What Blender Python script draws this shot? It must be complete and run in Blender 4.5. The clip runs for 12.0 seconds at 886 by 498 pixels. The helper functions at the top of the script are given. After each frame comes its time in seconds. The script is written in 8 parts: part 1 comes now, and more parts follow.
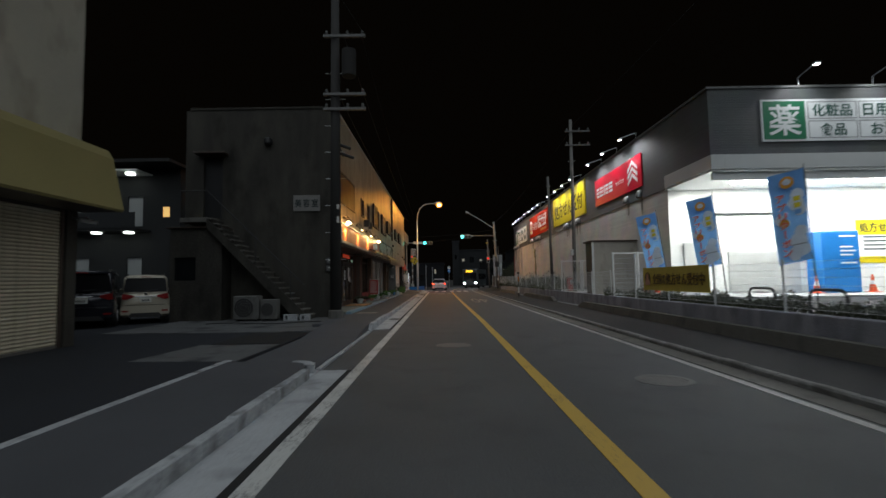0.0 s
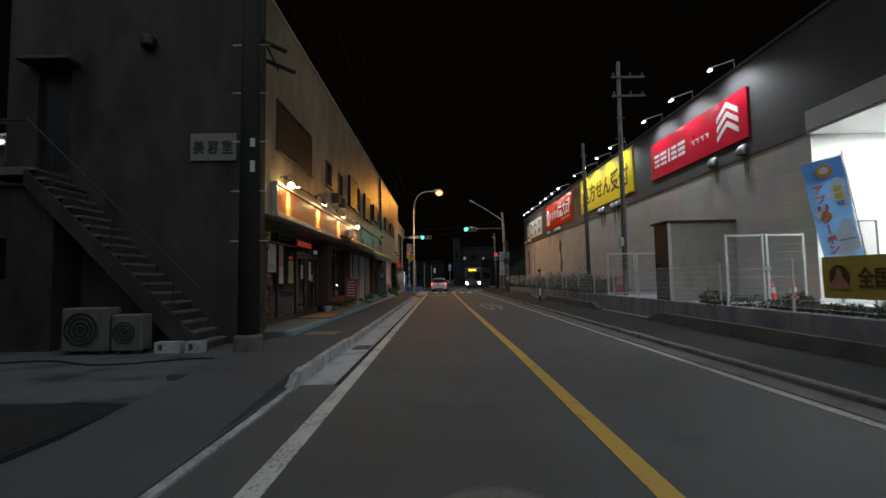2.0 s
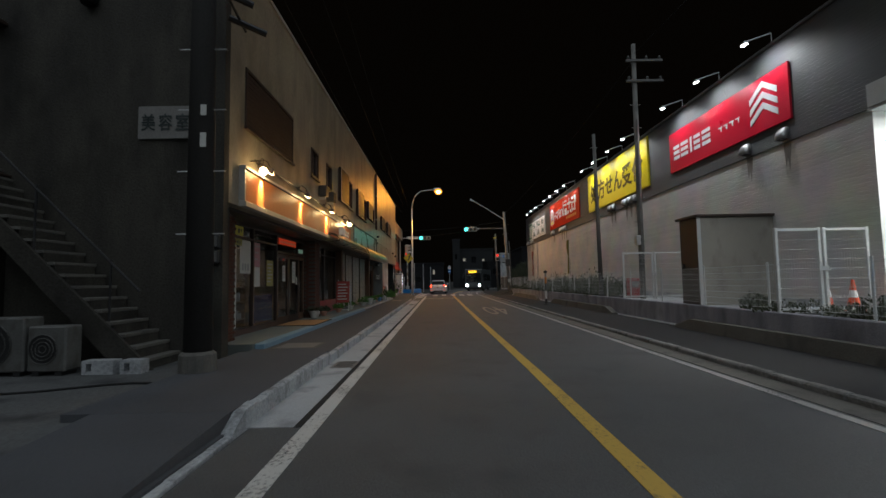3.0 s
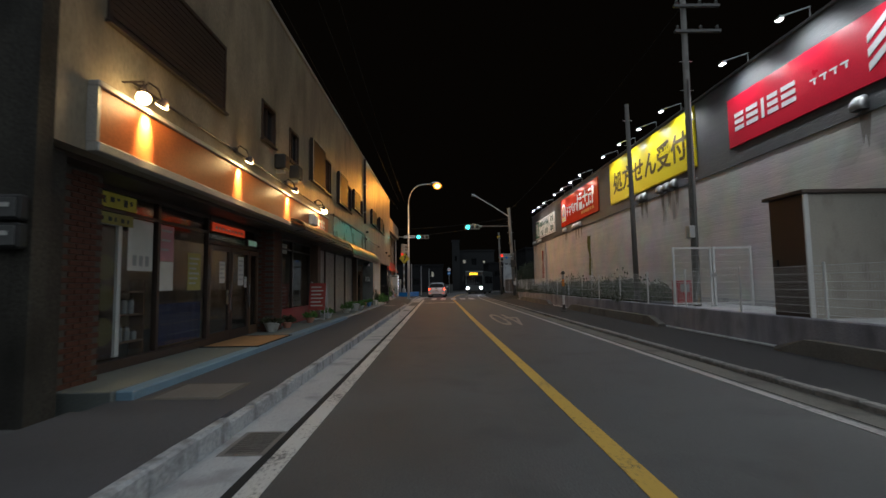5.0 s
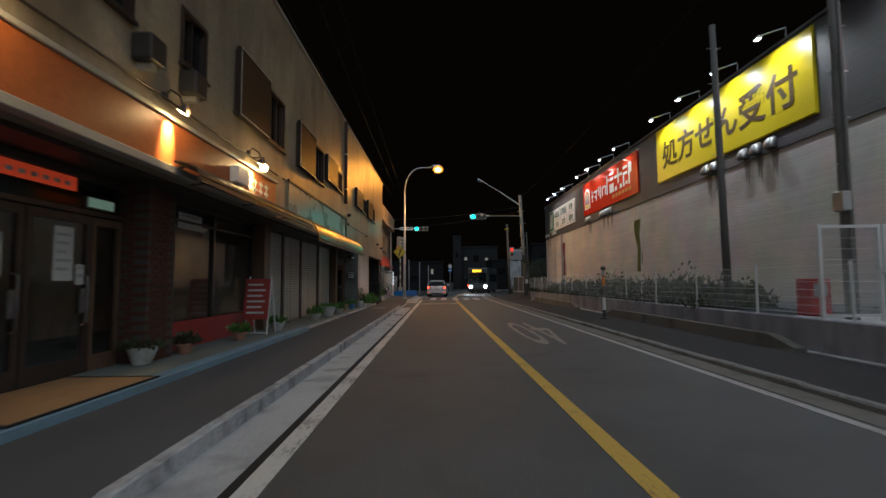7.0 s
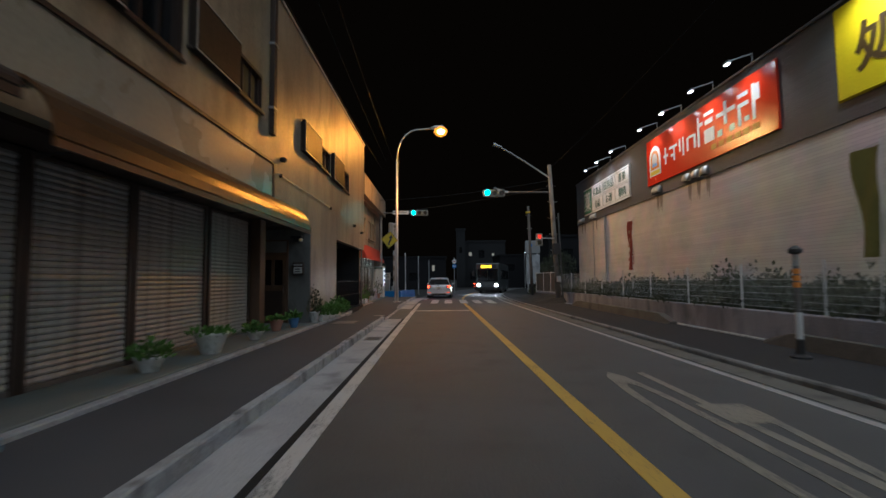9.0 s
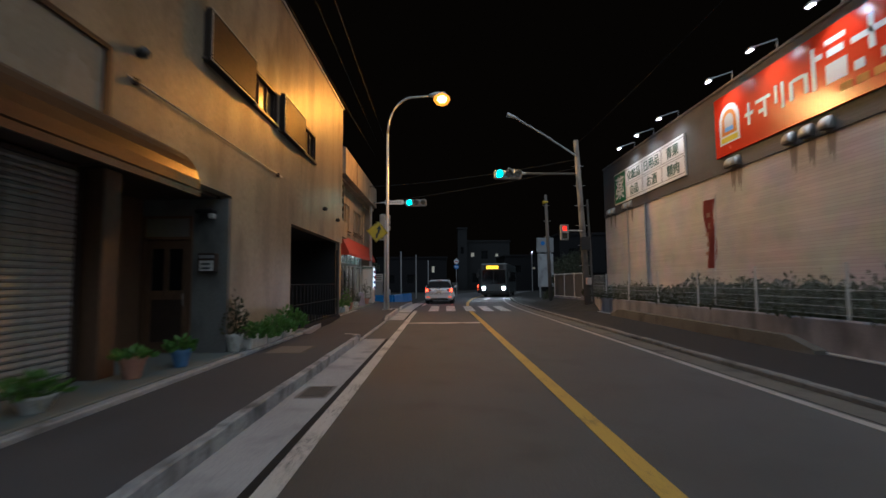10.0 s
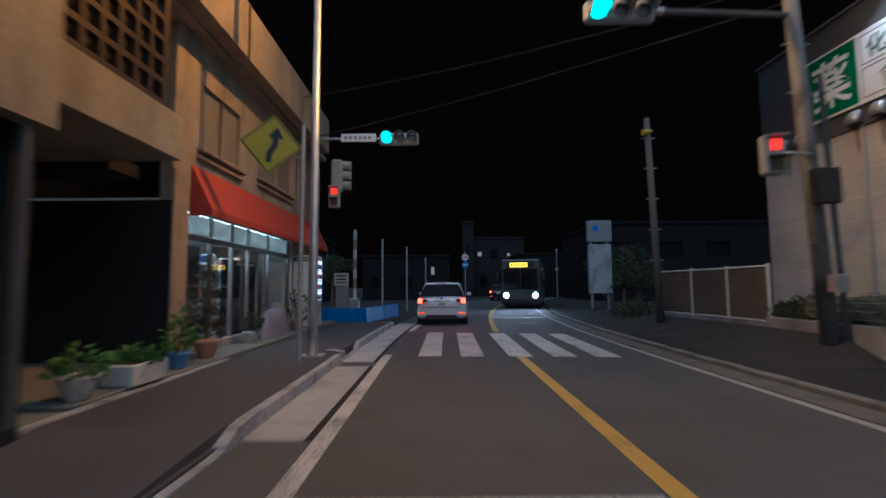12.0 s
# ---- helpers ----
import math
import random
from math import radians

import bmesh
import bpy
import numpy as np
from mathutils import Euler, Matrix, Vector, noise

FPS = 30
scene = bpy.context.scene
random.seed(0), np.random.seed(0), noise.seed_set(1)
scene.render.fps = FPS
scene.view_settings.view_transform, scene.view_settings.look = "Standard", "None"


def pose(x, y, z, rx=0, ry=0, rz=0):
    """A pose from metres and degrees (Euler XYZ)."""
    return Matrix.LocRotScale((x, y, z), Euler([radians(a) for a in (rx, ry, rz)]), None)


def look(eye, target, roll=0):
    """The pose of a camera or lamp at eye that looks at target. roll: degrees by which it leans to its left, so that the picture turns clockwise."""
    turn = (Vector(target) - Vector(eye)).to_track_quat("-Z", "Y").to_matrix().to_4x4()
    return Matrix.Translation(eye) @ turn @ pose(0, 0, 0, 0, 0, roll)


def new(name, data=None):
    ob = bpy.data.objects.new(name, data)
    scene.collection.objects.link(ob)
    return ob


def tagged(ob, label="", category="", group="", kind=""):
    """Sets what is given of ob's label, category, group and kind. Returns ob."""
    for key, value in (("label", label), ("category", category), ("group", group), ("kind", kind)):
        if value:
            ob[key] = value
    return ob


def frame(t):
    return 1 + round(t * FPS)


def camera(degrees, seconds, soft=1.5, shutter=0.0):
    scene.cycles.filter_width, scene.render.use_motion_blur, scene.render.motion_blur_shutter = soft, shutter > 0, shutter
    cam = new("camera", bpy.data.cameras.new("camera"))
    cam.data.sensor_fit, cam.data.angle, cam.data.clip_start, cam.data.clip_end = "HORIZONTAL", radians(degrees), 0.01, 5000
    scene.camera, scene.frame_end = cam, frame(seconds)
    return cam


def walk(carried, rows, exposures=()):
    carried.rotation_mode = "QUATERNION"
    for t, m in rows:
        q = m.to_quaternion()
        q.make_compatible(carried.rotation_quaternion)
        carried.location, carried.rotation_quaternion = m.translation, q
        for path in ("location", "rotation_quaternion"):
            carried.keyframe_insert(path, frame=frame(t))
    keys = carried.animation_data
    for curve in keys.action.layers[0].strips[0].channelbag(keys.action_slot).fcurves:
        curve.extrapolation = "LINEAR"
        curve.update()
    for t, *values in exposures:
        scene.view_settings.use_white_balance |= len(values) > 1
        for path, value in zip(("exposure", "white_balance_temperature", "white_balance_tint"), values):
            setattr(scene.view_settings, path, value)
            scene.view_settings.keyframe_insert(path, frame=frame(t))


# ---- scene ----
cam = camera(86.5, 12.0, shutter=0.5)
# seconds, x, y, z of the eye, yaw, pitch, roll
PATH = [
    (0.0, -0.014, 0.087, 1.375, -0.13, 3.74, 0.99),
    (0.5, -0.024, 2.254, 1.355, -0.10, 3.62, 0.93),
    (1.0, -0.059, 4.242, 1.365, -0.06, 3.54, 0.89),
    (1.5, -0.085, 5.958, 1.358, -0.15, 3.63, 0.90),
    (2.0, -0.094, 7.231, 1.363, -0.19, 3.70, 0.92),
    (2.5, -0.095, 8.167, 1.366, -0.23, 3.82, 0.98),
    (3.0, -0.096, 8.930, 1.370, -0.27, 3.93, 0.98),
    (5.0, -0.092, 12.730, 1.362, -0.39, 4.25, 0.86),
    (5.5, -0.099, 13.769, 1.364, -0.41, 4.23, 0.79),
    (6.0, -0.111, 14.853, 1.356, -0.40, 4.18, 0.66),
    (6.5, -0.124, 16.253, 1.348, -0.45, 4.10, 0.47),
    (7.0, -0.141, 17.888, 1.347, -0.42, 4.02, 0.44),
    (9.0, -0.268, 26.477, 1.358, -0.27, 3.74, 0.53),
    (9.5, -0.262, 28.931, 1.363, -0.20, 3.82, 0.50),
    (10.0, -0.297, 31.577, 1.356, -0.25, 4.02, 0.45),
    (10.5, -0.301, 34.502, 1.363, -0.19, 4.07, 0.42),
    (11.0, -0.366, 37.670, 1.361, -0.28, 4.25, 0.42),
    (11.5, -0.365, 41.000, 1.365, -0.18, 4.36, 0.38),
    (12.0, -0.430, 44.452, 1.345, -0.21, 4.58, 0.47),
]
walk(cam, [(t, pose(x, y, z, 90 + pitch, roll, yaw)) for t, x, y, z, yaw, pitch, roll in PATH],
     exposures=[(0.0, 0.4, 6600, 10), (3.0, 0.35, 6500, 10), (5.0, 0.5, 6400, 10), (9.0, 0.5, 6000, 10), (10.5, 0.5, 5800, 10), (11.0, 0.45, 5600, 10), (11.5, 0.45, 5150, 9), (12.0, 0.45, 5000, 9)])

# ---- night sky and large lights ----
world = bpy.data.worlds.new("night")
scene.world = world
world.use_nodes = True
world.node_tree.nodes["Background"].inputs["Color"].default_value = (0.8, 0.6, 0.42, 1)
world.node_tree.nodes["Background"].inputs["Strength"].default_value = 0.0014


def lamp(name, kind, m, power, colour, **more):
    data = bpy.data.lights.new(name, kind)
    data.energy, data.color = power, colour
    ob = new(name, data)
    ob.matrix_world = m
    if kind == "SPOT":
        data.spot_size, data.spot_blend = radians(more.get("cone", 90)), more.get("blend", 0.6)
        data.shadow_soft_size = more.get("radius", 0.04)
    if kind == "POINT":
        data.shadow_soft_size = more.get("radius", 0.05)
    if kind == "SUN":
        data.angle = radians(more.get("angle", 60))
    if kind == "AREA":
        data.shape, data.size, data.size_y = "RECTANGLE", more["size"], more["size_y"]
    return ob


# broad fill sun added, standing in for the car's own moving headlights
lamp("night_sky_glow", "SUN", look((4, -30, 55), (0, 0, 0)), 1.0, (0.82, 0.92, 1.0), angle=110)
# sodium street lamp over the crossing
lamp("sodium_light", "SPOT", look((-0.17, 53.0, 9.46), (-0.25, 52.0, 0)), 420, (1.0, 0.45, 0.08), cone=165, blend=0.5, radius=0.12)
lamp("sodium_side_light", "SPOT", look((-0.17, 52.95, 9.46), (-4.6, 47.8, 5.0)), 1100, (1.0, 0.36, 0.04), cone=140, blend=0.9, radius=0.12)
lamp("sodium_side_light", "SPOT", look((-0.15, 52.95, 9.46), (9.0, 48.5, 3.4)), 1350, (1.0, 0.52, 0.17), cone=96, blend=0.9, radius=0.08)
# green light that the two signals throw back along the road
for x, y, z in ((-2.11, 58.7, 6.02), (2.35, 52.0, 6.13)):
    lamp("green_signal_beam", "SPOT", look((x, y, z), (x - 1.5, y - 20, 2.5)), 30, (0.03, 1.0, 0.8), cone=70, blend=0.9)
LEDS = (21.2, 23.6, 25.9, 29.7, 31.7, 33.8, 35.9, 39.9, 41.9, 44.0, 46.0, 49.4, 51.5, 53.5)
for y in LEDS:
    lamp("flood_light_beam", "SPOT", look((8.2, y, 7.52), (8.97, y, 5.2 if y < 38 else 5.9)), 125 if y < 28 else 105 if y < 38 else 64, (0.92, 0.96, 1.0), cone=150 if y < 38 else 112, blend=0.9)
for x in (12.0, 14.5):
    lamp("flood_light_beam", "SPOT", look((x, 14.6, 7.9), (x, 15.4, 6.4)), 60, (0.9, 0.96, 1.0), cone=120, blend=0.9)
lamp("porch_ceiling_light", "AREA", pose(14.0, 17.0, 4.7), 560, (0.96, 1.0, 0.97), size=9.5, size_y=1.2)
SCONCES = (18.6, 21.35, 24.15, 26.95)
for y in SCONCES:
    lamp("sconce_beam", "SPOT", look((-3.665, y - 0.02, 3.66), (-3.78, y - 0.03, 3.43)), 650, (1.0, 0.66, 0.28), cone=54, blend=1.0, radius=0.03)
for y in SCONCES:
    lamp("sconce_bulb_light", "POINT", pose(-3.5, y + 0.04, 3.66), 9, (1.0, 0.66, 0.28), radius=0.04)
GLOBES = (18.25, 27.12)
for y in GLOBES:
    lamp("globe_lamp_light", "POINT", pose(-3.52, y, 3.63), 5, (1.0, 0.62, 0.24), radius=0.05)
lamp("corner_shop_light", "AREA", pose(-5.75, 55.3, 2.69), 75, (0.9, 1.0, 0.95), size=0.9, size_y=5.4)


# ---- materials ----
def nodes_of(name):
    m = bpy.data.materials.new(name)
    m.use_nodes = True
    t = m.node_tree
    return m, t, t.nodes, t.links, t.nodes["Principled BSDF"]


def surface(name, base, rough=0.7, metal=0.0, grain=40.0, patch=1.5, vary=0.25, bump=0.15, depth=0.004, stain=None, stretch=(1, 1, 1), coat=0.0, row=False, runs=0.0, wave=0.0):
    """Paint, stone or metal with fine grain, large patches and a shallow relief, in metres."""
    m, t, n, l, b = nodes_of(name)
    co = n.new("ShaderNodeTexCoord")
    mp = n.new("ShaderNodeMapping")
    mp.inputs["Scale"].default_value = stretch
    where = n.new("ShaderNodeNewGeometry").outputs["Position"] if row else co.outputs["Object"]
    l.new(where, mp.inputs["Vector"])
    fine, broad = n.new("ShaderNodeTexNoise"), n.new("ShaderNodeTexNoise")
    fine.inputs["Scale"].default_value, fine.inputs["Detail"].default_value = grain, 6
    broad.inputs["Scale"].default_value, broad.inputs["Detail"].default_value = patch, 5
    l.new(mp.outputs["Vector"], fine.inputs["Vector"])
    l.new(mp.outputs["Vector"], broad.inputs["Vector"])
    info = n.new("ShaderNodeObjectInfo")
    add = n.new("ShaderNodeMath")
    add.operation = "MULTIPLY_ADD"
    add.inputs[1].default_value = 0.6
    l.new(broad.outputs["Fac"], add.inputs[0])
    l.new(fine.outputs["Fac"], add.inputs[2])
    add2 = n.new("ShaderNodeMath")
    add2.operation = "MULTIPLY_ADD"
    add2.inputs[1].default_value = 0.12
    l.new(info.outputs["Random"], add2.inputs[0])
    l.new(add.outputs[0], add2.inputs[2])
    ramp = n.new("ShaderNodeValToRGB")
    ramp.color_ramp.elements[0].position, ramp.color_ramp.elements[1].position = 0.5, 1.15
    lo, hi = [c * (1 - vary) for c in base], [min(1, c * (1 + vary)) for c in base]
    ramp.color_ramp.elements[0].color, ramp.color_ramp.elements[1].color = (*lo, 1), (*hi, 1)
    l.new(add2.outputs[0], ramp.inputs["Fac"])
    colour = ramp.outputs["Color"]
    if stain:
        sn = n.new("ShaderNodeTexNoise")
        sn.inputs["Scale"].default_value, sn.inputs["Detail"].default_value = patch * 2.3, 8
        sm = n.new("ShaderNodeMapping")
        sm.inputs["Scale"].default_value = (1.1, 1.1, 0.6)
        l.new(where, sm.inputs["Vector"])
        l.new(sm.outputs["Vector"], sn.inputs["Vector"])
        sr = n.new("ShaderNodeValToRGB")
        sr.color_ramp.elements[0].position, sr.color_ramp.elements[1].position = 0.52, 0.72
        mix = n.new("ShaderNodeMixRGB")
        mix.inputs["Color2"].default_value = (*stain, 1)
        l.new(sn.outputs["Fac"], sr.inputs["Fac"])
        l.new(sr.outputs["Color"], mix.inputs["Fac"])
        l.new(colour, mix.inputs["Color1"])
        colour = mix.outputs["Color"]
    if runs:
        # rain marks that run down the face, and darker blotches between them
        rm, rn, rl = n.new("ShaderNodeMapping"), n.new("ShaderNodeTexNoise"), n.new("ShaderNodeValToRGB")
        rm.inputs["Scale"].default_value = (1.7, 1.7, 0.4)
        rn.inputs["Scale"].default_value, rn.inputs["Detail"].default_value = 1.0, 7
        rl.color_ramp.elements[0].position, rl.color_ramp.elements[1].position = 0.4, 0.66
        rl.color_ramp.elements[0].color, rl.color_ramp.elements[1].color = (1, 1, 1, 1), (1 - runs, 1 - runs, 1 - 0.9 * runs, 1)
        l.new(where, rm.inputs["Vector"])
        l.new(rm.outputs["Vector"], rn.inputs["Vector"])
        l.new(rn.outputs["Fac"], rl.inputs["Fac"])
        mul = n.new("ShaderNodeMixRGB")
        mul.blend_type = "MULTIPLY"
        mul.inputs["Fac"].default_value = 1.0
        l.new(colour, mul.inputs["Color1"])
        l.new(rl.outputs["Color"], mul.inputs["Color2"])
        colour = mul.outputs["Color"]
    l.new(colour, b.inputs["Base Color"])
    rr = n.new("ShaderNodeMapRange")
    rr.inputs["To Min"].default_value, rr.inputs["To Max"].default_value = max(0.02, rough - 0.12), min(1, rough + 0.12)
    l.new(broad.outputs["Fac"], rr.inputs["Value"])
    l.new(rr.outputs["Result"], b.inputs["Roughness"])
    b.inputs["Metallic"].default_value = metal
    if rough >= 0.75:
        b.inputs["Specular IOR Level"].default_value = 0.2
    b.inputs["Coat Weight"].default_value = coat
    if bump:
        bp = n.new("ShaderNodeBump")
        bp.inputs["Strength"].default_value, bp.inputs["Distance"].default_value = bump, depth
        l.new(fine.outputs["Fac"], bp.inputs["Height"])
        if wave:
            wv, wn = n.new("ShaderNodeBump"), n.new("ShaderNodeTexNoise")
            wn.inputs["Scale"].default_value, wn.inputs["Detail"].default_value = 1.3, 4
            wv.inputs["Strength"].default_value, wv.inputs["Distance"].default_value = 1.0, wave
            l.new(where, wn.inputs["Vector"])
            l.new(wn.outputs["Fac"], wv.inputs["Height"])
            l.new(wv.outputs["Normal"], bp.inputs["Normal"])
        l.new(bp.outputs["Normal"], b.inputs["Normal"])
    return m


def worn_paint(name, base, under, rough=0.6, keep=0.42):
    """Road paint rubbed through to the asphalt in spots."""
    m, t, n, l, b = nodes_of(name)
    co = n.new("ShaderNodeTexCoord")
    a, c = n.new("ShaderNodeTexNoise"), n.new("ShaderNodeTexNoise")
    a.inputs["Scale"].default_value, a.inputs["Detail"].default_value = 28, 8
    c.inputs["Scale"].default_value, c.inputs["Detail"].default_value = 1.7, 4
    for x in (a, c):
        l.new(co.outputs["Object"], x.inputs["Vector"])
    s = n.new("ShaderNodeMath")
    s.operation = "MULTIPLY_ADD"
    s.inputs[1].default_value = 0.7
    l.new(c.outputs["Fac"], s.inputs[0])
    l.new(a.outputs["Fac"], s.inputs[2])
    r = n.new("ShaderNodeValToRGB")
    r.color_ramp.elements[0].position, r.color_ramp.elements[1].position = keep + 0.25, keep + 0.42
    r.color_ramp.elements[0].color, r.color_ramp.elements[1].color = (*under, 1), (*base, 1)
    l.new(s.outputs[0], r.inputs["Fac"])
    l.new(r.outputs["Color"], b.inputs["Base Color"])
    b.inputs["Roughness"].default_value = rough
    bp = n.new("ShaderNodeBump")
    bp.inputs["Strength"].default_value, bp.inputs["Distance"].default_value = 0.3, 0.004
    l.new(a.outputs["Fac"], bp.inputs["Height"])
    l.new(bp.outputs["Normal"], b.inputs["Normal"])
    return m


def siding(name, base, step, rough=0.55, vary=0.06, depth=0.012):
    """Wall of narrow horizontal courses with broken joints."""
    m, t, n, l, b = nodes_of(name)
    co = n.new("ShaderNodeTexCoord")
    mp = n.new("ShaderNodeMapping")
    mp.inputs["Rotation"].default_value = (radians(90), 0, radians(90))
    l.new(co.outputs["Object"], mp.inputs["Vector"])
    br = n.new("ShaderNodeTexBrick")
    br.inputs["Scale"].default_value = 1.0
    br.inputs["Brick Width"].default_value, br.inputs["Row Height"].default_value = step * 40, step
    br.inputs["Mortar Size"].default_value, br.inputs["Mortar Smooth"].default_value = step * 0.06, 0.6
    lo, hi = [c * (1 - vary) for c in base], [min(1, c * (1 + vary)) for c in base]
    br.inputs["Color1"].default_value, br.inputs["Color2"].default_value = (*lo, 1), (*hi, 1)
    br.inputs["Mortar"].default_value = (*[c * 0.7 for c in base], 1)
    sep = n.new("ShaderNodeSeparateXYZ")
    cmb = n.new("ShaderNodeCombineXYZ")
    l.new(co.outputs["Object"], sep.inputs["Vector"])
    sm = n.new("ShaderNodeMath")
    sm.operation = "ADD"
    l.new(sep.outputs["X"], sm.inputs[0])
    l.new(sep.outputs["Y"], sm.inputs[1])
    l.new(sm.outputs[0], cmb.inputs["X"])
    l.new(sep.outputs["Z"], cmb.inputs["Y"])
    l.new(cmb.outputs["Vector"], br.inputs["Vector"])
    nz, gr = n.new("ShaderNodeTexNoise"), n.new("ShaderNodeTexNoise")
    nz.inputs["Scale"].default_value, nz.inputs["Detail"].default_value = 0.9, 6
    gr.inputs["Scale"].default_value, gr.inputs["Detail"].default_value = 60, 4
    l.new(co.outputs["Object"], nz.inputs["Vector"])
    l.new(co.outputs["Object"], gr.inputs["Vector"])
    mx = n.new("ShaderNodeMixRGB")
    mx.blend_type, mx.inputs["Fac"].default_value = "OVERLAY", 0.45
    l.new(br.outputs["Color"], mx.inputs["Color1"])
    l.new(nz.outputs["Color"], mx.inputs["Color2"])
    hs = n.new("ShaderNodeHueSaturation")
    hs.inputs["Saturation"].default_value = 0.6
    l.new(mx.outputs["Color"], hs.inputs["Color"])
    l.new(hs.outputs["Color"], b.inputs["Base Color"])
    b.inputs["Roughness"].default_value = rough
    hh = n.new("ShaderNodeMath")
    hh.operation = "MULTIPLY_ADD"
    hh.inputs[1].default_value = 0.35
    l.new(gr.outputs["Fac"], hh.inputs[0])
    iv = n.new("ShaderNodeMath")
    iv.operation = "SUBTRACT"
    iv.inputs[0].default_value = 1.0
    l.new(br.outputs["Fac"], iv.inputs[1])
    l.new(iv.outputs[0], hh.inputs[2])
    bp = n.new("ShaderNodeBump")
    bp.inputs["Strength"].default_value, bp.inputs["Distance"].default_value = 0.8, depth
    l.new(hh.outputs[0], bp.inputs["Height"])
    l.new(bp.outputs["Normal"], b.inputs["Normal"])
    return m


def cloth(name, base):
    """Thin printed cloth that lets some light through."""
    m = surface(name, base, 0.8, grain=120, patch=4, vary=0.2)
    n, l = m.node_tree.nodes, m.node_tree.links
    b = n["Principled BSDF"]
    tr, mx = n.new("ShaderNodeBsdfTranslucent"), n.new("ShaderNodeMixShader")
    l.new(b.inputs["Base Color"].links[0].from_socket, tr.inputs["Color"])
    mx.inputs["Fac"].default_value = 0.35
    l.new(b.outputs["BSDF"], mx.inputs[1])
    l.new(tr.outputs["BSDF"], mx.inputs[2])
    l.new(mx.outputs["Shader"], n["Material Output"].inputs["Surface"])
    return m


def glow(name, colour, strength):
    m, t, n, l, b = nodes_of(name)
    b.inputs["Base Color"].default_value = (*colour, 1)
    b.inputs["Emission Color"].default_value = (*colour, 1)
    b.inputs["Emission Strength"].default_value = strength
    return m


def clear_glass(name, tint, rough=0.02):
    """Window glass: a clear sheet whose gloss grows towards a glancing view."""
    m, t, n, l, b = nodes_of(name)
    tr, gl, mx, lw = n.new("ShaderNodeBsdfTransparent"), n.new("ShaderNodeBsdfGlossy"), n.new("ShaderNodeMixShader"), n.new("ShaderNodeLayerWeight")
    tr.inputs["Color"].default_value = (*tint, 1)
    gl.inputs["Roughness"].default_value = rough
    lw.inputs["Blend"].default_value = 0.5
    pw, sc = n.new("ShaderNodeMath"), n.new("ShaderNodeMath")
    pw.operation, sc.operation = "POWER", "MULTIPLY_ADD"
    pw.inputs[1].default_value, sc.inputs[1].default_value, sc.inputs[2].default_value = 4.0, 0.8, 0.04
    l.new(lw.outputs["Facing"], pw.inputs[0])
    l.new(pw.outputs[0], sc.inputs[0])
    l.new(sc.outputs[0], mx.inputs["Fac"])
    l.new(tr.outputs["BSDF"], mx.inputs[1])
    l.new(gl.outputs["BSDF"], mx.inputs[2])
    l.new(mx.outputs["Shader"], n["Material Output"].inputs["Surface"])
    return m


ASPHALT = surface("asphalt", (0.066, 0.068, 0.07), 0.74, grain=55, patch=0.5, vary=0.4, bump=0.8, depth=0.01, stain=(0.054, 0.056, 0.058))
WALKWAY = surface("walkway_asphalt", (0.062, 0.064, 0.07), 0.8, grain=110, patch=0.9, vary=0.35, bump=0.5, depth=0.006)
# base far below the road's asphalt, for ground the headlights miss
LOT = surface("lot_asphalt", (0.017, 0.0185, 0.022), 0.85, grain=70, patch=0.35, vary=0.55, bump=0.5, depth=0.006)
GROUND = surface("dark_earth", (0.03, 0.03, 0.028), 0.95, grain=20, patch=0.2, vary=0.4)
CONCRETE = surface("concrete", (0.33, 0.34, 0.35), 0.85, grain=50, patch=0.8, vary=0.25, bump=0.3, stain=(0.22, 0.225, 0.23))
KERB = surface("kerb_concrete", (0.29, 0.3, 0.31), 0.8, grain=30, patch=1.6, vary=0.4, bump=0.7, depth=0.012, stain=(0.12, 0.12, 0.12), row=True)
RETAIN = surface("retaining_concrete", (0.25, 0.25, 0.275), 0.85, grain=40, patch=0.8, vary=0.3, bump=0.3, stain=(0.17, 0.17, 0.185), runs=0.35)
# walkway asphalt darkened further, where the headlights do not fall
UNLIT_WALKWAY = surface("unlit_walkway_asphalt", (0.024, 0.024, 0.025), 0.85, grain=100, patch=0.8, vary=0.4, bump=0.5, depth=0.006)
# darker concrete for the unlit gutter and stairs, and for dark blocks
DARK_CONCRETE = surface("dark_gutter_concrete", (0.105, 0.1, 0.09), 0.85, grain=50, patch=0.8, vary=0.3, bump=0.3, stain=(0.06, 0.06, 0.058))
WORN_LOT = surface("worn_lot_concrete", (0.085, 0.087, 0.088), 0.85, grain=40, patch=0.5, vary=0.4, bump=0.3, stain=(0.03, 0.031, 0.033))
SLAB = surface("slab_concrete", (0.14, 0.155, 0.145), 0.8, grain=60, patch=1.3, vary=0.25, bump=0.2)
SLAB_EDGE = surface("slab_edge_paint", (0.12, 0.2, 0.26), 0.7, grain=60, patch=2, vary=0.3)
SEAM = surface("joint_filler", (0.02, 0.02, 0.02), 0.9, grain=60, vary=0.3)
WHITE_LINE = worn_paint("white_road_paint", (0.5, 0.5, 0.48), (0.12, 0.12, 0.12))
YELLOW_LINE = worn_paint("yellow_road_paint", (0.5, 0.32, 0.06), (0.14, 0.11, 0.06), keep=0.36)
GREY_LINE = worn_paint("greyed_road_paint", (0.31, 0.3, 0.29), (0.1, 0.1, 0.1), keep=0.38)
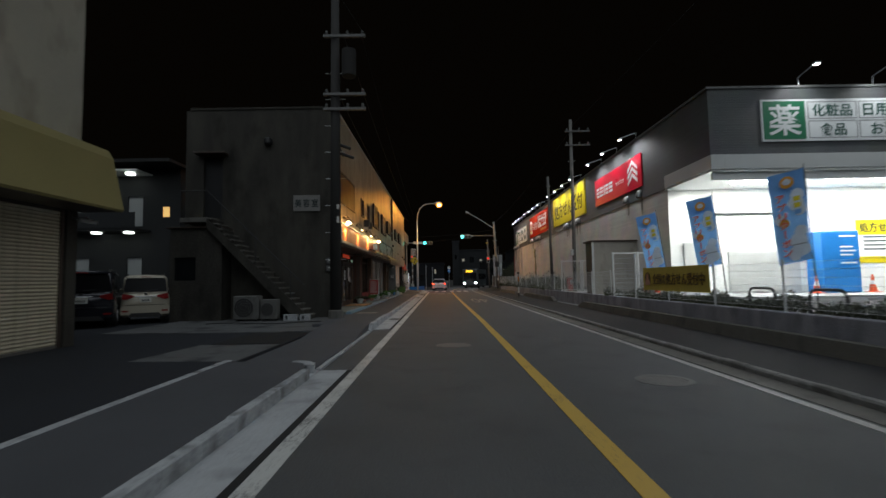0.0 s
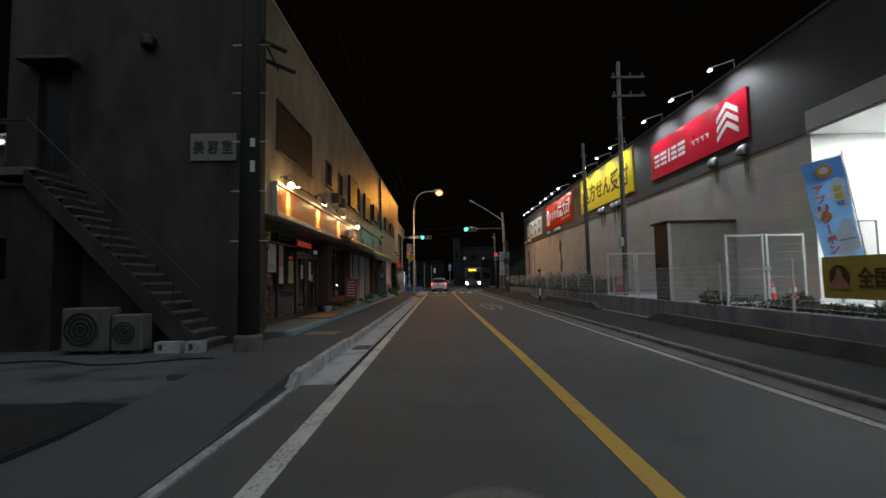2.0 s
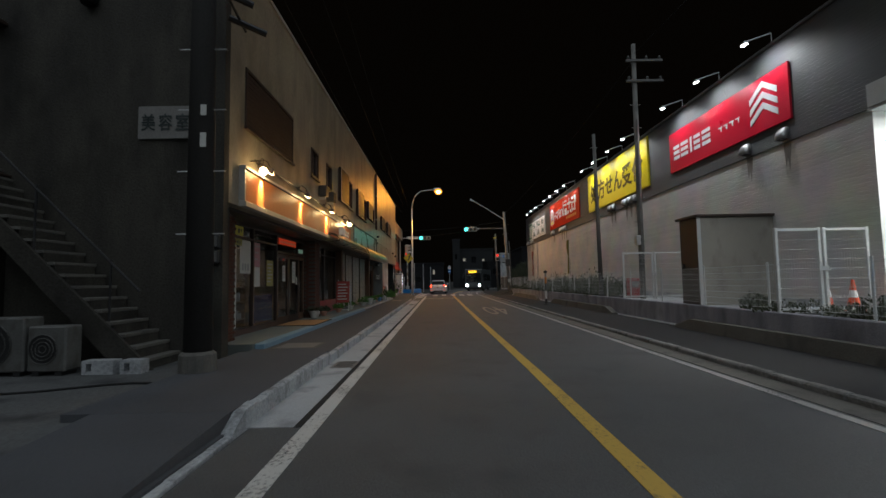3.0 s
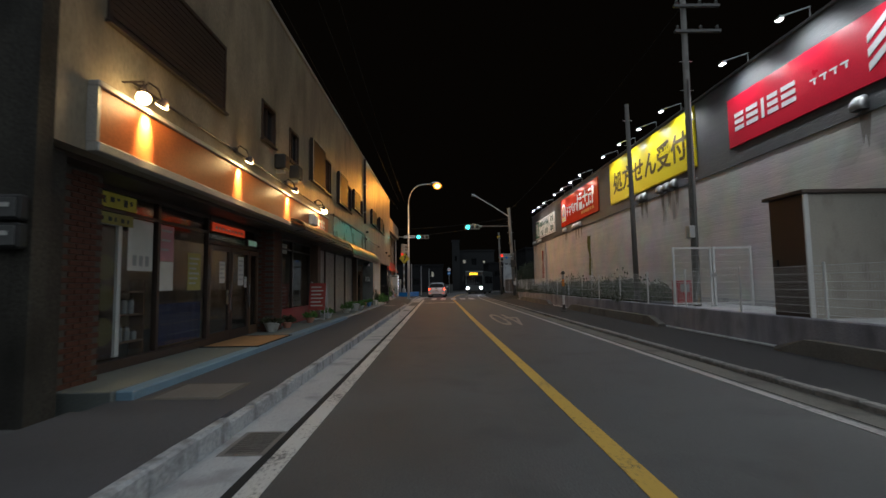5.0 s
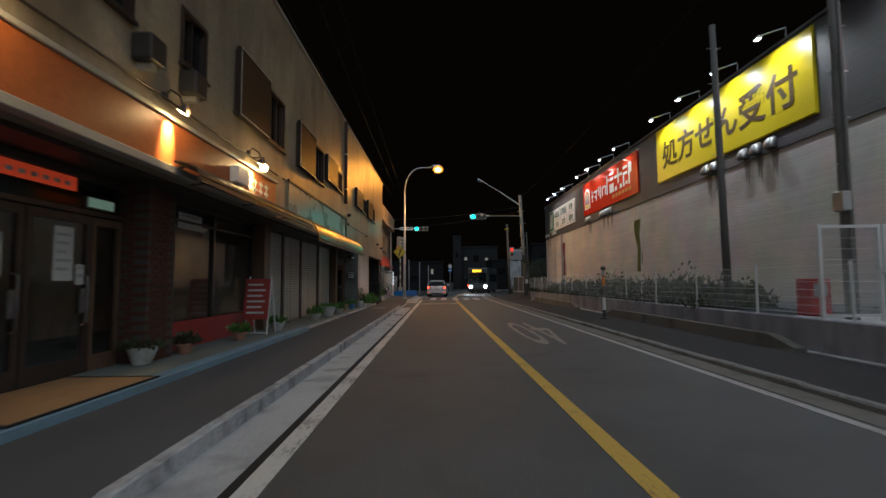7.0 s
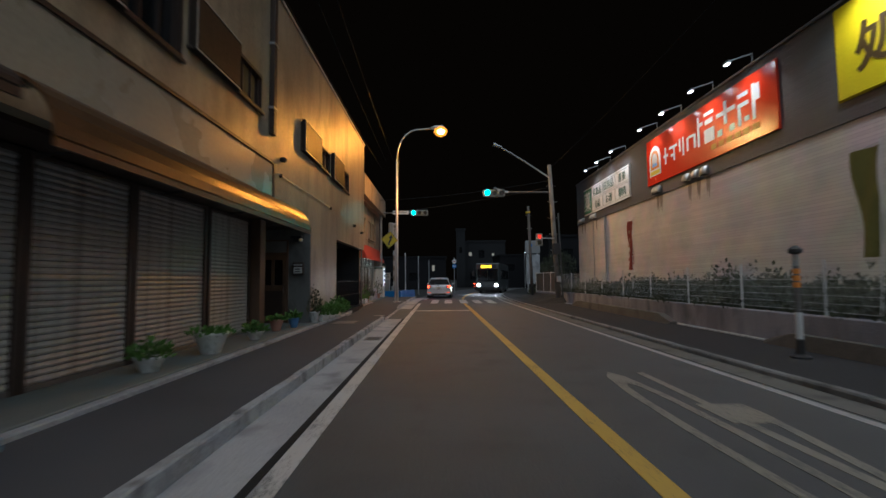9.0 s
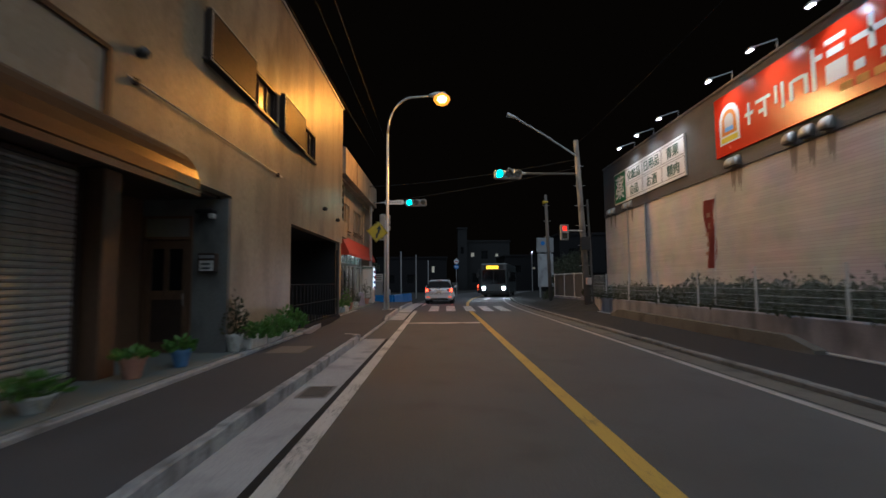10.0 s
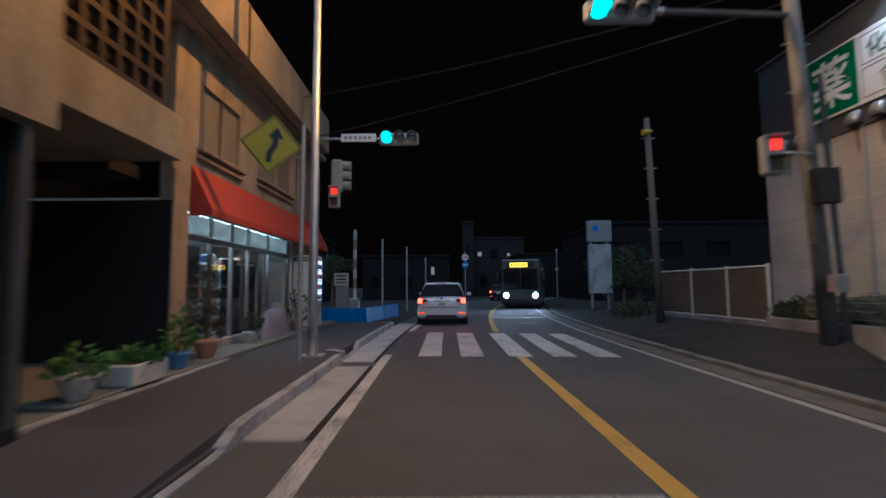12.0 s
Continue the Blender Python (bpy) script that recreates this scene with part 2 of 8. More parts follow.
FADED_LINE = worn_paint("faded_road_paint", (0.23, 0.21, 0.17), (0.085, 0.083, 0.078), keep=0.44)
STUCCO = surface("cream_stucco", (0.29, 0.24, 0.165), 0.45, grain=24, patch=0.5, vary=0.34, bump=0.35, depth=0.012, stain=(0.19, 0.155, 0.105), stretch=(1.3, 1.3, 0.45), runs=0.3, wave=0.013)
# white sign sheet lowered to grey, as the gable sign is unlit
DULL_SIGN = surface("dimmed_sign_sheet", (0.17, 0.165, 0.155), 0.6, grain=40, patch=3, vary=0.2)
DARK_STEEL = surface("darkened_steel", (0.12, 0.12, 0.118), 0.6, metal=0.5, grain=45, patch=3, vary=0.25)
# weathered stucco with the gable's night shade put into a darker base
STUCCO_END = surface("shaded_weathered_stucco", (0.045, 0.042, 0.035), 0.8, grain=30, patch=0.5, vary=0.5, bump=0.5, depth=0.012, stain=(0.026, 0.024, 0.02), runs=0.35, wave=0.01)
# near-black base that paints the shade inside garage, passage and alcove
DARK_WALL = surface("shade_dark_render", (0.025, 0.025, 0.025), 0.85, grain=40, patch=0.8, vary=0.3)
GREY_RENDER = surface("grey_render", (0.13, 0.135, 0.13), 0.8, grain=40, patch=0.9, vary=0.2, bump=0.3, stain=(0.09, 0.095, 0.09))
# white casing darkened so the units stay dim beside the unlit gable
DIMMED_WHITE = surface("dimmed_white_casing", (0.095, 0.095, 0.09), 0.55, grain=50, patch=3, vary=0.3, stain=(0.07, 0.065, 0.055))
FASCIA = surface("orange_signboard", (0.36, 0.1, 0.028), 0.45, grain=30, patch=1.2, vary=0.2, bump=0.05)
TRIM = surface("pale_metal_trim", (0.42, 0.4, 0.36), 0.4, metal=0.3, grain=40, vary=0.2)
BROWN_METAL = surface("brown_metal", (0.05, 0.035, 0.028), 0.45, metal=0.3, grain=60, vary=0.3)
SHUTTER_PANEL = surface("brown_shutter_enamel", (0.05, 0.034, 0.022), 0.48, grain=20, patch=1.5, vary=0.3, bump=0.05)
SHUTTER_PANEL.node_tree.nodes["Principled BSDF"].inputs["Specular IOR Level"].default_value = 0.14
CURTAINED = surface("pane_before_tan_curtain", (0.15, 0.115, 0.055), 0.22, grain=12, patch=2, vary=0.3, bump=0.02, stretch=(1, 3, 0.4))
SHUTTER_BROWN = surface("dark_brown_panel", (0.03, 0.023, 0.018), 0.82, metal=0.0, grain=50, patch=2, vary=0.3)
BLACK = surface("black_metal", (0.014, 0.014, 0.015), 0.5, metal=0.2, grain=60, vary=0.3)
AWNING = surface("brown_awning_sheet", (0.11, 0.06, 0.03), 0.32, metal=0.35, grain=30, patch=2, vary=0.3)
SHUTTER = surface("shutter_slats", (0.4, 0.395, 0.38), 0.45, metal=0.25, grain=40, patch=2, vary=0.2, stain=(0.22, 0.2, 0.17))
CREAM_SHUTTER = surface("cream_shutter_slats", (0.47, 0.42, 0.31), 0.5, grain=40, patch=2, vary=0.15, stain=(0.35, 0.31, 0.22))
OLIVE_AWNING = surface("olive_awning_sheet", (0.24, 0.2, 0.08), 0.6, grain=60, patch=1.2, vary=0.15)
BRICK = surface("red_brick", (0.07, 0.03, 0.02), 0.8, grain=60, patch=5, vary=0.4, bump=0.6, depth=0.006)
MORTAR = surface("mortar", (0.07, 0.062, 0.055), 0.9, grain=80, vary=0.3)
WOOD = surface("dark_wood", (0.1, 0.058, 0.034), 0.55, grain=25, patch=3, vary=0.4, stretch=(3, 3, 0.4))
ALUMINIUM = surface("aluminium_frame", (0.25, 0.24, 0.23), 0.35, metal=0.8, grain=50, vary=0.15)
GALVANISED = surface("galvanised_steel", (0.42, 0.43, 0.43), 0.42, metal=0.75, grain=45, patch=3, vary=0.25)
WHITE_STEEL = surface("white_painted_steel", (0.5, 0.51, 0.5), 0.45, grain=50, vary=0.15)
POLE_CONCRETE = surface("pole_concrete", (0.16, 0.155, 0.145), 0.75, grain=50, patch=1.2, vary=0.3, stain=(0.07, 0.07, 0.065))
DARK_POLE = surface("dark_pole_coating", (0.1, 0.097, 0.092), 0.75, grain=50, patch=1.2, vary=0.3)
PANEL = surface("blank_signboard_sheet", (0.3, 0.27, 0.21), 0.28, grain=20, patch=0.8, vary=0.12, bump=0.05)
CREAM_SIDING = siding("cream_siding", (0.5, 0.465, 0.42), 0.085)
DARK_SIDING = siding("charcoal_siding", (0.075, 0.079, 0.083), 0.085)
WHITE_WALL = surface("white_wall_panel", (0.78, 0.79, 0.77), 0.5, grain=30, patch=0.6, vary=0.06, bump=0.04)
PALE_FASCIA = surface("pale_canopy_fascia", (0.5, 0.51, 0.5), 0.45, metal=0.1, grain=30, vary=0.1)
RED_SIGN = surface("crimson_sign_sheet", (0.56, 0.012, 0.035), 0.32, grain=20, vary=0.08, bump=0.02)
ORANGE_SIGN = surface("vermilion_sign_sheet", (0.62, 0.035, 0.01), 0.22, grain=20, vary=0.08, bump=0.02)
YELLOW_SIGN = surface("yellow_sign_sheet", (0.66, 0.53, 0.01), 0.35, grain=20, vary=0.08, bump=0.02)
GREEN_SIGN = surface("green_sign_sheet", (0.005, 0.14, 0.06), 0.35, grain=20, vary=0.08, bump=0.02)
WHITE_SIGN = surface("white_sign_sheet", (0.7, 0.72, 0.72), 0.35, grain=20, vary=0.05, bump=0.02)
GREY_SIGN = surface("grey_sign_sheet", (0.25, 0.26, 0.26), 0.4, grain=20, vary=0.1)
INK = surface("dark_lettering", (0.02, 0.03, 0.03), 0.5, grain=40, vary=0.2)
BROWN_INK = surface("brown_lettering", (0.06, 0.035, 0.01), 0.5, grain=40, vary=0.2)
RED_INK = surface("red_lettering", (0.5, 0.03, 0.03), 0.5, grain=40, vary=0.2)
FLAG_BLUE = cloth("blue_flag_cloth", (0.2, 0.42, 0.72))
FLAG_PALE = cloth("pale_printed_cloth", (0.2, 0.42, 0.75))
BANNER_CLOTH = surface("yellow_banner_cloth", (0.4, 0.31, 0.07), 0.8, grain=120, patch=4, vary=0.2)
FROSTED = cloth("frosted_film", (0.8, 0.84, 0.82))
WINDOW_SIGN = surface("yellow_window_print", (0.45, 0.42, 0.06), 0.6, grain=60, patch=4, vary=0.2)
PLAQUE = surface("dull_yellow_plaque", (0.1, 0.09, 0.035), 0.7, grain=60, patch=4, vary=0.3)
PRINT_PINK = cloth("red_flag_print", (0.75, 0.14, 0.1))
WHITE_PRINT = cloth("white_flag_print", (0.72, 0.76, 0.8))
ORANGE_PRINT = cloth("orange_flag_cloth", (0.75, 0.36, 0.06))
FLAG_RED = cloth("red_flag_cloth", (0.26, 0.06, 0.05))
FADED_PRINT = surface("faded_flag_print", (0.3, 0.17, 0.13), 0.85, grain=60, patch=5, vary=0.3)
FLAG_OLIVE = cloth("olive_flag_cloth", (0.17, 0.155, 0.05))
FLAG_ORANGE = surface("orange_flag_print", (0.6, 0.22, 0.05), 0.8, grain=120, vary=0.2)
PAPER = surface("paper", (0.5, 0.5, 0.47), 0.8, grain=60, patch=4, vary=0.12)
PINK_PAPER = surface("pink_poster", (0.4, 0.2, 0.22), 0.7, grain=60, patch=4, vary=0.2)
YELLOW_PAPER = surface("yellow_poster", (0.27, 0.245, 0.08), 0.7, grain=60, patch=4, vary=0.2)
NAVY_CLOTH = surface("navy_cloth", (0.02, 0.03, 0.075), 0.9, grain=90, patch=3, vary=0.3)
TERRACOTTA = surface("terracotta", (0.38, 0.2, 0.15), 0.75, grain=60, patch=4, vary=0.2)
WHITE_POT = surface("white_plastic_pot", (0.5, 0.52, 0.5), 0.5, grain=60, patch=5, vary=0.15, stain=(0.3, 0.3, 0.27))
BLUE_POT = surface("blue_plastic_pot", (0.08, 0.2, 0.4), 0.5, grain=60, patch=5, vary=0.2)
SOIL = surface("soil", (0.04, 0.03, 0.02), 0.95, grain=60, vary=0.4, bump=0.8, depth=0.02)
LEAF = surface("green_leaves", (0.062, 0.15, 0.025), 0.5, grain=30, patch=9, vary=0.5, bump=0.1)
DRY_LEAF = surface("dull_leaves", (0.036, 0.042, 0.02), 0.6, grain=30, patch=9, vary=0.5, bump=0.1)
MAT = surface("coir_door_mat", (0.3, 0.17, 0.08), 0.9, grain=160, patch=3, vary=0.25, bump=0.8, depth=0.008)
BLUE_PAINT = surface("bright_blue_paint", (0.01, 0.17, 0.5), 0.4, grain=40, vary=0.12)
CONE_ORANGE = surface("orange_cone_plastic", (0.65, 0.08, 0.02), 0.45, grain=40, vary=0.15)
SIGNAL_BODY = surface("grey_signal_housing", (0.3, 0.31, 0.3), 0.5, grain=40, vary=0.15)
ROAD_SIGN_YELLOW = surface("yellow_road_sign", (0.5, 0.38, 0.01), 0.4, grain=40, vary=0.2)
RED_AWNING = surface("red_awning_cloth", (0.42, 0.05, 0.025), 0.7, grain=90, patch=2, vary=0.15)
B2_WALL = surface("tan_render", (0.33, 0.27, 0.2), 0.75, grain=45, patch=0.8, vary=0.2, bump=0.3, stain=(0.22, 0.18, 0.13), runs=0.25, wave=0.006)
GLASS = clear_glass("window_glass", (0.93, 0.94, 0.94))
DARK_GLASS = surface("dark_window_glass", (0.008, 0.009, 0.01), 0.05, grain=4, patch=1, vary=0.3, bump=0.02)
DARK_GLASS.node_tree.nodes["Principled BSDF"].inputs["Specular IOR Level"].default_value = 0.5
RUBBER = surface("tyre_rubber", (0.02, 0.02, 0.02), 0.85, grain=80, vary=0.2)
SILVER_CAR = surface("silver_car_paint", (0.6, 0.64, 0.7), 0.3, metal=0.35, grain=200, patch=1.5, vary=0.06, bump=0.02, coat=0.6)
DARK_CAR = surface("dark_car_paint", (0.02, 0.021, 0.028), 0.2, metal=0.3, grain=200, patch=1.5, vary=0.1, bump=0.02, coat=0.8)
BEIGE_CAR = surface("beige_car_paint", (0.42, 0.38, 0.3), 0.3, metal=0.2, grain=200, patch=1.5, vary=0.06, bump=0.02, coat=0.6)
# bus and far car paint darkened, as no headlight reaches them
NIGHT_DIM_PAINT = surface("night_dim_paint", (0.06, 0.07, 0.072), 0.35, grain=100, patch=1, vary=0.1, bump=0.02, coat=0.4)
BLACK_PLASTIC = surface("black_plastic", (0.02, 0.02, 0.02), 0.55, grain=80, vary=0.2)
PLATE = surface("number_plate", (0.6, 0.6, 0.55), 0.5, grain=40, vary=0.05)
CHROME = surface("chrome", (0.6, 0.6, 0.6), 0.15, metal=1.0, grain=40, vary=0.05, bump=0)
RED_LENS = glow("lit_red_lens", (1.0, 0.035, 0.012), 9.0)
# emission given to the low bumper reflectors of a lit car
REAR_GLOW = glow("glowing_reflector", (1.0, 0.1, 0.02), 0.8)
DIM_RED = surface("red_lens", (0.2, 0.01, 0.01), 0.2, grain=60, vary=0.2, coat=0.5)
HEAD_LENS = glow("lit_headlamp", (0.85, 0.95, 1.0), 45)
GREEN_LENS = glow("lit_green_signal", (0.015, 0.75, 0.72), 14)
OFF_LENS = surface("unlit_signal_lens", (0.06, 0.05, 0.03), 0.25, grain=60, vary=0.2)
RED_MAN = glow("lit_red_signal", (1.0, 0.025, 0.01), 1.3)
SODIUM = glow("sodium_bulb", (1.0, 0.62, 0.2), 8.0)
SODIUM_BOWL = glow("sodium_bowl", (1.0, 0.36, 0.03), 0.95)
LED_LENS = glow("white_led_lens", (0.9, 0.97, 1.0), 30)
WARM_BULB = glow("warm_bulb", (1.0, 0.72, 0.32), 22)
TUBE = glow("fluorescent_tube", (0.95, 1.0, 0.97), 12)
SHOP_TUBE = glow("shop_tube", (0.85, 1.0, 0.95), 5)
AMBER_DISPLAY = glow("amber_display", (1.0, 0.55, 0.03), 2.2)
FAR_WINDOW = glow("lit_far_window", (1.0, 0.9, 0.7), 0.05)
WARM_WINDOW = glow("lit_warm_window", (1.0, 0.6, 0.2), 0.5)


# ---- building helpers ----
BASE = {}


def thing(name, at=(0, 0, 0), label="", category="", group="", kind="", turn=0):
    ob = new(name)
    ob.empty_display_size = 0.2
    ob.matrix_world = pose(*at, 0, 0, turn)
    BASE[ob.name] = Vector(at)
    return tagged(ob, label, category, group, kind)


def part(name, bm, material, parent=None, label="", world=True, smooth=False):
    """Links a bmesh as one mesh object; world: its points are in the world's metres, else in its thing's."""
    top = parent
    while top is not None and top.parent is not None:
        top = top.parent
    if world and top is not None:
        bmesh.ops.translate(bm, verts=bm.verts, vec=-BASE.get(top.name, Vector()))
    bmesh.ops.recalc_face_normals(bm, faces=bm.faces)
    me = bpy.data.meshes.new(name)
    bm.to_mesh(me)
    bm.free()
    if smooth:
        me.polygons.foreach_set("use_smooth", [True] * len(me.polygons))
    me.materials.append(material)
    ob = new(name, me)
    ob.parent = parent
    if label:
        ob["label"] = label
    return ob


def piece(name, mesh, parent, at, turn=0.0):
    """One of many alike pieces: an object of its own on shared mesh data, placed from its thing's base."""
    ob = new(name, mesh)
    ob.parent = parent
    top = parent
    while top.parent is not None:
        top = top.parent
    ob.matrix_basis = pose(*(Vector(at) - BASE.get(top.name, Vector())), 0, 0, turn)
    return ob


def mesh_of(name, bm, material):
    bmesh.ops.recalc_face_normals(bm, faces=bm.faces)
    me = bpy.data.meshes.new(name)
    bm.to_mesh(me)
    bm.free()
    me.materials.append(material)
    return me


def box(x0, x1, y0, y1, z0, z1, bevel=0.0, bm=None):
    own = bm is None
    one = bmesh.new()
    bmesh.ops.create_cube(one, size=1, matrix=Matrix.LocRotScale(((x0 + x1) / 2, (y0 + y1) / 2, (z0 + z1) / 2), None, (abs(x1 - x0), abs(y1 - y0), abs(z1 - z0))))
    if bevel:
        bmesh.ops.bevel(one, geom=one.edges, offset=bevel, segments=1, affect="EDGES")
    if own:
        return one
    join(bm, one)
    return bm


def join(bm, other):
    seen = {}
    for v in other.verts:
        seen[v] = bm.verts.new(v.co)
    for f in other.faces:
        bm.faces.new([seen[v] for v in f.verts])
    other.free()
    return bm


def tube(points, radii, sides=10, bm=None):
    """A round bar through the points; radii: one for all or one each."""
    bm = bmesh.new() if bm is None else bm
    pts = [Vector(p) for p in points]
    rr = list(radii) if isinstance(radii, (tuple, list)) else [radii] * len(pts)
    rings = []
    for i, p in enumerate(pts):
        d = (pts[min(i + 1, len(pts) - 1)] - pts[max(i - 1, 0)]).normalized()
        a = d.orthogonal().normalized()
        if abs(d.z) < 0.9:
            a = d.cross(Vector((0, 0, 1))).normalized()
        b = d.cross(a)
        rings.append([bm.verts.new(p + rr[i] * (math.cos(6.2832 * k / sides) * a + math.sin(6.2832 * k / sides) * b)) for k in range(sides)])
    for r, s in zip(rings, rings[1:]):
        for k in range(sides):
            bm.faces.new((r[k], r[(k + 1) % sides], s[(k + 1) % sides], s[k]))
    bm.faces.new(rings[0])
    bm.faces.new(rings[-1])
    return bm


def lathe(at, profile, sides=16, bm=None):
    """A turned shape: profile rows of (radius, height)."""
    bm = bmesh.new() if bm is None else bm
    at = Vector(at)
    rings = [[bm.verts.new(at + Vector((r * math.cos(6.2832 * k / sides), r * math.sin(6.2832 * k / sides), h))) for k in range(sides)] for r, h in profile]
    for r, s in zip(rings, rings[1:]):
        for k in range(sides):
            bm.faces.new((r[k], r[(k + 1) % sides], s[(k + 1) % sides], s[k]))
    bm.faces.new(rings[0])
    bm.faces.new(rings[-1])
    return bm


def prism(outline, m, depth):
    """A flat outline (x, y) made solid by depth along z, then set by the matrix m."""
    bm = bmesh.new()
    a = [bm.verts.new(m @ Vector((x, y, 0))) for x, y in outline]
    b = [bm.verts.new(m @ Vector((x, y, depth))) for x, y in outline]
    bm.faces.new(a)
    bm.faces.new(b)
    for i in range(len(a)):
        j = (i + 1) % len(a)
        bm.faces.new((a[i], a[j], b[j], b[i]))
    return bm


def ring_outline(r, n=24):
    return [(r * math.cos(6.2832 * k / n), r * math.sin(6.2832 * k / n)) for k in range(n)]


def holed(u0, u1, v0, v1, holes, place):
    """A wall round rectangular openings (u0, u1, v0, v1); place turns u, v ranges into a box."""
    bm = bmesh.new()
    us = sorted({u0, u1, *[h[0] for h in holes], *[h[1] for h in holes]})
    vs = sorted({v0, v1, *[h[2] for h in holes], *[h[3] for h in holes]})
    for a, b in zip(us, us[1:]):
        for c, d in zip(vs, vs[1:]):
            if not any(h[0] < (a + b) / 2 < h[1] and h[2] < (c + d) / 2 < h[3] for h in holes):
                join(bm, place(a, b, c, d))
    bmesh.ops.remove_doubles(bm, verts=bm.verts, dist=0.0005)
    return bm


# planes for flat signs: x to the reader's right, y up, z towards the reader
FACE_WEST = Matrix(((0, 0, -1), (-1, 0, 0), (0, 1, 0))).to_4x4()
FACE_EAST = Matrix(((0, 0, 1), (1, 0, 0), (0, 1, 0))).to_4x4()
FACE_SOUTH = Matrix(((1, 0, 0), (0, 0, -1), (0, 1, 0))).to_4x4()


def at_plane(face, x, y, z):
    return Matrix.Translation((x, y, z)) @ face


def lettering(body, m, width, height, material, parent, bold=0.0, name="lettering", depth=0.012):
    """Words as raised letters, fitted into width by height round the middle of the plane m."""
    cu = bpy.data.curves.new(name, "FONT")
    cu.body, cu.extrude, cu.offset, cu.resolution_u = body, 0.01, bold, 3
    tmp = new(name, cu)
    me = bpy.data.meshes.new_from_object(tmp.evaluated_get(bpy.context.evaluated_depsgraph_get()))
    bpy.data.objects.remove(tmp)
    bm = bmesh.new()
    bm.from_mesh(me)
    bpy.data.meshes.remove(me)
    xs, ys = [v.co.x for v in bm.verts], [v.co.y for v in bm.verts]
    sx, sy = width / (max(xs) - min(xs)), height / (max(ys) - min(ys))
    cx, cy = (max(xs) + min(xs)) / 2, (max(ys) + min(ys)) / 2
    for v in bm.verts:
        v.co = m @ Vector(((v.co.x - cx) * sx, (v.co.y - cy) * sy, depth if v.co.z > 0 else 0.0))
    return part(name, bm, material, parent)


def flat(m, x0, x1, y0, y1, depth, z=0.0):
    return prism([(x0, y0), (x1, y0), (x1, y1), (x0, y1)], m @ Matrix.Translation((0, 0, z)), depth)


# ---- road and ground ----
def bend(y):
    return 0.0043 * max(0.0, y - 53) ** 2


def left_line(y):
    return -1.31 - 0.0035 * y + bend(y)


def centre_line(y):
    return float(np.interp(y, (-30, 16, 31, 49, 53), (1.29, 1.3, 1.165, 1.095, 1.075))) + bend(y)


def right_line(y):
    return 3.82 - 0.004 * y + bend(y)


def left_kerb(y):
    return -1.88 - 0.0068 * y + 0.9 * bend(y)


def right_kerb(y):
    return 4.3 - 0.003 * y + bend(y)


def ribbon(lo, hi, y0, y1, z0, z1, step=1.5):
    """A strip along the road between two lines, from z0 up to z1."""
    bm = bmesh.new()
    n = max(1, round((y1 - y0) / step))
    rows = []
    for i in range(n + 1):
        y = y0 + (y1 - y0) * i / n
        a, b = lo(y), hi(y)
        rows.append([bm.verts.new((a, y, z1)), bm.verts.new((b, y, z1)), bm.verts.new((b, y, z0)), bm.verts.new((a, y, z0))])
    for r, s in zip(rows, rows[1:]):
        for k in range(4):
            bm.faces.new((r[k], s[k], s[(k + 1) % 4], r[(k + 1) % 4]))
    bm.faces.new(rows[0])
    bm.faces.new(rows[-1])
    return bm


def off(f, d):
    return lambda y: f(y) + d


def fixed(x):
    return lambda y: x


def structure(name, bm, material, label, category):
    return tagged(part(name, bm, material), label, category, kind="structure")


FAR = 118.0
structure("ground", box(-900, 900, -300, 1500, -1.0, -0.06), GROUND, "dark bare ground that runs out to the horizon", "ground")
structure("road", ribbon(off(left_kerb, 0.02), off(right_kerb, 0.0), -30, FAR, -0.05, 0.0), ASPHALT, "two-lane road of dark worn grey asphalt", "road")
# raised kerb stretches of the shop side; between them the pavement drops to a driveway
RAISED = ((-30, 7.6), (13.45, 43.0), (48.65, 53.8), (55.0, 61.0))
for y0, y1 in ((-30, 7.5), (13.55, 43.05), (48.72, 52.6), (53.1, 62)):
    structure("gutter_left", ribbon(off(left_kerb, 0.0), off(left_line, -0.17), y0, y1, -0.02, 0.006), CONCRETE, "pale grey concrete gutter strip beside the kerb", "gutter")
    structure("gutter_seam", ribbon(off(left_line, -0.17), off(left_line, -0.1), y0, y1, -0.02, 0.005), SEAM, "dark joint between the gutter and the white line", "joint")
structure("gutter_right", ribbon(off(right_line, 0.12), off(right_kerb, 0.0), -30, 62, -0.02, 0.006), DARK_CONCRETE, "concrete gutter strip along the far lane, darkened as unlit", "gutter")
structure("edge_line_left", ribbon(off(left_line, -0.09), off(left_line, 0.08), -30, 54.0, -0.01, 0.005), WHITE_LINE, "worn white edge line painted on the asphalt", "road line")
structure("edge_line_left_far", ribbon(off(left_line, -0.09), off(left_line, 0.08), 58.9, 62.5, -0.01, 0.005), WHITE_LINE, "short white edge line past the crossing", "road line")
structure("edge_line_right", ribbon(off(right_line, -0.06), off(right_line, 0.06), -30, FAR, -0.01, 0.005), GREY_LINE, "thin white edge line of the opposite lane", "road line")
structure("centre_line", ribbon(off(centre_line, -0.085), off(centre_line, 0.085), -30, 53.6, -0.01, 0.005), YELLOW_LINE, "solid yellow centre line, slightly worn", "road line")
structure("centre_line_far", ribbon(off(centre_line, -0.085), off(centre_line, 0.085), 58.6, FAR, -0.01, 0.005), YELLOW_LINE, "solid yellow centre line that bends away past the crossing", "road line")
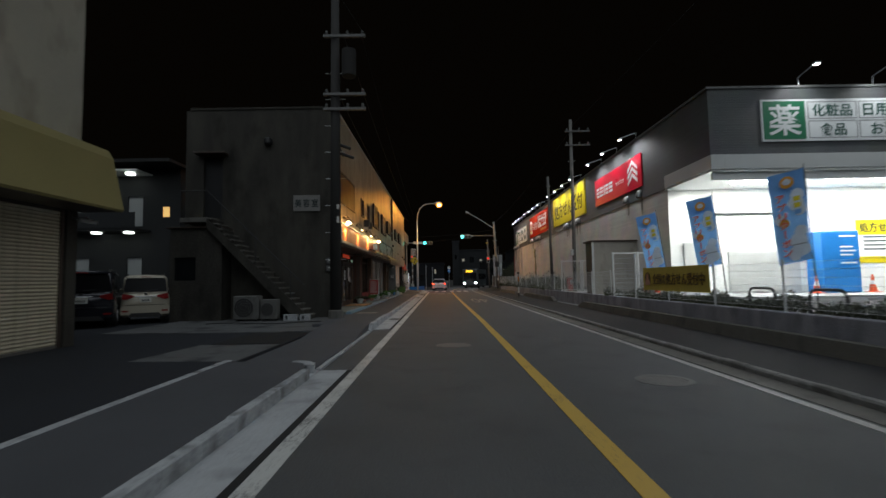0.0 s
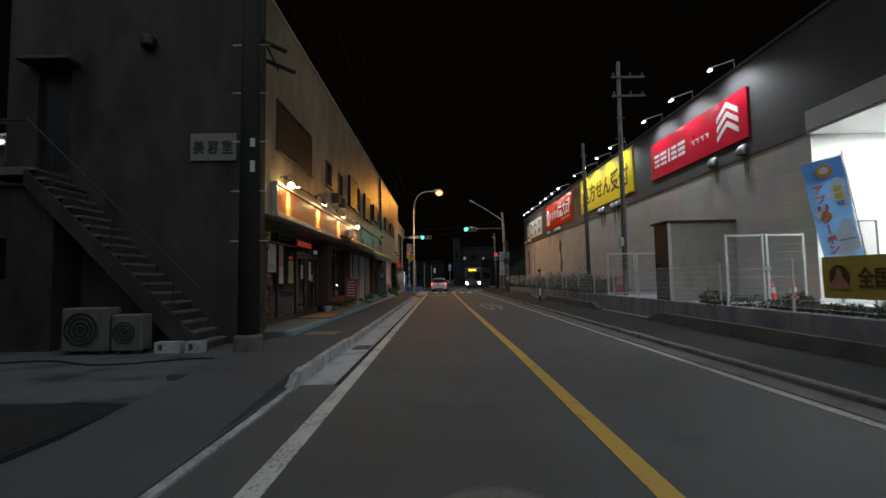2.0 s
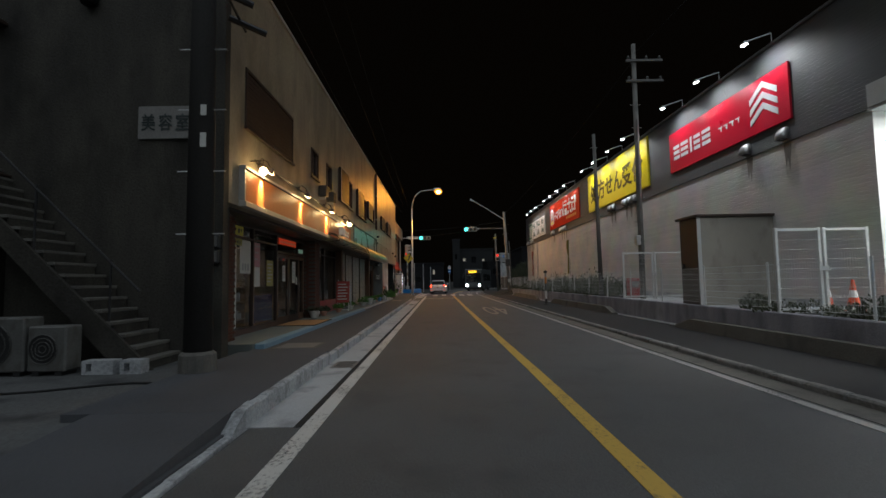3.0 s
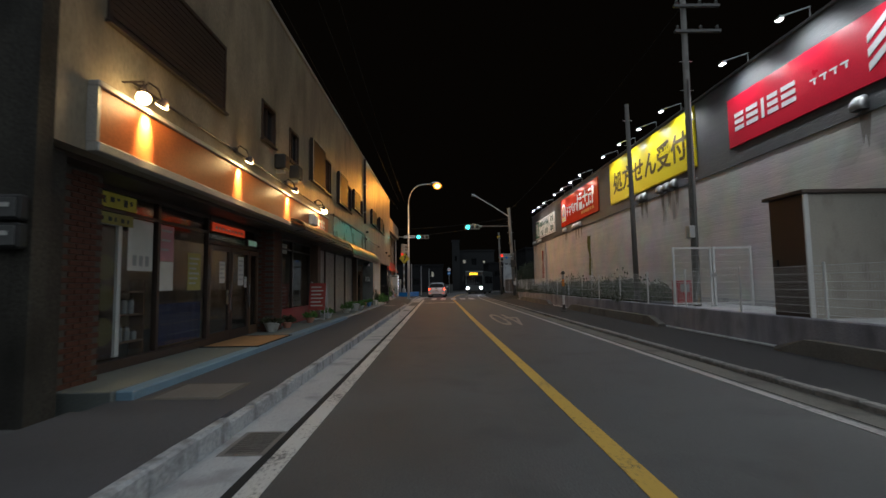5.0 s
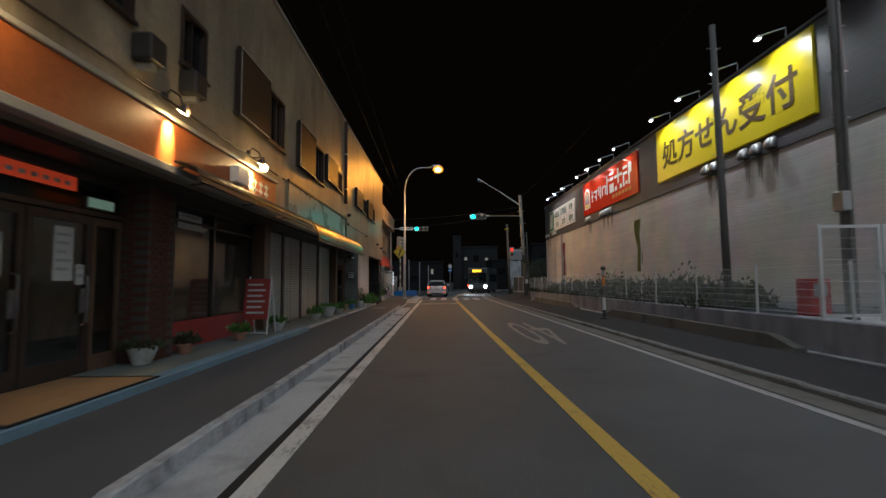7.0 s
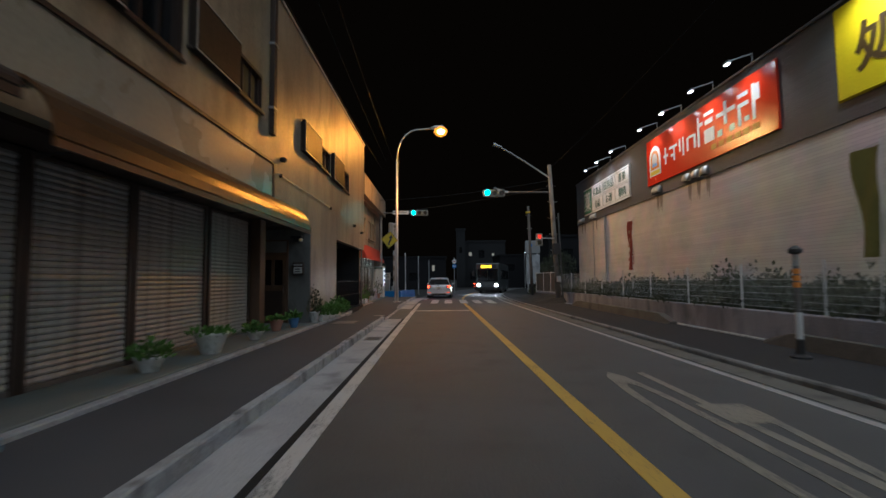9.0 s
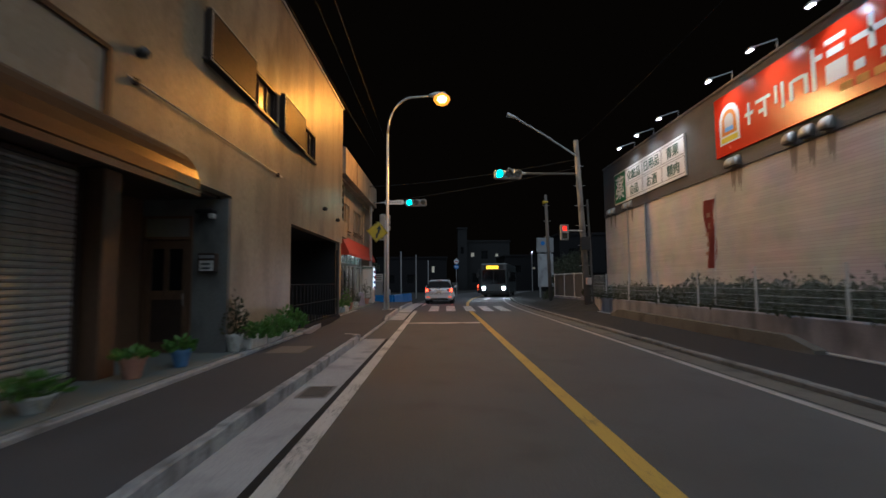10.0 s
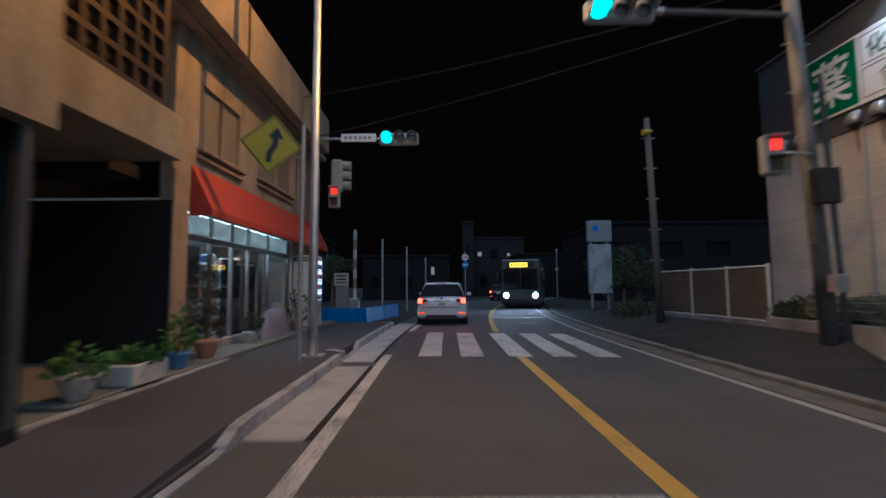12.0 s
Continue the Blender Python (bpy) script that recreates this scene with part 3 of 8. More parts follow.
structure("stop_line", box(-1.44, 0.98, 47.15, 47.55, -0.01, 0.006), WHITE_LINE, "white stop line across the lane before the crossing", "stop line")
structure("stop_line_far", box(1.75, 4.0, 64.6, 64.95, -0.01, 0.006), WHITE_LINE, "white stop line across the opposite lane", "stop line")
crossing = thing("crosswalk", (1, 53, 0), "zebra crossing of five white painted bars", "crosswalk", kind="structure")
for x in (-0.89, -0.06, 0.86, 1.69, 2.49):
    bar = bmesh.new()
    w, s = 0.45, 0.06
    for z in (-0.01, 0.007):
        bar.verts.new((x, 53.75 - 0.09 * (x + 0.9), z)), bar.verts.new((x + w, 53.7 - 0.09 * (x + 0.9), z))
        bar.verts.new((x + w + s, 58.4 - 0.2 * (x + 0.9), z)), bar.verts.new((x + s, 58.45 - 0.2 * (x + 0.9), z))
    v = list(bar.verts)
    bar.faces.new(v[:4]), bar.faces.new(v[4:])
    for k in range(4):
        bar.faces.new((v[k], v[(k + 1) % 4], v[4 + (k + 1) % 4], v[4 + k]))
    part("bar", bar, WHITE_LINE, crossing)
limit = thing("speed_marking", (2.45, 30.7, 0), "faded yellow speed figure painted on the opposite lane", "road marking", kind="structure")
lettering("40", Matrix.Translation((2.42, 30.7, 0.001)) @ pose(0, 0, 0, 0, 0, 180), 1.05, 5.4, FADED_LINE, limit, bold=0.0, depth=0.004)


def manhole(x, y, r, label):
    c = thing("manhole_cover", (x, y, 0), label, "manhole cover", "manholes in the road")
    part("frame", lathe((x, y, 0), [(r, -0.02), (r + 0.04, 0.0), (r + 0.04, 0.004), (r, 0.006)], 28), DARK_STEEL, c)
    part("lid", lathe((x, y, 0), [(r - 0.01, -0.02), (r - 0.01, 0.007), (r * 0.9, 0.009)], 28), IRON, c)
    ribs = bmesh.new()
    for k in range(-4, 5):
        h = math.sqrt(max(0.0, 0.72 - (k / 5) ** 2)) * r
        box(x + k * r / 5 - 0.012, x + k * r / 5 + 0.012, y - h, y + h, 0.008, 0.013, bm=ribs)
    part("ribs", ribs, IRON, c)
    return c


IRON = surface("cast_iron", (0.13, 0.125, 0.12), 0.65, metal=0.15, grain=60, patch=4, vary=0.3)
manhole(0.2, 10.05, 0.33, "round cast iron manhole cover in the near lane")
manhole(2.9, 6.4, 0.33, "round iron manhole cover in the opposite lane")
manhole(2.6, 61.5, 0.33, "round iron manhole cover beyond the crossing")

# sidewalk on the shop side, with kerb stones
structure("pavement_near", ribbon(fixed(-3.4), off(left_kerb, -0.11), -30, 7.6, -0.05, 0.145), WALKWAY, "dark asphalt pavement before the parking lot", "pavement")
structure("driveway", ribbon(fixed(-3.4), off(left_kerb, -0.08), 7.6, 13.45, -0.05, 0.04), WALKWAY, "lowered asphalt driveway into the parking lot", "driveway")
structure("pavement_high", ribbon(fixed(-3.68), off(left_kerb, -0.11), 13.45, 17.4, -0.05, 0.185), WALKWAY, "raised dark asphalt pavement by the gable wall", "pavement")
structure("pavement_left", ribbon(fixed(-3.68), off(left_kerb, -0.11), 17.4, 43.0, -0.05, 0.145), WALKWAY, "dark patched asphalt pavement along the shops", "pavement")
structure("garage_driveway", ribbon(fixed(-3.95), off(left_kerb, -0.08), 43.0, 48.65, -0.05, 0.045), WALKWAY, "lowered asphalt driveway before the garage", "driveway")
structure("pavement_left_far", ribbon(fixed(-4.3), off(left_kerb, -0.11), 48.65, 61.0, -0.05, 0.145), WALKWAY, "dark asphalt pavement by the corner shop", "pavement")


def ramp(x0, f, y0, y1, z0, z1):
    """A wedge of pavement that climbs from z0 to z1 along the road."""
    bm = bmesh.new()
    v = [bm.verts.new(p) for p in ((x0, y0, -0.05), (f(y0), y0, -0.05), (f(y1), y1, -0.05), (x0, y1, -0.05), (x0, y0, z0), (f(y0), y0, z0), (f(y1), y1, z1), (x0, y1, z1))]
    for k in ((0, 1, 2, 3), (4, 5, 6, 7), (0, 1, 5, 4), (1, 2, 6, 5), (2, 3, 7, 6), (3, 0, 4, 7)):
        bm.faces.new([v[i] for i in k])
    return bm


structure("lot_ramp", ramp(-3.4, off(left_kerb, -0.12), 11.4, 13.45, 0.042, 0.184), WALKWAY, "asphalt ramp from the driveway up to the pavement", "ramp")
structure("garage_ramp", ramp(-3.95, off(left_kerb, -0.12), 46.9, 48.65, 0.047, 0.144), WALKWAY, "asphalt ramp from the garage driveway up to the pavement", "ramp")
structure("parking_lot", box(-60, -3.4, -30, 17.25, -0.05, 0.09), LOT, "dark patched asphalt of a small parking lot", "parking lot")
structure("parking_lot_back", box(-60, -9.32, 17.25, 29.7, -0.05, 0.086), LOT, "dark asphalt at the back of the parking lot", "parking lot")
structure("lot_edge", box(-3.52, -3.4, -30, 7.75, -0.04, 0.15, 0.012), KERB, "narrow pale concrete edging of the parking lot", "edging")
structure("lot_patch", box(-4.9, -3.45, 10.15, 12.3, 0.0, 0.096), SEAM, "darker repaired patch of asphalt in the lot", "asphalt patch")
structure("lot_worn_strip", prism([(-5.3, 8.1), (-3.45, 7.95), (-3.42, 10.0), (-5.1, 10.1)], Matrix.Translation((0, 0, 0.0)), 0.095), WORN_LOT, "pale worn concrete patch at the driveway", "concrete patch")
structure("lot_apron", prism([(-9.0, 12.6), (-3.42, 12.35), (-3.5, 15.3), (-3.8, 17.2), (-9.0, 17.2)], Matrix.Translation((0, 0, 0.0)), 0.11), WORN_LOT, "grey concrete apron before the gable wall", "apron")
structure("shop_slab", box(-4.7, -3.66, 17.95, 30.0, -0.02, 0.25, 0.012), SLAB, "pale concrete step in front of the shop", "step")
structure("shop_slab_edge", box(-3.658, -3.46, 18.0, 30.0, -0.02, 0.246, 0.015), SLAB_EDGE, "blue-grey painted edge of the shop step", "step edge")
structure("front_strip", box(-4.7, -3.7, 30.0, 43.6, -0.02, 0.22, 0.012), SLAB, "brownish concrete strip under the shutters", "step")
structure("front_strip_kerb", box(-3.7, -3.58, 30.0, 43.6, -0.02, 0.2, 0.015), KERB, "narrow concrete kerb along the shutters", "kerb")


def garage_edge(y):
    return float(np.interp(y, (43.6, 46.5, 52.5), (-3.64, -3.97, -4.0)))


structure("garage_apron", ribbon(fixed(-4.7), off(garage_edge, -0.1), 43.6, 49.2, -0.02, 0.15), SLAB, "worn concrete strip before the garage", "step")
structure("garage_edge_kerb", ribbon(off(garage_edge, -0.1), garage_edge, 43.6, 52.5, -0.02, 0.165), KERB, "low concrete edging before the garage", "edging")
structure("corner_slab", box(-9.0, -4.1, 49.2, 61.0, -0.02, 0.2, 0.015), SLAB, "concrete step in front of the corner shop", "step")
grate = thing("utility_cover", (-2.9, 18.4, 0.145), "flat rectangular iron utility cover in the pavement", "utility cover", "covers in the pavement")
part("frame", box(-3.35, -2.5, 18.0, 18.85, 0.1, 0.149), DARK_CONCRETE, grate)
part("lid", box(-3.28, -2.57, 18.07, 18.78, 0.1, 0.153, 0.004), IRON, grate)
g2 = thing("utility_cover", (-3.05, 40.3, 0.145), "flat rectangular iron utility cover in the pavement", "utility cover", "covers in the pavement")
part("frame", box(-3.42, -2.7, 39.8, 40.8, 0.1, 0.149), DARK_CONCRETE, g2)
part("lid", box(-3.36, -2.76, 39.86, 40.74, 0.1, 0.153, 0.004), IRON, g2)
for gx, gy in ((-1.85, 37.55), (-1.72, 16.95)):
    drain = thing("drain_grate", (gx, gy, 0), "dark iron drain grate set in the concrete gutter", "drain grate", "grates in the gutter")
    part("frame", holed(gx - 0.19, gx + 0.19, gy - 0.31, gy + 0.31, [(gx - 0.15, gx + 0.15, gy - 0.27, gy + 0.27)], lambda a, b, c, d: box(a, b, c, d, -0.02, 0.011)), IRON, drain)
    part("pit", box(gx - 0.15, gx + 0.15, gy - 0.27, gy + 0.27, -0.02, 0.0068), SEAM, drain)
    for k in range(10):
        part("bar", box(gx - 0.15, gx + 0.15, gy - 0.25 + 0.052 * k, gy - 0.228 + 0.052 * k, -0.01, 0.0105), IRON, drain)

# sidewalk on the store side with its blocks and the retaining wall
structure("pavement_right", ribbon(off(right_kerb, 0.14), fixed(6.5), -30, 57.5, -0.05, 0.05), UNLIT_WALKWAY, "dark asphalt pavement below the retaining wall", "pavement")
structure("verge_right", ribbon(off(right_kerb, 0.14), off(right_kerb, 5.0), 57.5, FAR, -0.05, 0.05), GROUND, "dark verge past the crossing", "verge")
structure("retaining_wall", box(6.5, 6.66, -30, 54.6, -0.05, 0.65, 0.02), RETAIN, "low grey concrete retaining wall under the wire fence", "retaining wall")
structure("wall_footing", box(6.36, 6.5, -30, 54.6, -0.05, 0.075, 0.01), CONCRETE, "pale concrete footing along the retaining wall", "footing")
structure("store_yard", box(6.66, 8.95, -30, 54.6, -0.05, 0.6), LOT, "asphalt yard behind the fence, level with the store", "yard")
structure("yard_slab", box(6.7, 8.95, 18.6, 27.6, 0.55, 0.606), CONCRETE, "pale concrete floor of the yard beside the store", "yard")
structure("store_forecourt", box(8.95, 60, -30, 18.6, -0.05, 0.6), LOT, "raised asphalt forecourt of the store", "forecourt")


def band_block(y0, y1):
    """A long kerb block with ramped ends."""
    bm = bmesh.new()
    prof = [(6.12, 0.0), (6.38, 0.0), (6.36, 0.27), (6.16, 0.27)]
    rows = []
    for y, s in ((y0, 0.3), (y0 + 0.7, 1.0), (y1 - 0.7, 1.0), (y1, 0.3)):
        rows.append([bm.verts.new((x, y, 0.04 + z * s)) for x, z in prof])
    for r, s in zip(rows, rows[1:]):
        for k in range(4):
            bm.faces.new((r[k], s[k], s[(k + 1) % 4], r[(k + 1) % 4]))
    bm.faces.new(rows[0]), bm.faces.new(rows[-1])
    return bm


for y0, y1 in ((-24, 21.6), (26.3, 35.9), (39.8, 49.6)):
    structure("kerb_block_row", band_block(y0, y1), DARK_CONCRETE, "long raised concrete kerb block with ramped ends", "kerb block")

# ---- the long two-storey shop building ----
FX, GX = -3.87, -4.65
building = thing("shop_building", (-6.5, 17.3, 0), "long two-storey cream stucco building with shops below", "building")
WINDOWS = ((17.95, 20.9, 4.45, 5.64), (22.62, 23.45, 4.55, 5.4), (24.5, 25.25, 4.55, 5.4), (26.3, 29.05, 4.48, 5.65), (30.0, 32.86, 4.45, 5.55),
           (33.05, 35.78, 4.75, 5.5), (38.5, 41.65, 4.78, 5.5), (41.85, 44.8, 4.76, 5.53))
part("front_wall", holed(17.3, 48.6, 2.85, 7.75, list(WINDOWS), lambda a, b, c, d: box(FX - 0.2, FX, a, b, c, d)), STUCCO, building, "cream stucco wall of the upper storey")
part("front_wall_low", holed(39.58, 48.6, 0.0, 2.85, [(42.78, 48.6, 0.0, 2.78)], lambda a, b, c, d: box(FX - 0.2, FX, a, b, c, d)), STUCCO, building)
part("parapet_cap", box(FX - 0.3, FX + 0.04, 17.22, 48.66, 7.75, 7.83, 0.01), TRIM, building)
part("gable_wall", holed(-9.1, FX, 0.0, 7.75, [(-8.65, -7.95, 3.75, 6.0)], lambda a, b, c, d: box(a, b, 17.1, 17.3, c, d)), STUCCO_END, building, "bare weathered gable wall, shade put into its colour")
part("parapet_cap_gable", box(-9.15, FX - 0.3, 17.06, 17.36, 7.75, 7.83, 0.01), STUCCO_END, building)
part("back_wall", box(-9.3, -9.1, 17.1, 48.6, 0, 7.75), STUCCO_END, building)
part("end_wall", box(-9.1, FX - 0.2, 48.4, 48.6, 2.85, 7.75), STUCCO, building)
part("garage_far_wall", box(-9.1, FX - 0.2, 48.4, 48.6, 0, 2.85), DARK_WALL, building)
part("roof", box(-9.1, FX - 0.2, 17.3, 48.4, 7.4, 7.6), DARK_WALL, building)
part("upper_floor", box(-9.1, FX - 0.2, 17.3, 48.4, 2.85, 3.05), DARK_WALL, building)
part("soffit", box(GX - 0.1, FX - 0.2, 17.31, 39.47, 2.79, 2.85), BROWN_METAL, building, "dark soffit over the recessed shop fronts")
part("shop_back_wall", box(-8.3, -8.2, 17.3, 29.6, 0, 2.85), B2_WALL, building)
part("shop_side_wall", box(-8.2, GX - 0.1, 29.5, 29.6, 0, 2.85), B2_WALL, building)
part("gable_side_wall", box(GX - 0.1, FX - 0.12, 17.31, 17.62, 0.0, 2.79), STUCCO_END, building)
part("shop_floor", box(-8.2, GX, 17.3, 29.5, 0.0, 0.24), SLAB, building)
# garage walls near black, so the opening reads as a dark void
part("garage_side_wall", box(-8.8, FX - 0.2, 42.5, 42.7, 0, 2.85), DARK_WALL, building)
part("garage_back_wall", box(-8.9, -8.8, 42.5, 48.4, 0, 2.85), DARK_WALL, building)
part("garage_post", tube([(FX - 0.08, 48.38, 0.0), (FX - 0.08, 48.38, 2.78)], 0.035, 10), DARK_STEEL, building, "slim steel post at the garage corner")
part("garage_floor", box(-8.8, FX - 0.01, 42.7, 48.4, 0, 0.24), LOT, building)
part("alcove_back_wall", box(-5.42, -5.32, 37.2, 39.57, 0, 2.85), WOOD, building, "dark boarded wall of the entrance alcove")
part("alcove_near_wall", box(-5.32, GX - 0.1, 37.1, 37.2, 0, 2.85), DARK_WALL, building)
part("alcove_floor", box(-5.32, GX - 0.05, 37.2, 39.57, 0, 0.215), SLAB, building)
part("alcove_ceiling", box(-5.32, GX - 0.1, 37.2, 39.57, 2.78, 2.85), BROWN_METAL, building)
part("alcove_far_wall", holed(-5.42, FX - 0.003, 0.0, 2.79, [(-5.3, -4.46, 0.22, 2.5)], lambda a, b, c, d: box(a, b, 39.48, 39.575, c, d)), GREY_RENDER, building, "grey render wall of the entrance alcove")
for i, (y0, y1, z0, z1) in enumerate(WINDOWS):
    w = part("window", holed(y0, y1, z0, z1, [(y0 + 0.06, y1 - 0.06, z0 + 0.06, z1 - 0.06)], lambda a, b, c, d: box(FX - 0.14, FX + 0.03, a, b, c, d)), BROWN_METAL, building, "window in a dark brown metal frame")
    part("sill", box(FX + 0.004, FX + 0.07, y0 - 0.04, y1 + 0.04, z0 - 0.05, z0 - 0.003, 0.006), BROWN_METAL, w)
    if i == 0:
        lou = bmesh.new()
        for k in range(12):
            z = z0 + 0.08 + k * (z1 - z0 - 0.16) / 12
            box(FX - 0.03, FX + 0.02, y0 + 0.06, y1 - 0.06, z, z + 0.075, bm=lou)
        part("louvre", lou, BROWN_METAL, w, "closed brown metal louvre")
        part("pane", box(FX - 0.12, FX - 0.1, y0 + 0.06, y1 - 0.06, z0 + 0.06, z1 - 0.06), DARK_GLASS, w)
        continue
    n = 2 if y1 - y0 < 1.5 else 4
    box_w = 0.0
    if i in (3, 4, 5, 6, 7):
        # a sliding shutter box stands at the near end
        box_w = 0.55 * (y1 - y0)
        sb = part("shutter_box", box(FX + 0.032, FX + 0.13, y0 - 0.02, y0 + box_w, z0 - 0.06, z1 + 0.06, 0.012), SHUTTER_BROWN, w, "brown metal storm shutter box")
        part("front_panel", box(FX + 0.131, FX + 0.136, y0 + 0.03, y0 + box_w - 0.05, z0, z1), SHUTTER_PANEL, sb)
        for a, b, c, d in ((y0 - 0.01, y0 + 0.012, z0 - 0.05, z1 + 0.05), (y0 + 0.014, y0 + box_w - 0.02, z0 - 0.05, z0 - 0.028), (y0 + 0.014, y0 + box_w - 0.02, z1 + 0.028, z1 + 0.05)):
            part("edge_trim", box(FX + 0.131, FX + 0.14, a, b, c, d), TRIM, sb)
        n = 3
    for k in range(n):
        a = y0 + 0.06 + box_w + k * (y1 - y0 - 0.12 - box_w) / n
        b = y0 + 0.06 + box_w + (k + 1) * (y1 - y0 - 0.12 - box_w) / n
        part("pane", box(FX - 0.1 + 0.03 * (k % 2), FX - 0.09 + 0.03 * (k % 2), a, b, z0 + 0.06, z1 - 0.06), CURTAINED if i > 4 and k else DARK_GLASS, w)
        part("stile", box(FX - 0.1, FX - 0.02, b - 0.03, b + 0.012, z0 + 0.06, z1 - 0.06), BROWN_METAL, w)

# gable door, stairs and what stands below them
part("gable_door", box(-8.64, -7.96, 17.2, 17.24, 3.76, 5.98), BLACK, building, "dark upper door at the head of the outside stairs")
part("door_hood", box(-8.85, -7.75, 16.7, 17.1, 6.05, 6.12, 0.01), BROWN_METAL, building)
vent = part("wall_vent", lathe((-6.27, 17.0, 6.4), [(0.12, 0), (0.15, 0.05), (0.15, 0.2), (0.1, 0.26)], 12), BLACK, building)
stairs = thing("outside_stairs", (-6.6, 16.7, 0.09), "steep concrete outside stairs along the gable wall", "stairs")
STEPS = 19
# treads in the darker concrete, so the stairs recede in shade
for k in range(STEPS):
    x = -4.55 - k * 0.185
    z = 0.09 + (k + 1) * 0.187
    part("tread", box(x - 0.24, x, 16.2, 17.08, z - 0.05, z, 0.006), DARK_CONCRETE, stairs)
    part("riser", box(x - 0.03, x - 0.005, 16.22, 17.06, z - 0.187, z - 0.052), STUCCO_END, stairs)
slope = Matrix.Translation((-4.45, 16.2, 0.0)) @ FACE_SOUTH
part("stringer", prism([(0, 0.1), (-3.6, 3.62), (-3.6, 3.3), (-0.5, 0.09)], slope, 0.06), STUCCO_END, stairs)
part("landing", box(-9.0, -8.05, 16.2, 17.08, 3.5, 3.66, 0.01), DARK_CONCRETE, stairs)
hand = bmesh.new()
tube([(-4.75, 16.25, 1.3), (-8.1, 16.25, 4.6), (-9.0, 16.25, 4.6)], 0.022, 8, hand)
part("handrail", hand, BLACK, stairs)
for x, z in ((-5.2, 0.8), (-6.4, 2.0), (-7.6, 3.2), (-9.0, 3.6)):
    part("baluster", tube([(x, 16.25, z - 0.1), (x, 16.25, z + 1.0)], 0.018, 8), BLACK, stairs)
annex = thing("annex", (-9.0, 16.9, 0.09), "low stucco lean-to with a small dark window", "annex")
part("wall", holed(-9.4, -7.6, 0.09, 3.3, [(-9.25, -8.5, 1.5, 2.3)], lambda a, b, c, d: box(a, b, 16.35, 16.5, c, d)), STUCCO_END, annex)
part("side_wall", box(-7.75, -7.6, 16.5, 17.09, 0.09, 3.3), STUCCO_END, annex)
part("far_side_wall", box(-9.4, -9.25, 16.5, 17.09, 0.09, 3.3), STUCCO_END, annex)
part("roof", box(-9.5, -7.55, 16.25, 17.09, 3.3, 3.35, 0.01), BROWN_METAL, annex)
part("window", box(-9.25, -8.5, 16.42, 16.44, 1.5, 2.3), DARK_GLASS, annex)


def condenser(x0, x1, y0, y1, z0, z1, label):
    ac = thing("air_conditioner", ((x0 + x1) / 2, (y0 + y1) / 2, z0), label, "air conditioner", "outdoor air conditioners")
    part("case", box(x0, x1, y0, y1, z0 + 0.06, z1, 0.02), DIMMED_WHITE, ac)
    for a in (x0 + 0.06, x1 - 0.16):
        part("foot", box(a, a + 0.1, y0 + 0.02, y1 - 0.02, z0, z0 + 0.058), BLACK_PLASTIC, ac)
    cx, r = x0 + (x1 - x0) * 0.42, min(x1 - x0, z1 - z0) * 0.38
    m = at_plane(FACE_SOUTH, cx, y0 - 0.002, (z0 + z1) / 2 + 0.03)
    part("fan_recess", prism(ring_outline(r), m, 0.004), BLACK_PLASTIC, ac)
    grille = bmesh.new()
    for k in range(4):
        rr = r * (k + 1) / 4
        pts = [m @ Vector((rr * math.cos(a), rr * math.sin(a), 0.014)) for a in np.linspace(0, 6.2832, 21)]
        tube(pts, 0.005, 4, grille)
    part("grille", grille, DIMMED_WHITE, ac)
    return ac


condenser(-6.95, -6.1, 15.8, 16.15, 0.11, 0.95, "white outdoor air conditioner beside the stairs")
condenser(-6.05, -5.5, 15.8, 16.12, 0.11, 0.82, "smaller outdoor unit beside the stairs")
for x0, x1, z in ((-5.3, -4.85, 0.36), (-4.75, -4.45, 0.36)):
    blk = thing("concrete_block", ((x0 + x1) / 2, 16.0, 0.11), "pale concrete block on the ground by the stairs", "concrete block", "blocks by the stairs")
    part("block", holed(x0, x1, 0.11, z - 0.05, [(x0 + 0.06, x0 + 0.14, 0.15, z - 0.09)], lambda a, b, c, d: box(a, b, 15.85, 16.05, c, d)), KERB, blk)
hose = thing("cable_on_ground", (-5.5, 15.0, 0.11), "dark hose lying on the concrete apron", "hose")
part("hose", tube([(-7.4 + 0.3 * k, 14.9 + 0.25 * math.sin(k * 0.7), 0.125) for k in range(13)], 0.015, 6), RUBBER, hose)

salon = thing("salon_sign", (-4.9, 17.09, 3.95), "small white wall sign with dark characters", "sign")
SM = at_plane(FACE_SOUTH, -4.88, 17.09, 4.24)
part("board", flat(SM, -0.48, 0.48, -0.29, 0.29, 0.04), DULL_SIGN, salon)
for k, ch in enumerate("美容室"):
    lettering(ch, SM @ Matrix.Translation((-0.3 + 0.3 * k, 0, 0.041)), 0.24, 0.3, INK, salon, bold=0.015)

# orange signboard, lamps and awnings over the shop fronts
fascia = thing("shop_signboard", (-3.8, 23, 2.88), "long orange-brown signboard with pale metal edges", "signboard")
part("board", box(FX + 0.004, FX + 0.09, 17.75, 28.3, 2.95, 3.56), FASCIA, fascia)
part("top_trim", box(FX + 0.004, FX + 0.13, 17.7, 28.35, 3.563, 3.63, 0.01), TRIM, fascia)
part("bottom_trim", box(FX + 0.004, FX + 0.15, 17.7, 28.35, 2.84, 2.947, 0.01), TRIM, fascia)
part("end_trim", box(FX + 0.004, FX + 0.12, 17.7, 17.747, 2.95, 3.56), TRIM, fascia)
FM = at_plane(FACE_EAST, FX + 0.092, 27.2, 3.27)
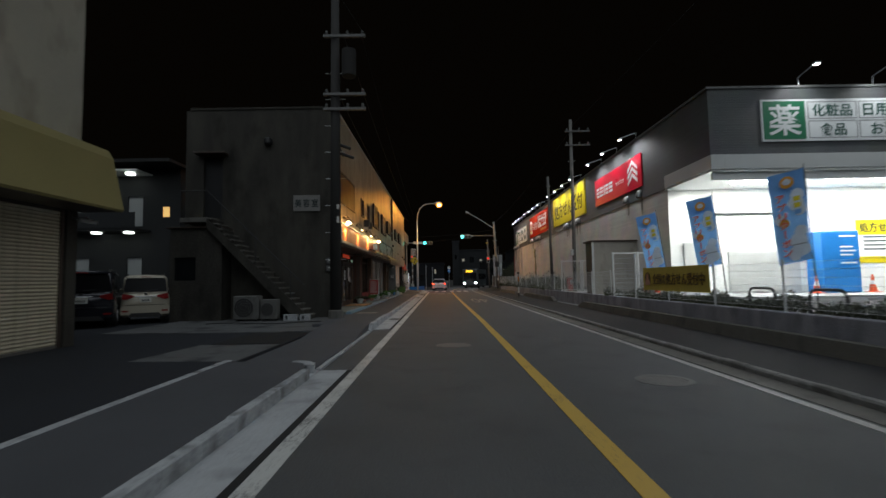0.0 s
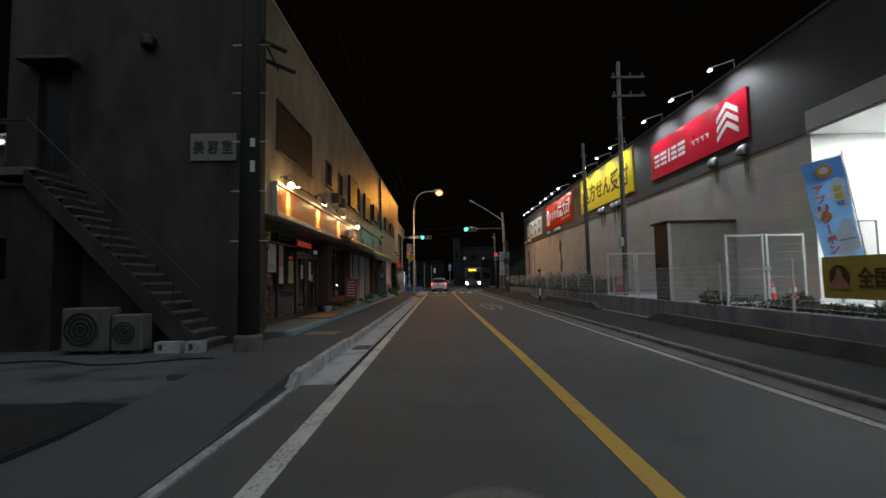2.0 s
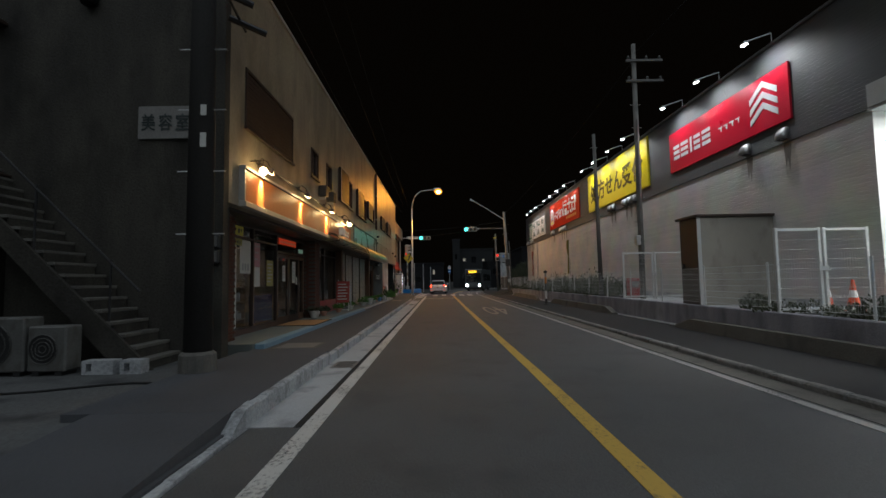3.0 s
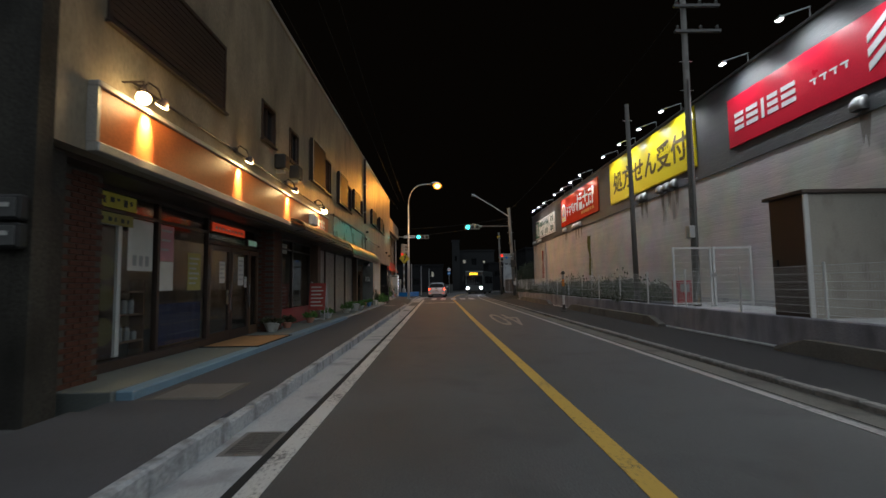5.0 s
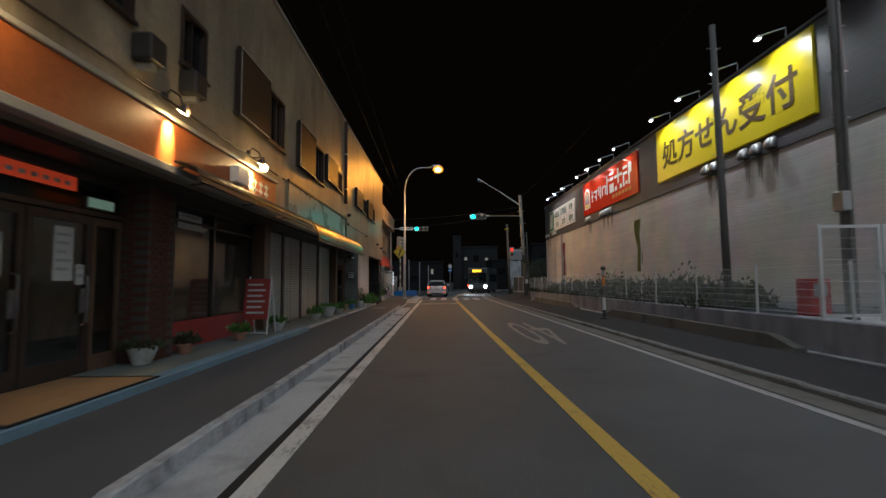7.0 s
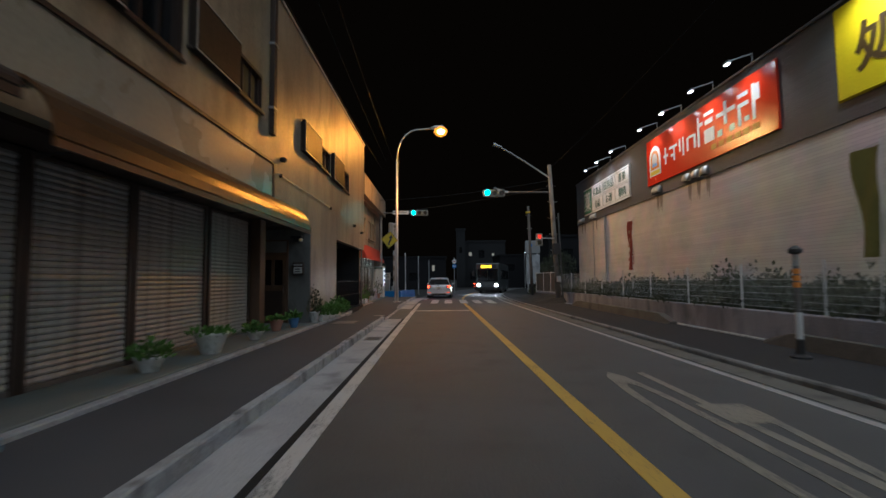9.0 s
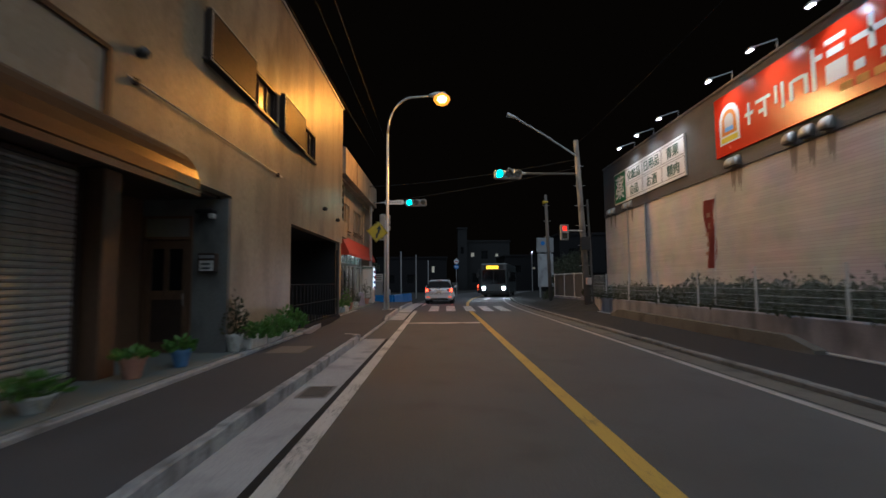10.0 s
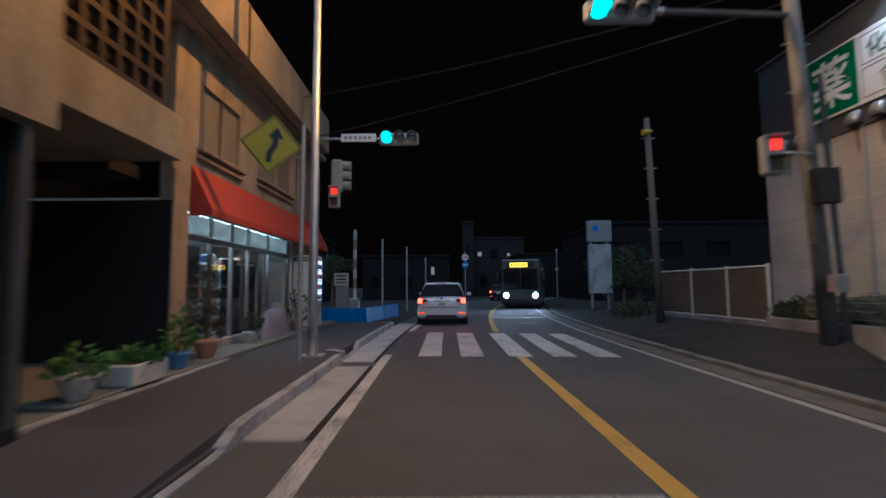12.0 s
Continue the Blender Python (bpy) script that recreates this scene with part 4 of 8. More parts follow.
for k in range(5):
    for a, b, c, d in ((-0.1, 0.1, 0.06, 0.1), (-0.1, 0.1, -0.08, -0.04), (-0.02, 0.02, -0.13, 0.14)):
        part("character_bar", flat(FM, -0.7 + 0.3 * k + a, -0.7 + 0.3 * k + b, c, d, 0.015), WHITE_SIGN, fascia)
box_sign = part("light_box", box(FX + 0.1, FX + 0.26, 25.95, 26.4, 3.1, 3.4, 0.02), WHITE_SIGN, fascia)
PIPE = (36.8, 42.05, 3.73)
conduit = thing("conduit", (-3.8, 22, 3.8), "thin metal conduit feeding the sign lamps", "conduit")
part("pipe", tube([(FX + 0.03, 18.4, 3.9), (FX + 0.03, 25.0, 3.86), (FX + 0.03, 28.6, 3.82)], 0.016, 6), BROWN_METAL, conduit)
part("row_pipe", tube([(FX + 0.02, 29.0, 3.84), (FX + 0.02, 36.4, 3.84), (FX + 0.02, 36.42, 3.0)], 0.018, 6), BROWN_METAL, conduit)
short_pipe = thing("short_pipe", (FX, 38.6, 3.73), "short pale pipe with brackets on the stucco wall", "pipe")
part("pipe", tube([(FX + 0.03, PIPE[0], PIPE[2]), (FX + 0.03, PIPE[1], PIPE[2])], 0.012, 8), TRIM, short_pipe)
for y in (PIPE[0] + 0.15, PIPE[1] - 0.3):
    part("bracket", box(FX, FX + 0.06, y - 0.03, y + 0.03, PIPE[2] - 0.05, PIPE[2] + 0.03), BROWN_METAL, short_pipe)
for y in SCONCES:
    s = thing("sign_lamp", (FX, y, 3.75), "small gooseneck lamp throwing warm light on the signboard", "wall lamp", "lamps over the signboard")
    part("arm", tube([(FX, y, 3.9), (FX + 0.1, y, 3.98), (FX + 0.22, y, 3.9), (FX + 0.27, y, 3.76)], 0.014, 8), BROWN_METAL, s)
    part("rose", lathe((FX + 0.012, y, 3.86), [(0.05, 0), (0.05, 0.08)], 10), BROWN_METAL, s)
    tip = pose(FX + 0.27, y + 0.02, 3.7, 0, 30, 0)
    shade = lathe((0, 0, 0), [(0.085, -0.03), (0.088, -0.02), (0.055, 0.05), (0.02, 0.09)], 14)
    bmesh.ops.transform(shade, matrix=tip, verts=shade.verts)
    part("shade", shade, BROWN_METAL, s)
    bulb = lathe((0, 0, 0), [(0.03, -0.045), (0.07, -0.036), (0.072, -0.028), (0.03, -0.026)], 14)
    bmesh.ops.transform(bulb, matrix=tip, verts=bulb.verts)
    part("bulb", bulb, WARM_BULB, s)
for y in GLOBES:
    bare = thing("globe_lamp", (FX, y, 3.6), "small glowing globe lamp on a short arm beside the signboard lamp", "wall lamp", "globe lamps on the wall")
    part("bulb", lathe((FX + 0.26, y, 3.56), [(0.02, 0), (0.06, 0.02), (0.08, 0.06), (0.08, 0.09), (0.06, 0.13), (0.02, 0.15)], 14), WARM_BULB, bare, smooth=True)
    part("socket", lathe((FX + 0.26, y, 3.7), [(0.025, 0), (0.03, 0.06), (0.015, 0.08)], 10), BROWN_METAL, bare)
    part("arm", tube([(FX, y, 3.84), (FX + 0.26, y, 3.84), (FX + 0.26, y, 3.77)], 0.012, 6), BROWN_METAL, bare)
for y in (23.6, 24.65):
    f = thing("wall_unit", (FX, y, 4.1), "small dark box mounted on the wall", "wall unit", "boxes on the wall")
    part("case", box(FX + 0.01, FX + 0.26, y - 0.17, y + 0.17, 4.08, 4.42, 0.02), BLACK_PLASTIC, f)
    part("bracket", box(FX, FX + 0.2, y - 0.05, y + 0.05, 4.0, 4.076), GALVANISED, f)


def hanging_awning(name, y0, y1, zt, zb, out, material, label):
    a = thing(name, (FX, (y0 + y1) / 2, zb), label, "awning")
    n = 7
    prof = [(0.0, zt)] + [(out * math.sin(k * 1.5708 / n), zb + (zt - zb) * math.cos(k * 1.5708 / n)) for k in range(1, n + 1)]
    out_pts = [(x, z) for x, z in prof] + [(x - 0.02, z - 0.02) for x, z in reversed(prof)]
    m = Matrix.Translation((FX + 0.155, y1, 0)) @ Matrix(((1, 0, 0), (0, 0, -1), (0, 1, 0))).to_4x4()
    part("sheet", prism(out_pts, m, y1 - y0), material, a)
    for y in (y0 + 0.2, (y0 + y1) / 2, y1 - 0.2):
        part("wall_bracket", box(FX - 0.01, FX + 0.17, y - 0.03, y + 0.03, zt - 0.06, zt - 0.03), BROWN_METAL, a)
    part("valance", box(FX + 0.15 + out - 0.02, FX + 0.16 + out, y0, y1, zb - 0.09, zb - 0.021), material, a)
    for y in np.arange(y0 + 0.4, y1, 1.8):
        part("rib", tube([(FX + 0.155, y, zb - 0.05), (FX + 0.15 + out, y, zb - 0.03)], 0.012, 6), BLACK, a)
    return a


hanging_awning("dark_awning", 24.2, 29.9, 3.02, 2.82, 0.35, BROWN_METAL, "dark brown sheet awning over the shop window")
hanging_awning("metal_awning", 30.1, 37.35, 3.05, 2.52, 0.45, AWNING, "long curved brown metal awning over the shutters")
blank = thing("blank_signboard", (FX, 33, 3.1), "large blank glossy sign panel with a dark edge", "signboard")
part("panel", box(FX + 0.004, FX + 0.035, 29.4, 36.4, 3.12, 3.85), PANEL, blank)
part("top_edge", box(FX + 0.004, FX + 0.06, 29.35, 36.5, 3.853, 3.91), BROWN_METAL, blank)
part("end_edge", box(FX + 0.004, FX + 0.06, 36.404, 36.5, 3.1, 3.85), BROWN_METAL, blank)
pipe = thing("downpipe", (FX, 36.3, 4.4), "dark square rain pipe on the upper wall", "downpipe")
part("pipe", box(FX + 0.01, FX + 0.12, 36.22, 36.38, 4.45, 7.75, 0.01), BROWN_METAL, pipe)
for z in (5.0, 6.4):
    part("clip", box(FX, FX + 0.13, 36.19, 36.41, z, z + 0.04), GALVANISED, pipe)
for y, z in ((37.0, 4.1), (45.8, 3.61), (47.6, 3.5)):
    v = thing("wall_lamp", (FX, y, z - 0.1), "small round unlit lamp on the stucco wall", "wall lamp", "unlit lamps on the wall")
    part("lamp", tube([(FX, y, z), (FX + 0.08, y, z), (FX + 0.13, y, z - 0.02)], (0.05, 0.07, 0.04), 12), BLACK_PLASTIC, v)
brk = thing("sign_bracket", (-3.7, 16.6, 6.1), "two dark oblong fittings on a bracket by the pole", "bracket")
for y in (16.35, 16.95):
    part("fitting", tube([(-3.75, y, 6.25 - (y - 16.35) * 0.3), (-3.2, y + 0.3, 6.1 - (y - 16.35) * 0.3)], 0.06, 8), BLACK, brk)
part("arm", tube([(-3.5, 15.6, 6.3), (-3.6, 17.3, 6.0)], 0.025, 6), BLACK, brk)

# shop front: brick piers, framed glass, doors
brick_mesh = mesh_of("brick", box(-0.1, 0.1, -0.045, 0.045, -0.028, 0.028, 0.004), BRICK)
brick_side = mesh_of("brick", box(-0.045, 0.045, -0.1, 0.1, -0.028, 0.028, 0.004), BRICK)


def brick_pier(y0, y1, x0, x1, label):
    p = thing("brick_pier", ((x0 + x1) / 2, y0, 0.24), label, "pier", "brick piers of the shop front")
    part("core", box(x0, x1 - 0.012, y0 + 0.012, y1 - 0.012, 0.24, 2.8), MORTAR, p)
    for r in range(38):
        z = 0.28 + r * 0.066
        shift = 0.105 * (r % 2)
        y = y0 + 0.1 + shift
        while y < y1 - 0.09:
            piece("brick", brick_side, p, (x1 - 0.045, y, z))
            y += 0.21
        x = x1 - 0.2 - shift
        while x > x0 + 0.1:
            piece("brick", brick_mesh, p, (x, y0 + 0.045, z))
            x -= 0.21
    return p


def glazing(lines, base, label, group="shop windows"):
    """Glass bays between upright bars at the given places along the front."""
    y0, y1 = lines[0], lines[-1]
    g = thing("shop_window", (GX, (y0 + y1) / 2, 0.24), label, "shop window", group)
    part("sill", box(GX - 0.06, GX + 0.08, y0, y1, 0.24, base, 0.01), BROWN_METAL, g)
    part("head", box(GX - 0.05, GX + 0.05, y0, y1, 2.72, 2.785), BROWN_METAL, g)
    part("transom", box(GX - 0.04, GX + 0.04, y0, y1, 2.43, 2.47), BROWN_METAL, g)
    for y in lines:
        part("mullion", box(GX - 0.04, GX + 0.045, max(y0, y - 0.035), min(y1, y + 0.035), base, 2.72), BROWN_METAL, g)
    for a, b in zip(lines, lines[1:]):
        part("pane", box(GX - 0.005, GX + 0.003, a + 0.035, b - 0.035, base, 2.43), GLASS, g)
        part("upper_pane", box(GX - 0.005, GX + 0.003, a + 0.035, b - 0.035, 2.47, 2.72), GLASS, g)
    return g


def glass_door(y0, y1, label):
    d = thing("glass_door", (GX, (y0 + y1) / 2, 0.24), label, "door", "shop doors")
    part("frame", holed(y0, y1, 0.25, 2.22, [(y0 + 0.08, y1 - 0.08, 0.45, 2.12)], lambda a, b, c, e: box(GX - 0.03, GX + 0.03, a, b, c, e)), BROWN_METAL, d)
    part("pane", box(GX - 0.004, GX + 0.004, y0 + 0.08, y1 - 0.08, 0.45, 2.12), GLASS, d)
    part("handle", tube([(GX + 0.03, y1 - 0.12, 0.85), (GX + 0.09, y1 - 0.12, 0.88), (GX + 0.09, y1 - 0.12, 1.45), (GX + 0.03, y1 - 0.12, 1.48)], 0.014, 8), CHROME, d)
    part("push_plate", box(GX + 0.031, GX + 0.036, y1 - 0.2, y1 - 0.09, 1.0, 1.3), CHROME, d)
    return d


brick_pier(18.0, 18.62, -4.75, -4.3, "red brick pier at the near end of the shop front")
brick_pier(24.55, 25.25, -4.75, -4.25, "red brick pier between shop door and window")
glazing((18.65, 20.33, 21.97), 0.38, "framed shop window with posters behind the glass")
door_head = thing("door_transom", (GX, 23.3, 2.24), "dark framed glass transom over the shop doors", "transom")
part("head", box(GX - 0.05, GX + 0.05, 22.0, 24.53, 2.68, 2.785), BROWN_METAL, door_head)
part("rail", box(GX - 0.04, GX + 0.04, 22.0, 24.53, 2.24, 2.3), BROWN_METAL, door_head)
part("pane", box(GX - 0.004, GX + 0.004, 22.0, 24.53, 2.3, 2.68), GLASS, door_head)
glass_door(22.02, 22.98, "wood-framed glass door with a long chrome handle")
glass_door(23.0, 23.97, "wood-framed glass door with notices on it")
side_pane = thing("side_light", (GX, 24.25, 0.24), "narrow fixed glass panel beside the door", "side light")
part("frame", holed(23.99, 24.53, 0.25, 2.22, [(24.05, 24.48, 0.45, 2.12)], lambda a, b, c, e: box(GX - 0.03, GX + 0.03, a, b, c, e)), WOOD, side_pane)
part("pane", box(GX - 0.004, GX + 0.004, 24.05, 24.48, 0.45, 2.12), GLASS, side_pane)
glazing((25.28, 27.24, 29.2), 0.55, "dark shop window over a red base panel")
red_base = thing("red_base_panel", (-4.5, 27.2, 0.25), "dull red panel below the shop window", "panel")
part("panel", box(GX + 0.085, GX + 0.13, 25.35, 29.1, 0.25, 0.72, 0.01), surface("dull_red_panel", (0.26, 0.03, 0.03), 0.5, grain=40, patch=2, vary=0.3), red_base)
timber = thing("timber_post", (-4.5, 29.45, 0.25), "dark wooden post between window and shutter", "post")
part("post", box(-4.75, -4.35, 29.25, 29.62, 0.22, 2.79, 0.012), WOOD, timber)


PAPER_INK = surface("faded_print", (0.3, 0.31, 0.3), 0.7, grain=40, vary=0.3)


def poster(y0, y1, z0, z1, material, label, bars=4, x=GX + 0.008):
    p = thing("poster", (x, (y0 + y1) / 2, z0), label, "poster", "papers on the shop glass")
    part("sheet", box(x - 0.002, x, y0, y1, z0, z1), material, p)
    m = at_plane(FACE_EAST, x + 0.0005, (y0 + y1) / 2, (z0 + z1) / 2)
    h, w = (z1 - z0), (y1 - y0)
    for k in range(bars):
        part("text_bar", flat(m, -w * 0.38, w * (0.38 - 0.12 * (k % 3)), h * (0.35 - 0.8 * k / bars) - 0.018, h * (0.35 - 0.8 * k / bars) + 0.018, 0.001), PAPER_INK, p)
    return p


poster(19.62, 20.22, 1.63, 2.4, PAPER, "pale poster with three small pictures on the shop window", 0)
for k in range(3):
    m = at_plane(FACE_EAST, GX + 0.0085, 19.78 + 0.15 * k, 1.78)
    pic = thing("picture_print", (GX + 0.0085, 19.78 + 0.15 * k, 1.7), "small dark print on the pale poster", "print", "prints on the poster")
    part("print", flat(m, -0.045, 0.045, -0.08, 0.08, 0.001), GREY_SIGN, pic)
poster(20.39, 20.81, 1.32, 1.8, PAPER, "pale lower sheet on the shop window", 0)
poster(20.39, 20.81, 1.81, 2.4, PINK_PAPER, "faded pink poster on the shop window", 3)
poster(21.27, 21.73, 1.32, 2.0, YELLOW_PAPER, "faded yellow notice on the shop window", 6)
frame_thing = thing("white_panel_frame", (GX - 0.06, 19.3, 0.4), "white frame of a panel behind the shop glass", "panel frame")
part("frame", holed(18.98, 19.58, 0.4, 2.32, [(18.98, 19.5, 0.4, 2.26)], lambda a, b, c, d: box(GX - 0.09, GX - 0.05, a, b, c, d)), WHITE_WALL, frame_thing)
part("panel", box(GX - 0.12, GX - 0.1, 18.98, 19.56, 0.4, 2.3), BROWN_METAL, frame_thing)
ysign = thing("yellow_window_sign", (GX + 0.01, 19.4, 2.28), "yellow sign strip with dark unreadable characters in the window", "sign")
part("strip", box(GX + 0.004, GX + 0.012, 19.02, 19.78, 2.49, 2.7), WINDOW_SIGN, ysign)
part("lower_strip", box(GX + 0.004, GX + 0.012, 19.02, 19.72, 2.26, 2.42), YELLOW_PAPER, ysign)
for k in range(5):
    part("text_bar", box(GX + 0.0125, GX + 0.015, 19.08 + 0.14 * k, 19.13 + 0.14 * k + 0.03 * (k % 2), 2.54 + 0.03 * (k % 3), 2.64), INK, ysign)
    part("lower_text_bar", box(GX + 0.0125, GX + 0.015, 19.06 + 0.13 * k, 19.1 + 0.13 * k + 0.03 * (k % 2), 2.3, 2.36), INK, ysign)
poster(22.5, 22.75, 1.45, 1.9, PAPER, "small white notice on the shop door", 4)
poster(23.4, 23.7, 1.4, 2.05, PAPER, "long white notice on the shop door", 5)
poster(23.75, 23.9, 1.35, 1.6, PAPER, "small paper slip on the shop door", 2)
door_strip = thing("red_sign_strip", (GX + 0.02, 22.95, 2.5), "narrow lit red sign strip with pale unreadable characters over the door", "sign")
part("strip", box(GX + 0.008, GX + 0.03, 22.15, 23.68, 2.5, 2.67), glow("dim_red_sign", (0.9, 0.09, 0.03), 0.13), door_strip)
for k in range(9):
    part("text_bar", box(GX + 0.0305, GX + 0.033, 22.25 + 0.155 * k, 22.33 + 0.155 * k, 2.55, 2.6), PAPER, door_strip)
exit_sign = thing("door_sign", (GX + 0.05, 24.1, 2.32), "small pale green sign over the shop door", "sign")
part("panel", box(GX + 0.05, GX + 0.07, 23.85, 24.3, 2.34, 2.46), glow("dim_green_sign", (0.5, 0.8, 0.62), 0.07), exit_sign)
part("case", box(GX + 0.0045, GX + 0.049, 23.83, 24.32, 2.32, 2.48), BROWN_METAL, exit_sign)
poster(26.0, 26.8, 2.32, 2.6, PAPER, "pale notice in the upper pane of the window", 2)
cloth = thing("window_cloth", (GX - 0.1, 21, 0.38), "navy cloth hung behind the lower shop glass", "cloth")
cl = bmesh.new()
vs = [[cl.verts.new((GX - 0.1 + 0.02 * math.sin(k * 1.9), 20.4 + k * 0.057, z)) for z in (0.4, 1.1)] for k in range(28)]
for a, b in zip(vs, vs[1:]):
    cl.faces.new((a[0], b[0], b[1], a[1]))
part("cloth", cl, NAVY_CLOTH, cloth, smooth=True)
sheet = thing("window_shelf", (-5.2, 19.6, 0.24), "low dark shelf with small goods behind the glass", "shelf")
for z in (0.55, 0.95, 1.3):
    part("board", box(-5.0, -4.78, 19.62, 20.25, z, z + 0.03), WOOD, sheet)
for y in (19.62, 20.28):
    part("side", box(-5.0, -4.78, y - 0.03, y, 0.24, 1.5), WOOD, sheet)
random.seed(5)
for k in range(7):
    y, z = 19.68 + 0.08 * k, (0.58, 0.98)[k % 2]
    goods = thing("jar", (-4.87, y, z), "small pale jar on the window shelf", "jar", "goods on the shelf")
    h = 0.12 + 0.1 * random.random()
    part("body", lathe((-4.87, y, z), [(0.04, 0), (0.045, h * 0.8), (0.03, h)], 10), GREY_SIGN, goods)
    part("lid", lathe((-4.87, y, z + h), [(0.033, 0), (0.033, 0.02)], 10), BROWN_METAL, goods)
for x, z, r in ((-4.75, 1.66, 0.18), (-4.75, 1.24, 0.18), (-4.75, 0.78, 0.19)):
    disc = thing("round_plaque", (GX - 0.03, 19.23, z - r), "round yellow plaque behind the glass", "plaque", "yellow plaques in the window")
    part("disc", prism(ring_outline(r), at_plane(FACE_EAST, GX - 0.045, 19.23, z), 0.015), PLAQUE, disc)
mat_ob = thing("door_mat", (-4.15, 23.2, 0.25), "brown coir door mat with a dark edge", "door mat")
part("mat", box(-4.55, -3.5, 21.65, 23.55, 0.25, 0.262), MAT, mat_ob)
part("edge", holed(21.6, 23.6, -4.58, -3.47, [(21.65, 23.55, -4.55, -3.5)], lambda a, b, c, d: box(c, d, a, b, 0.25, 0.266)), RUBBER, mat_ob)

# roller shutters
slat_meshes = {}


def shutter(y0, y1, z0, z1, x, material, label, group, face=1):
    s = thing("roller_shutter", (x, (y0 + y1) / 2, z0), label, "roller shutter", group)
    key = (round(y1 - y0, 2), material.name)
    if key not in slat_meshes:
        h = (y1 - y0) / 2
        out = [(-0.012, 0.0), (0.006, 0.004), (0.016, 0.03), (0.006, 0.066), (-0.012, 0.07)]
        m = Matrix.Translation((0, h, 0)) @ Matrix(((1, 0, 0), (0, 0, -1), (0, 1, 0))).to_4x4()
        slat_meshes[key] = mesh_of("slat", prism(out, m, 2 * h), material)
    z = z0 + 0.06
    while z + 0.075 < z1:
        piece("slat", slat_meshes[key], s, (x, (y0 + y1) / 2, z))
        z += 0.074
    part("bottom_bar", box(x - 0.02, x + 0.03, y0, y1, z0, z0 + 0.058, 0.006), ALUMINIUM, s)
    for y in (y0, y1):
        part("guide", box(x - 0.03, x + 0.045, y - 0.04, y + 0.04, z0, z1, 0.006), BROWN_METAL, s)
    part("housing", box(x - 0.1, x + 0.04, y0 + 0.045, y1 - 0.045, z - 0.004, z1, 0.01), BROWN_METAL, s)
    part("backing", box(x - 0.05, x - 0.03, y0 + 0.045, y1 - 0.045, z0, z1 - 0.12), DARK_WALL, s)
    return s


for a, b in ((29.7, 31.35), (31.45, 33.1), (33.2, 35.2), (35.36, 37.2)):
    shutter(a, b, 0.22, 2.78, GX, SHUTTER, "closed grey roller shutter of a shop", "shutters of the shop row")
entry = thing("side_entrance", (-4.88, 39.5, 0.22), "dark wooden door with small panes at the end of the alcove", "entrance")
part("frame", holed(-5.3, -4.46, 0.22, 2.5, [(-5.25, -4.51, 0.22, 2.1), (-5.25, -4.51, 2.15, 2.46)], lambda a, b, c, d: box(a, b, 39.46, 39.52, c, d)), WOOD, entry)
door = part("door", holed(-5.24, -4.52, 0.23, 2.09, [(-5.14, -4.93, 1.25, 1.95), (-4.85, -4.62, 1.25, 1.95), (-5.14, -4.62, 0.4, 1.1)], lambda a, b, c, d: box(a, b, 39.48, 39.52, c, d)), WOOD, entry)
part("lower_panel", box(-5.14, -4.62, 39.495, 39.51, 0.4, 1.1), BROWN_METAL, door)
for a, b in ((-5.14, -4.93), (-4.85, -4.62)):
    part("pane", box(a, b, 39.5, 39.505, 1.25, 1.95), DARK_GLASS, door)
part("handle", tube([(-4.58, 39.47, 1.0), (-4.58, 39.43, 1.02), (-4.58, 39.43, 1.2), (-4.58, 39.47, 1.22)], 0.012, 8), CHROME, door)
part("transom_pane", box(-5.25, -4.51, 39.5, 39.505, 2.15, 2.46), DULL_SIGN, entry, "pale frosted transom pane")
alcove_post = thing("timber_post", (-4.57, 37.44, 0.22), "dark wooden post at the entrance alcove", "post")
part("post", box(-4.75, -4.4, 37.28, 37.6, 0.22, 2.79, 0.01), WOOD, alcove_post)
post_box = thing("letter_box", (-4.16, 39.42, 1.5), "small metal letter box on the grey alcove wall", "letter box")
part("box", box(-4.31, -4.02, 39.36, 39.478, 1.55, 1.87, 0.015), BROWN_METAL, post_box)
part("label_plate", box(-4.28, -4.05, 39.354, 39.359, 1.57, 1.74), PAPER, post_box)
part("flap", box(-4.29, -4.04, 39.35, 39.359, 1.78, 1.83), GALVANISED, post_box)
for k in range(2):
    part("text_bar", box(-4.25, -4.1, 39.351, 39.3535, 1.6 + 0.07 * k, 1.63 + 0.07 * k), INK, post_box)
wall_lamp = thing("wall_lantern", (-4.18, 39.42, 2.52), "unlit dark wall lantern with a pale glass", "wall lamp")
part("hood", box(-4.36, -4.06, 39.3, 39.478, 2.53, 2.6, 0.02), BLACK, wall_lamp)
part("glass", box(-4.14, -4.05, 39.32, 39.42, 2.44, 2.525, 0.015), PAPER, wall_lamp)
part("bracket", box(-4.3, -4.15, 39.36, 39.478, 2.44, 2.525), BLACK, wall_lamp)
fold = thing("folding_gate", (FX - 0.1, 45.8, 0.24), "dark folding metal gate across the garage", "gate")
for k in range(32):
    y = 43.0 + k * 0.165
    part("bar", tube([(FX - 0.1 + 0.03 * (k % 2), y, 0.26), (FX - 0.1 + 0.03 * (k % 2), y, 1.35)], 0.014, 6), BLACK, fold)
for z in (0.3, 0.8, 1.32):
    part("rail", box(FX - 0.11, FX - 0.07, 42.95, 48.3, z - 0.006, z + 0.006), BLACK, fold)

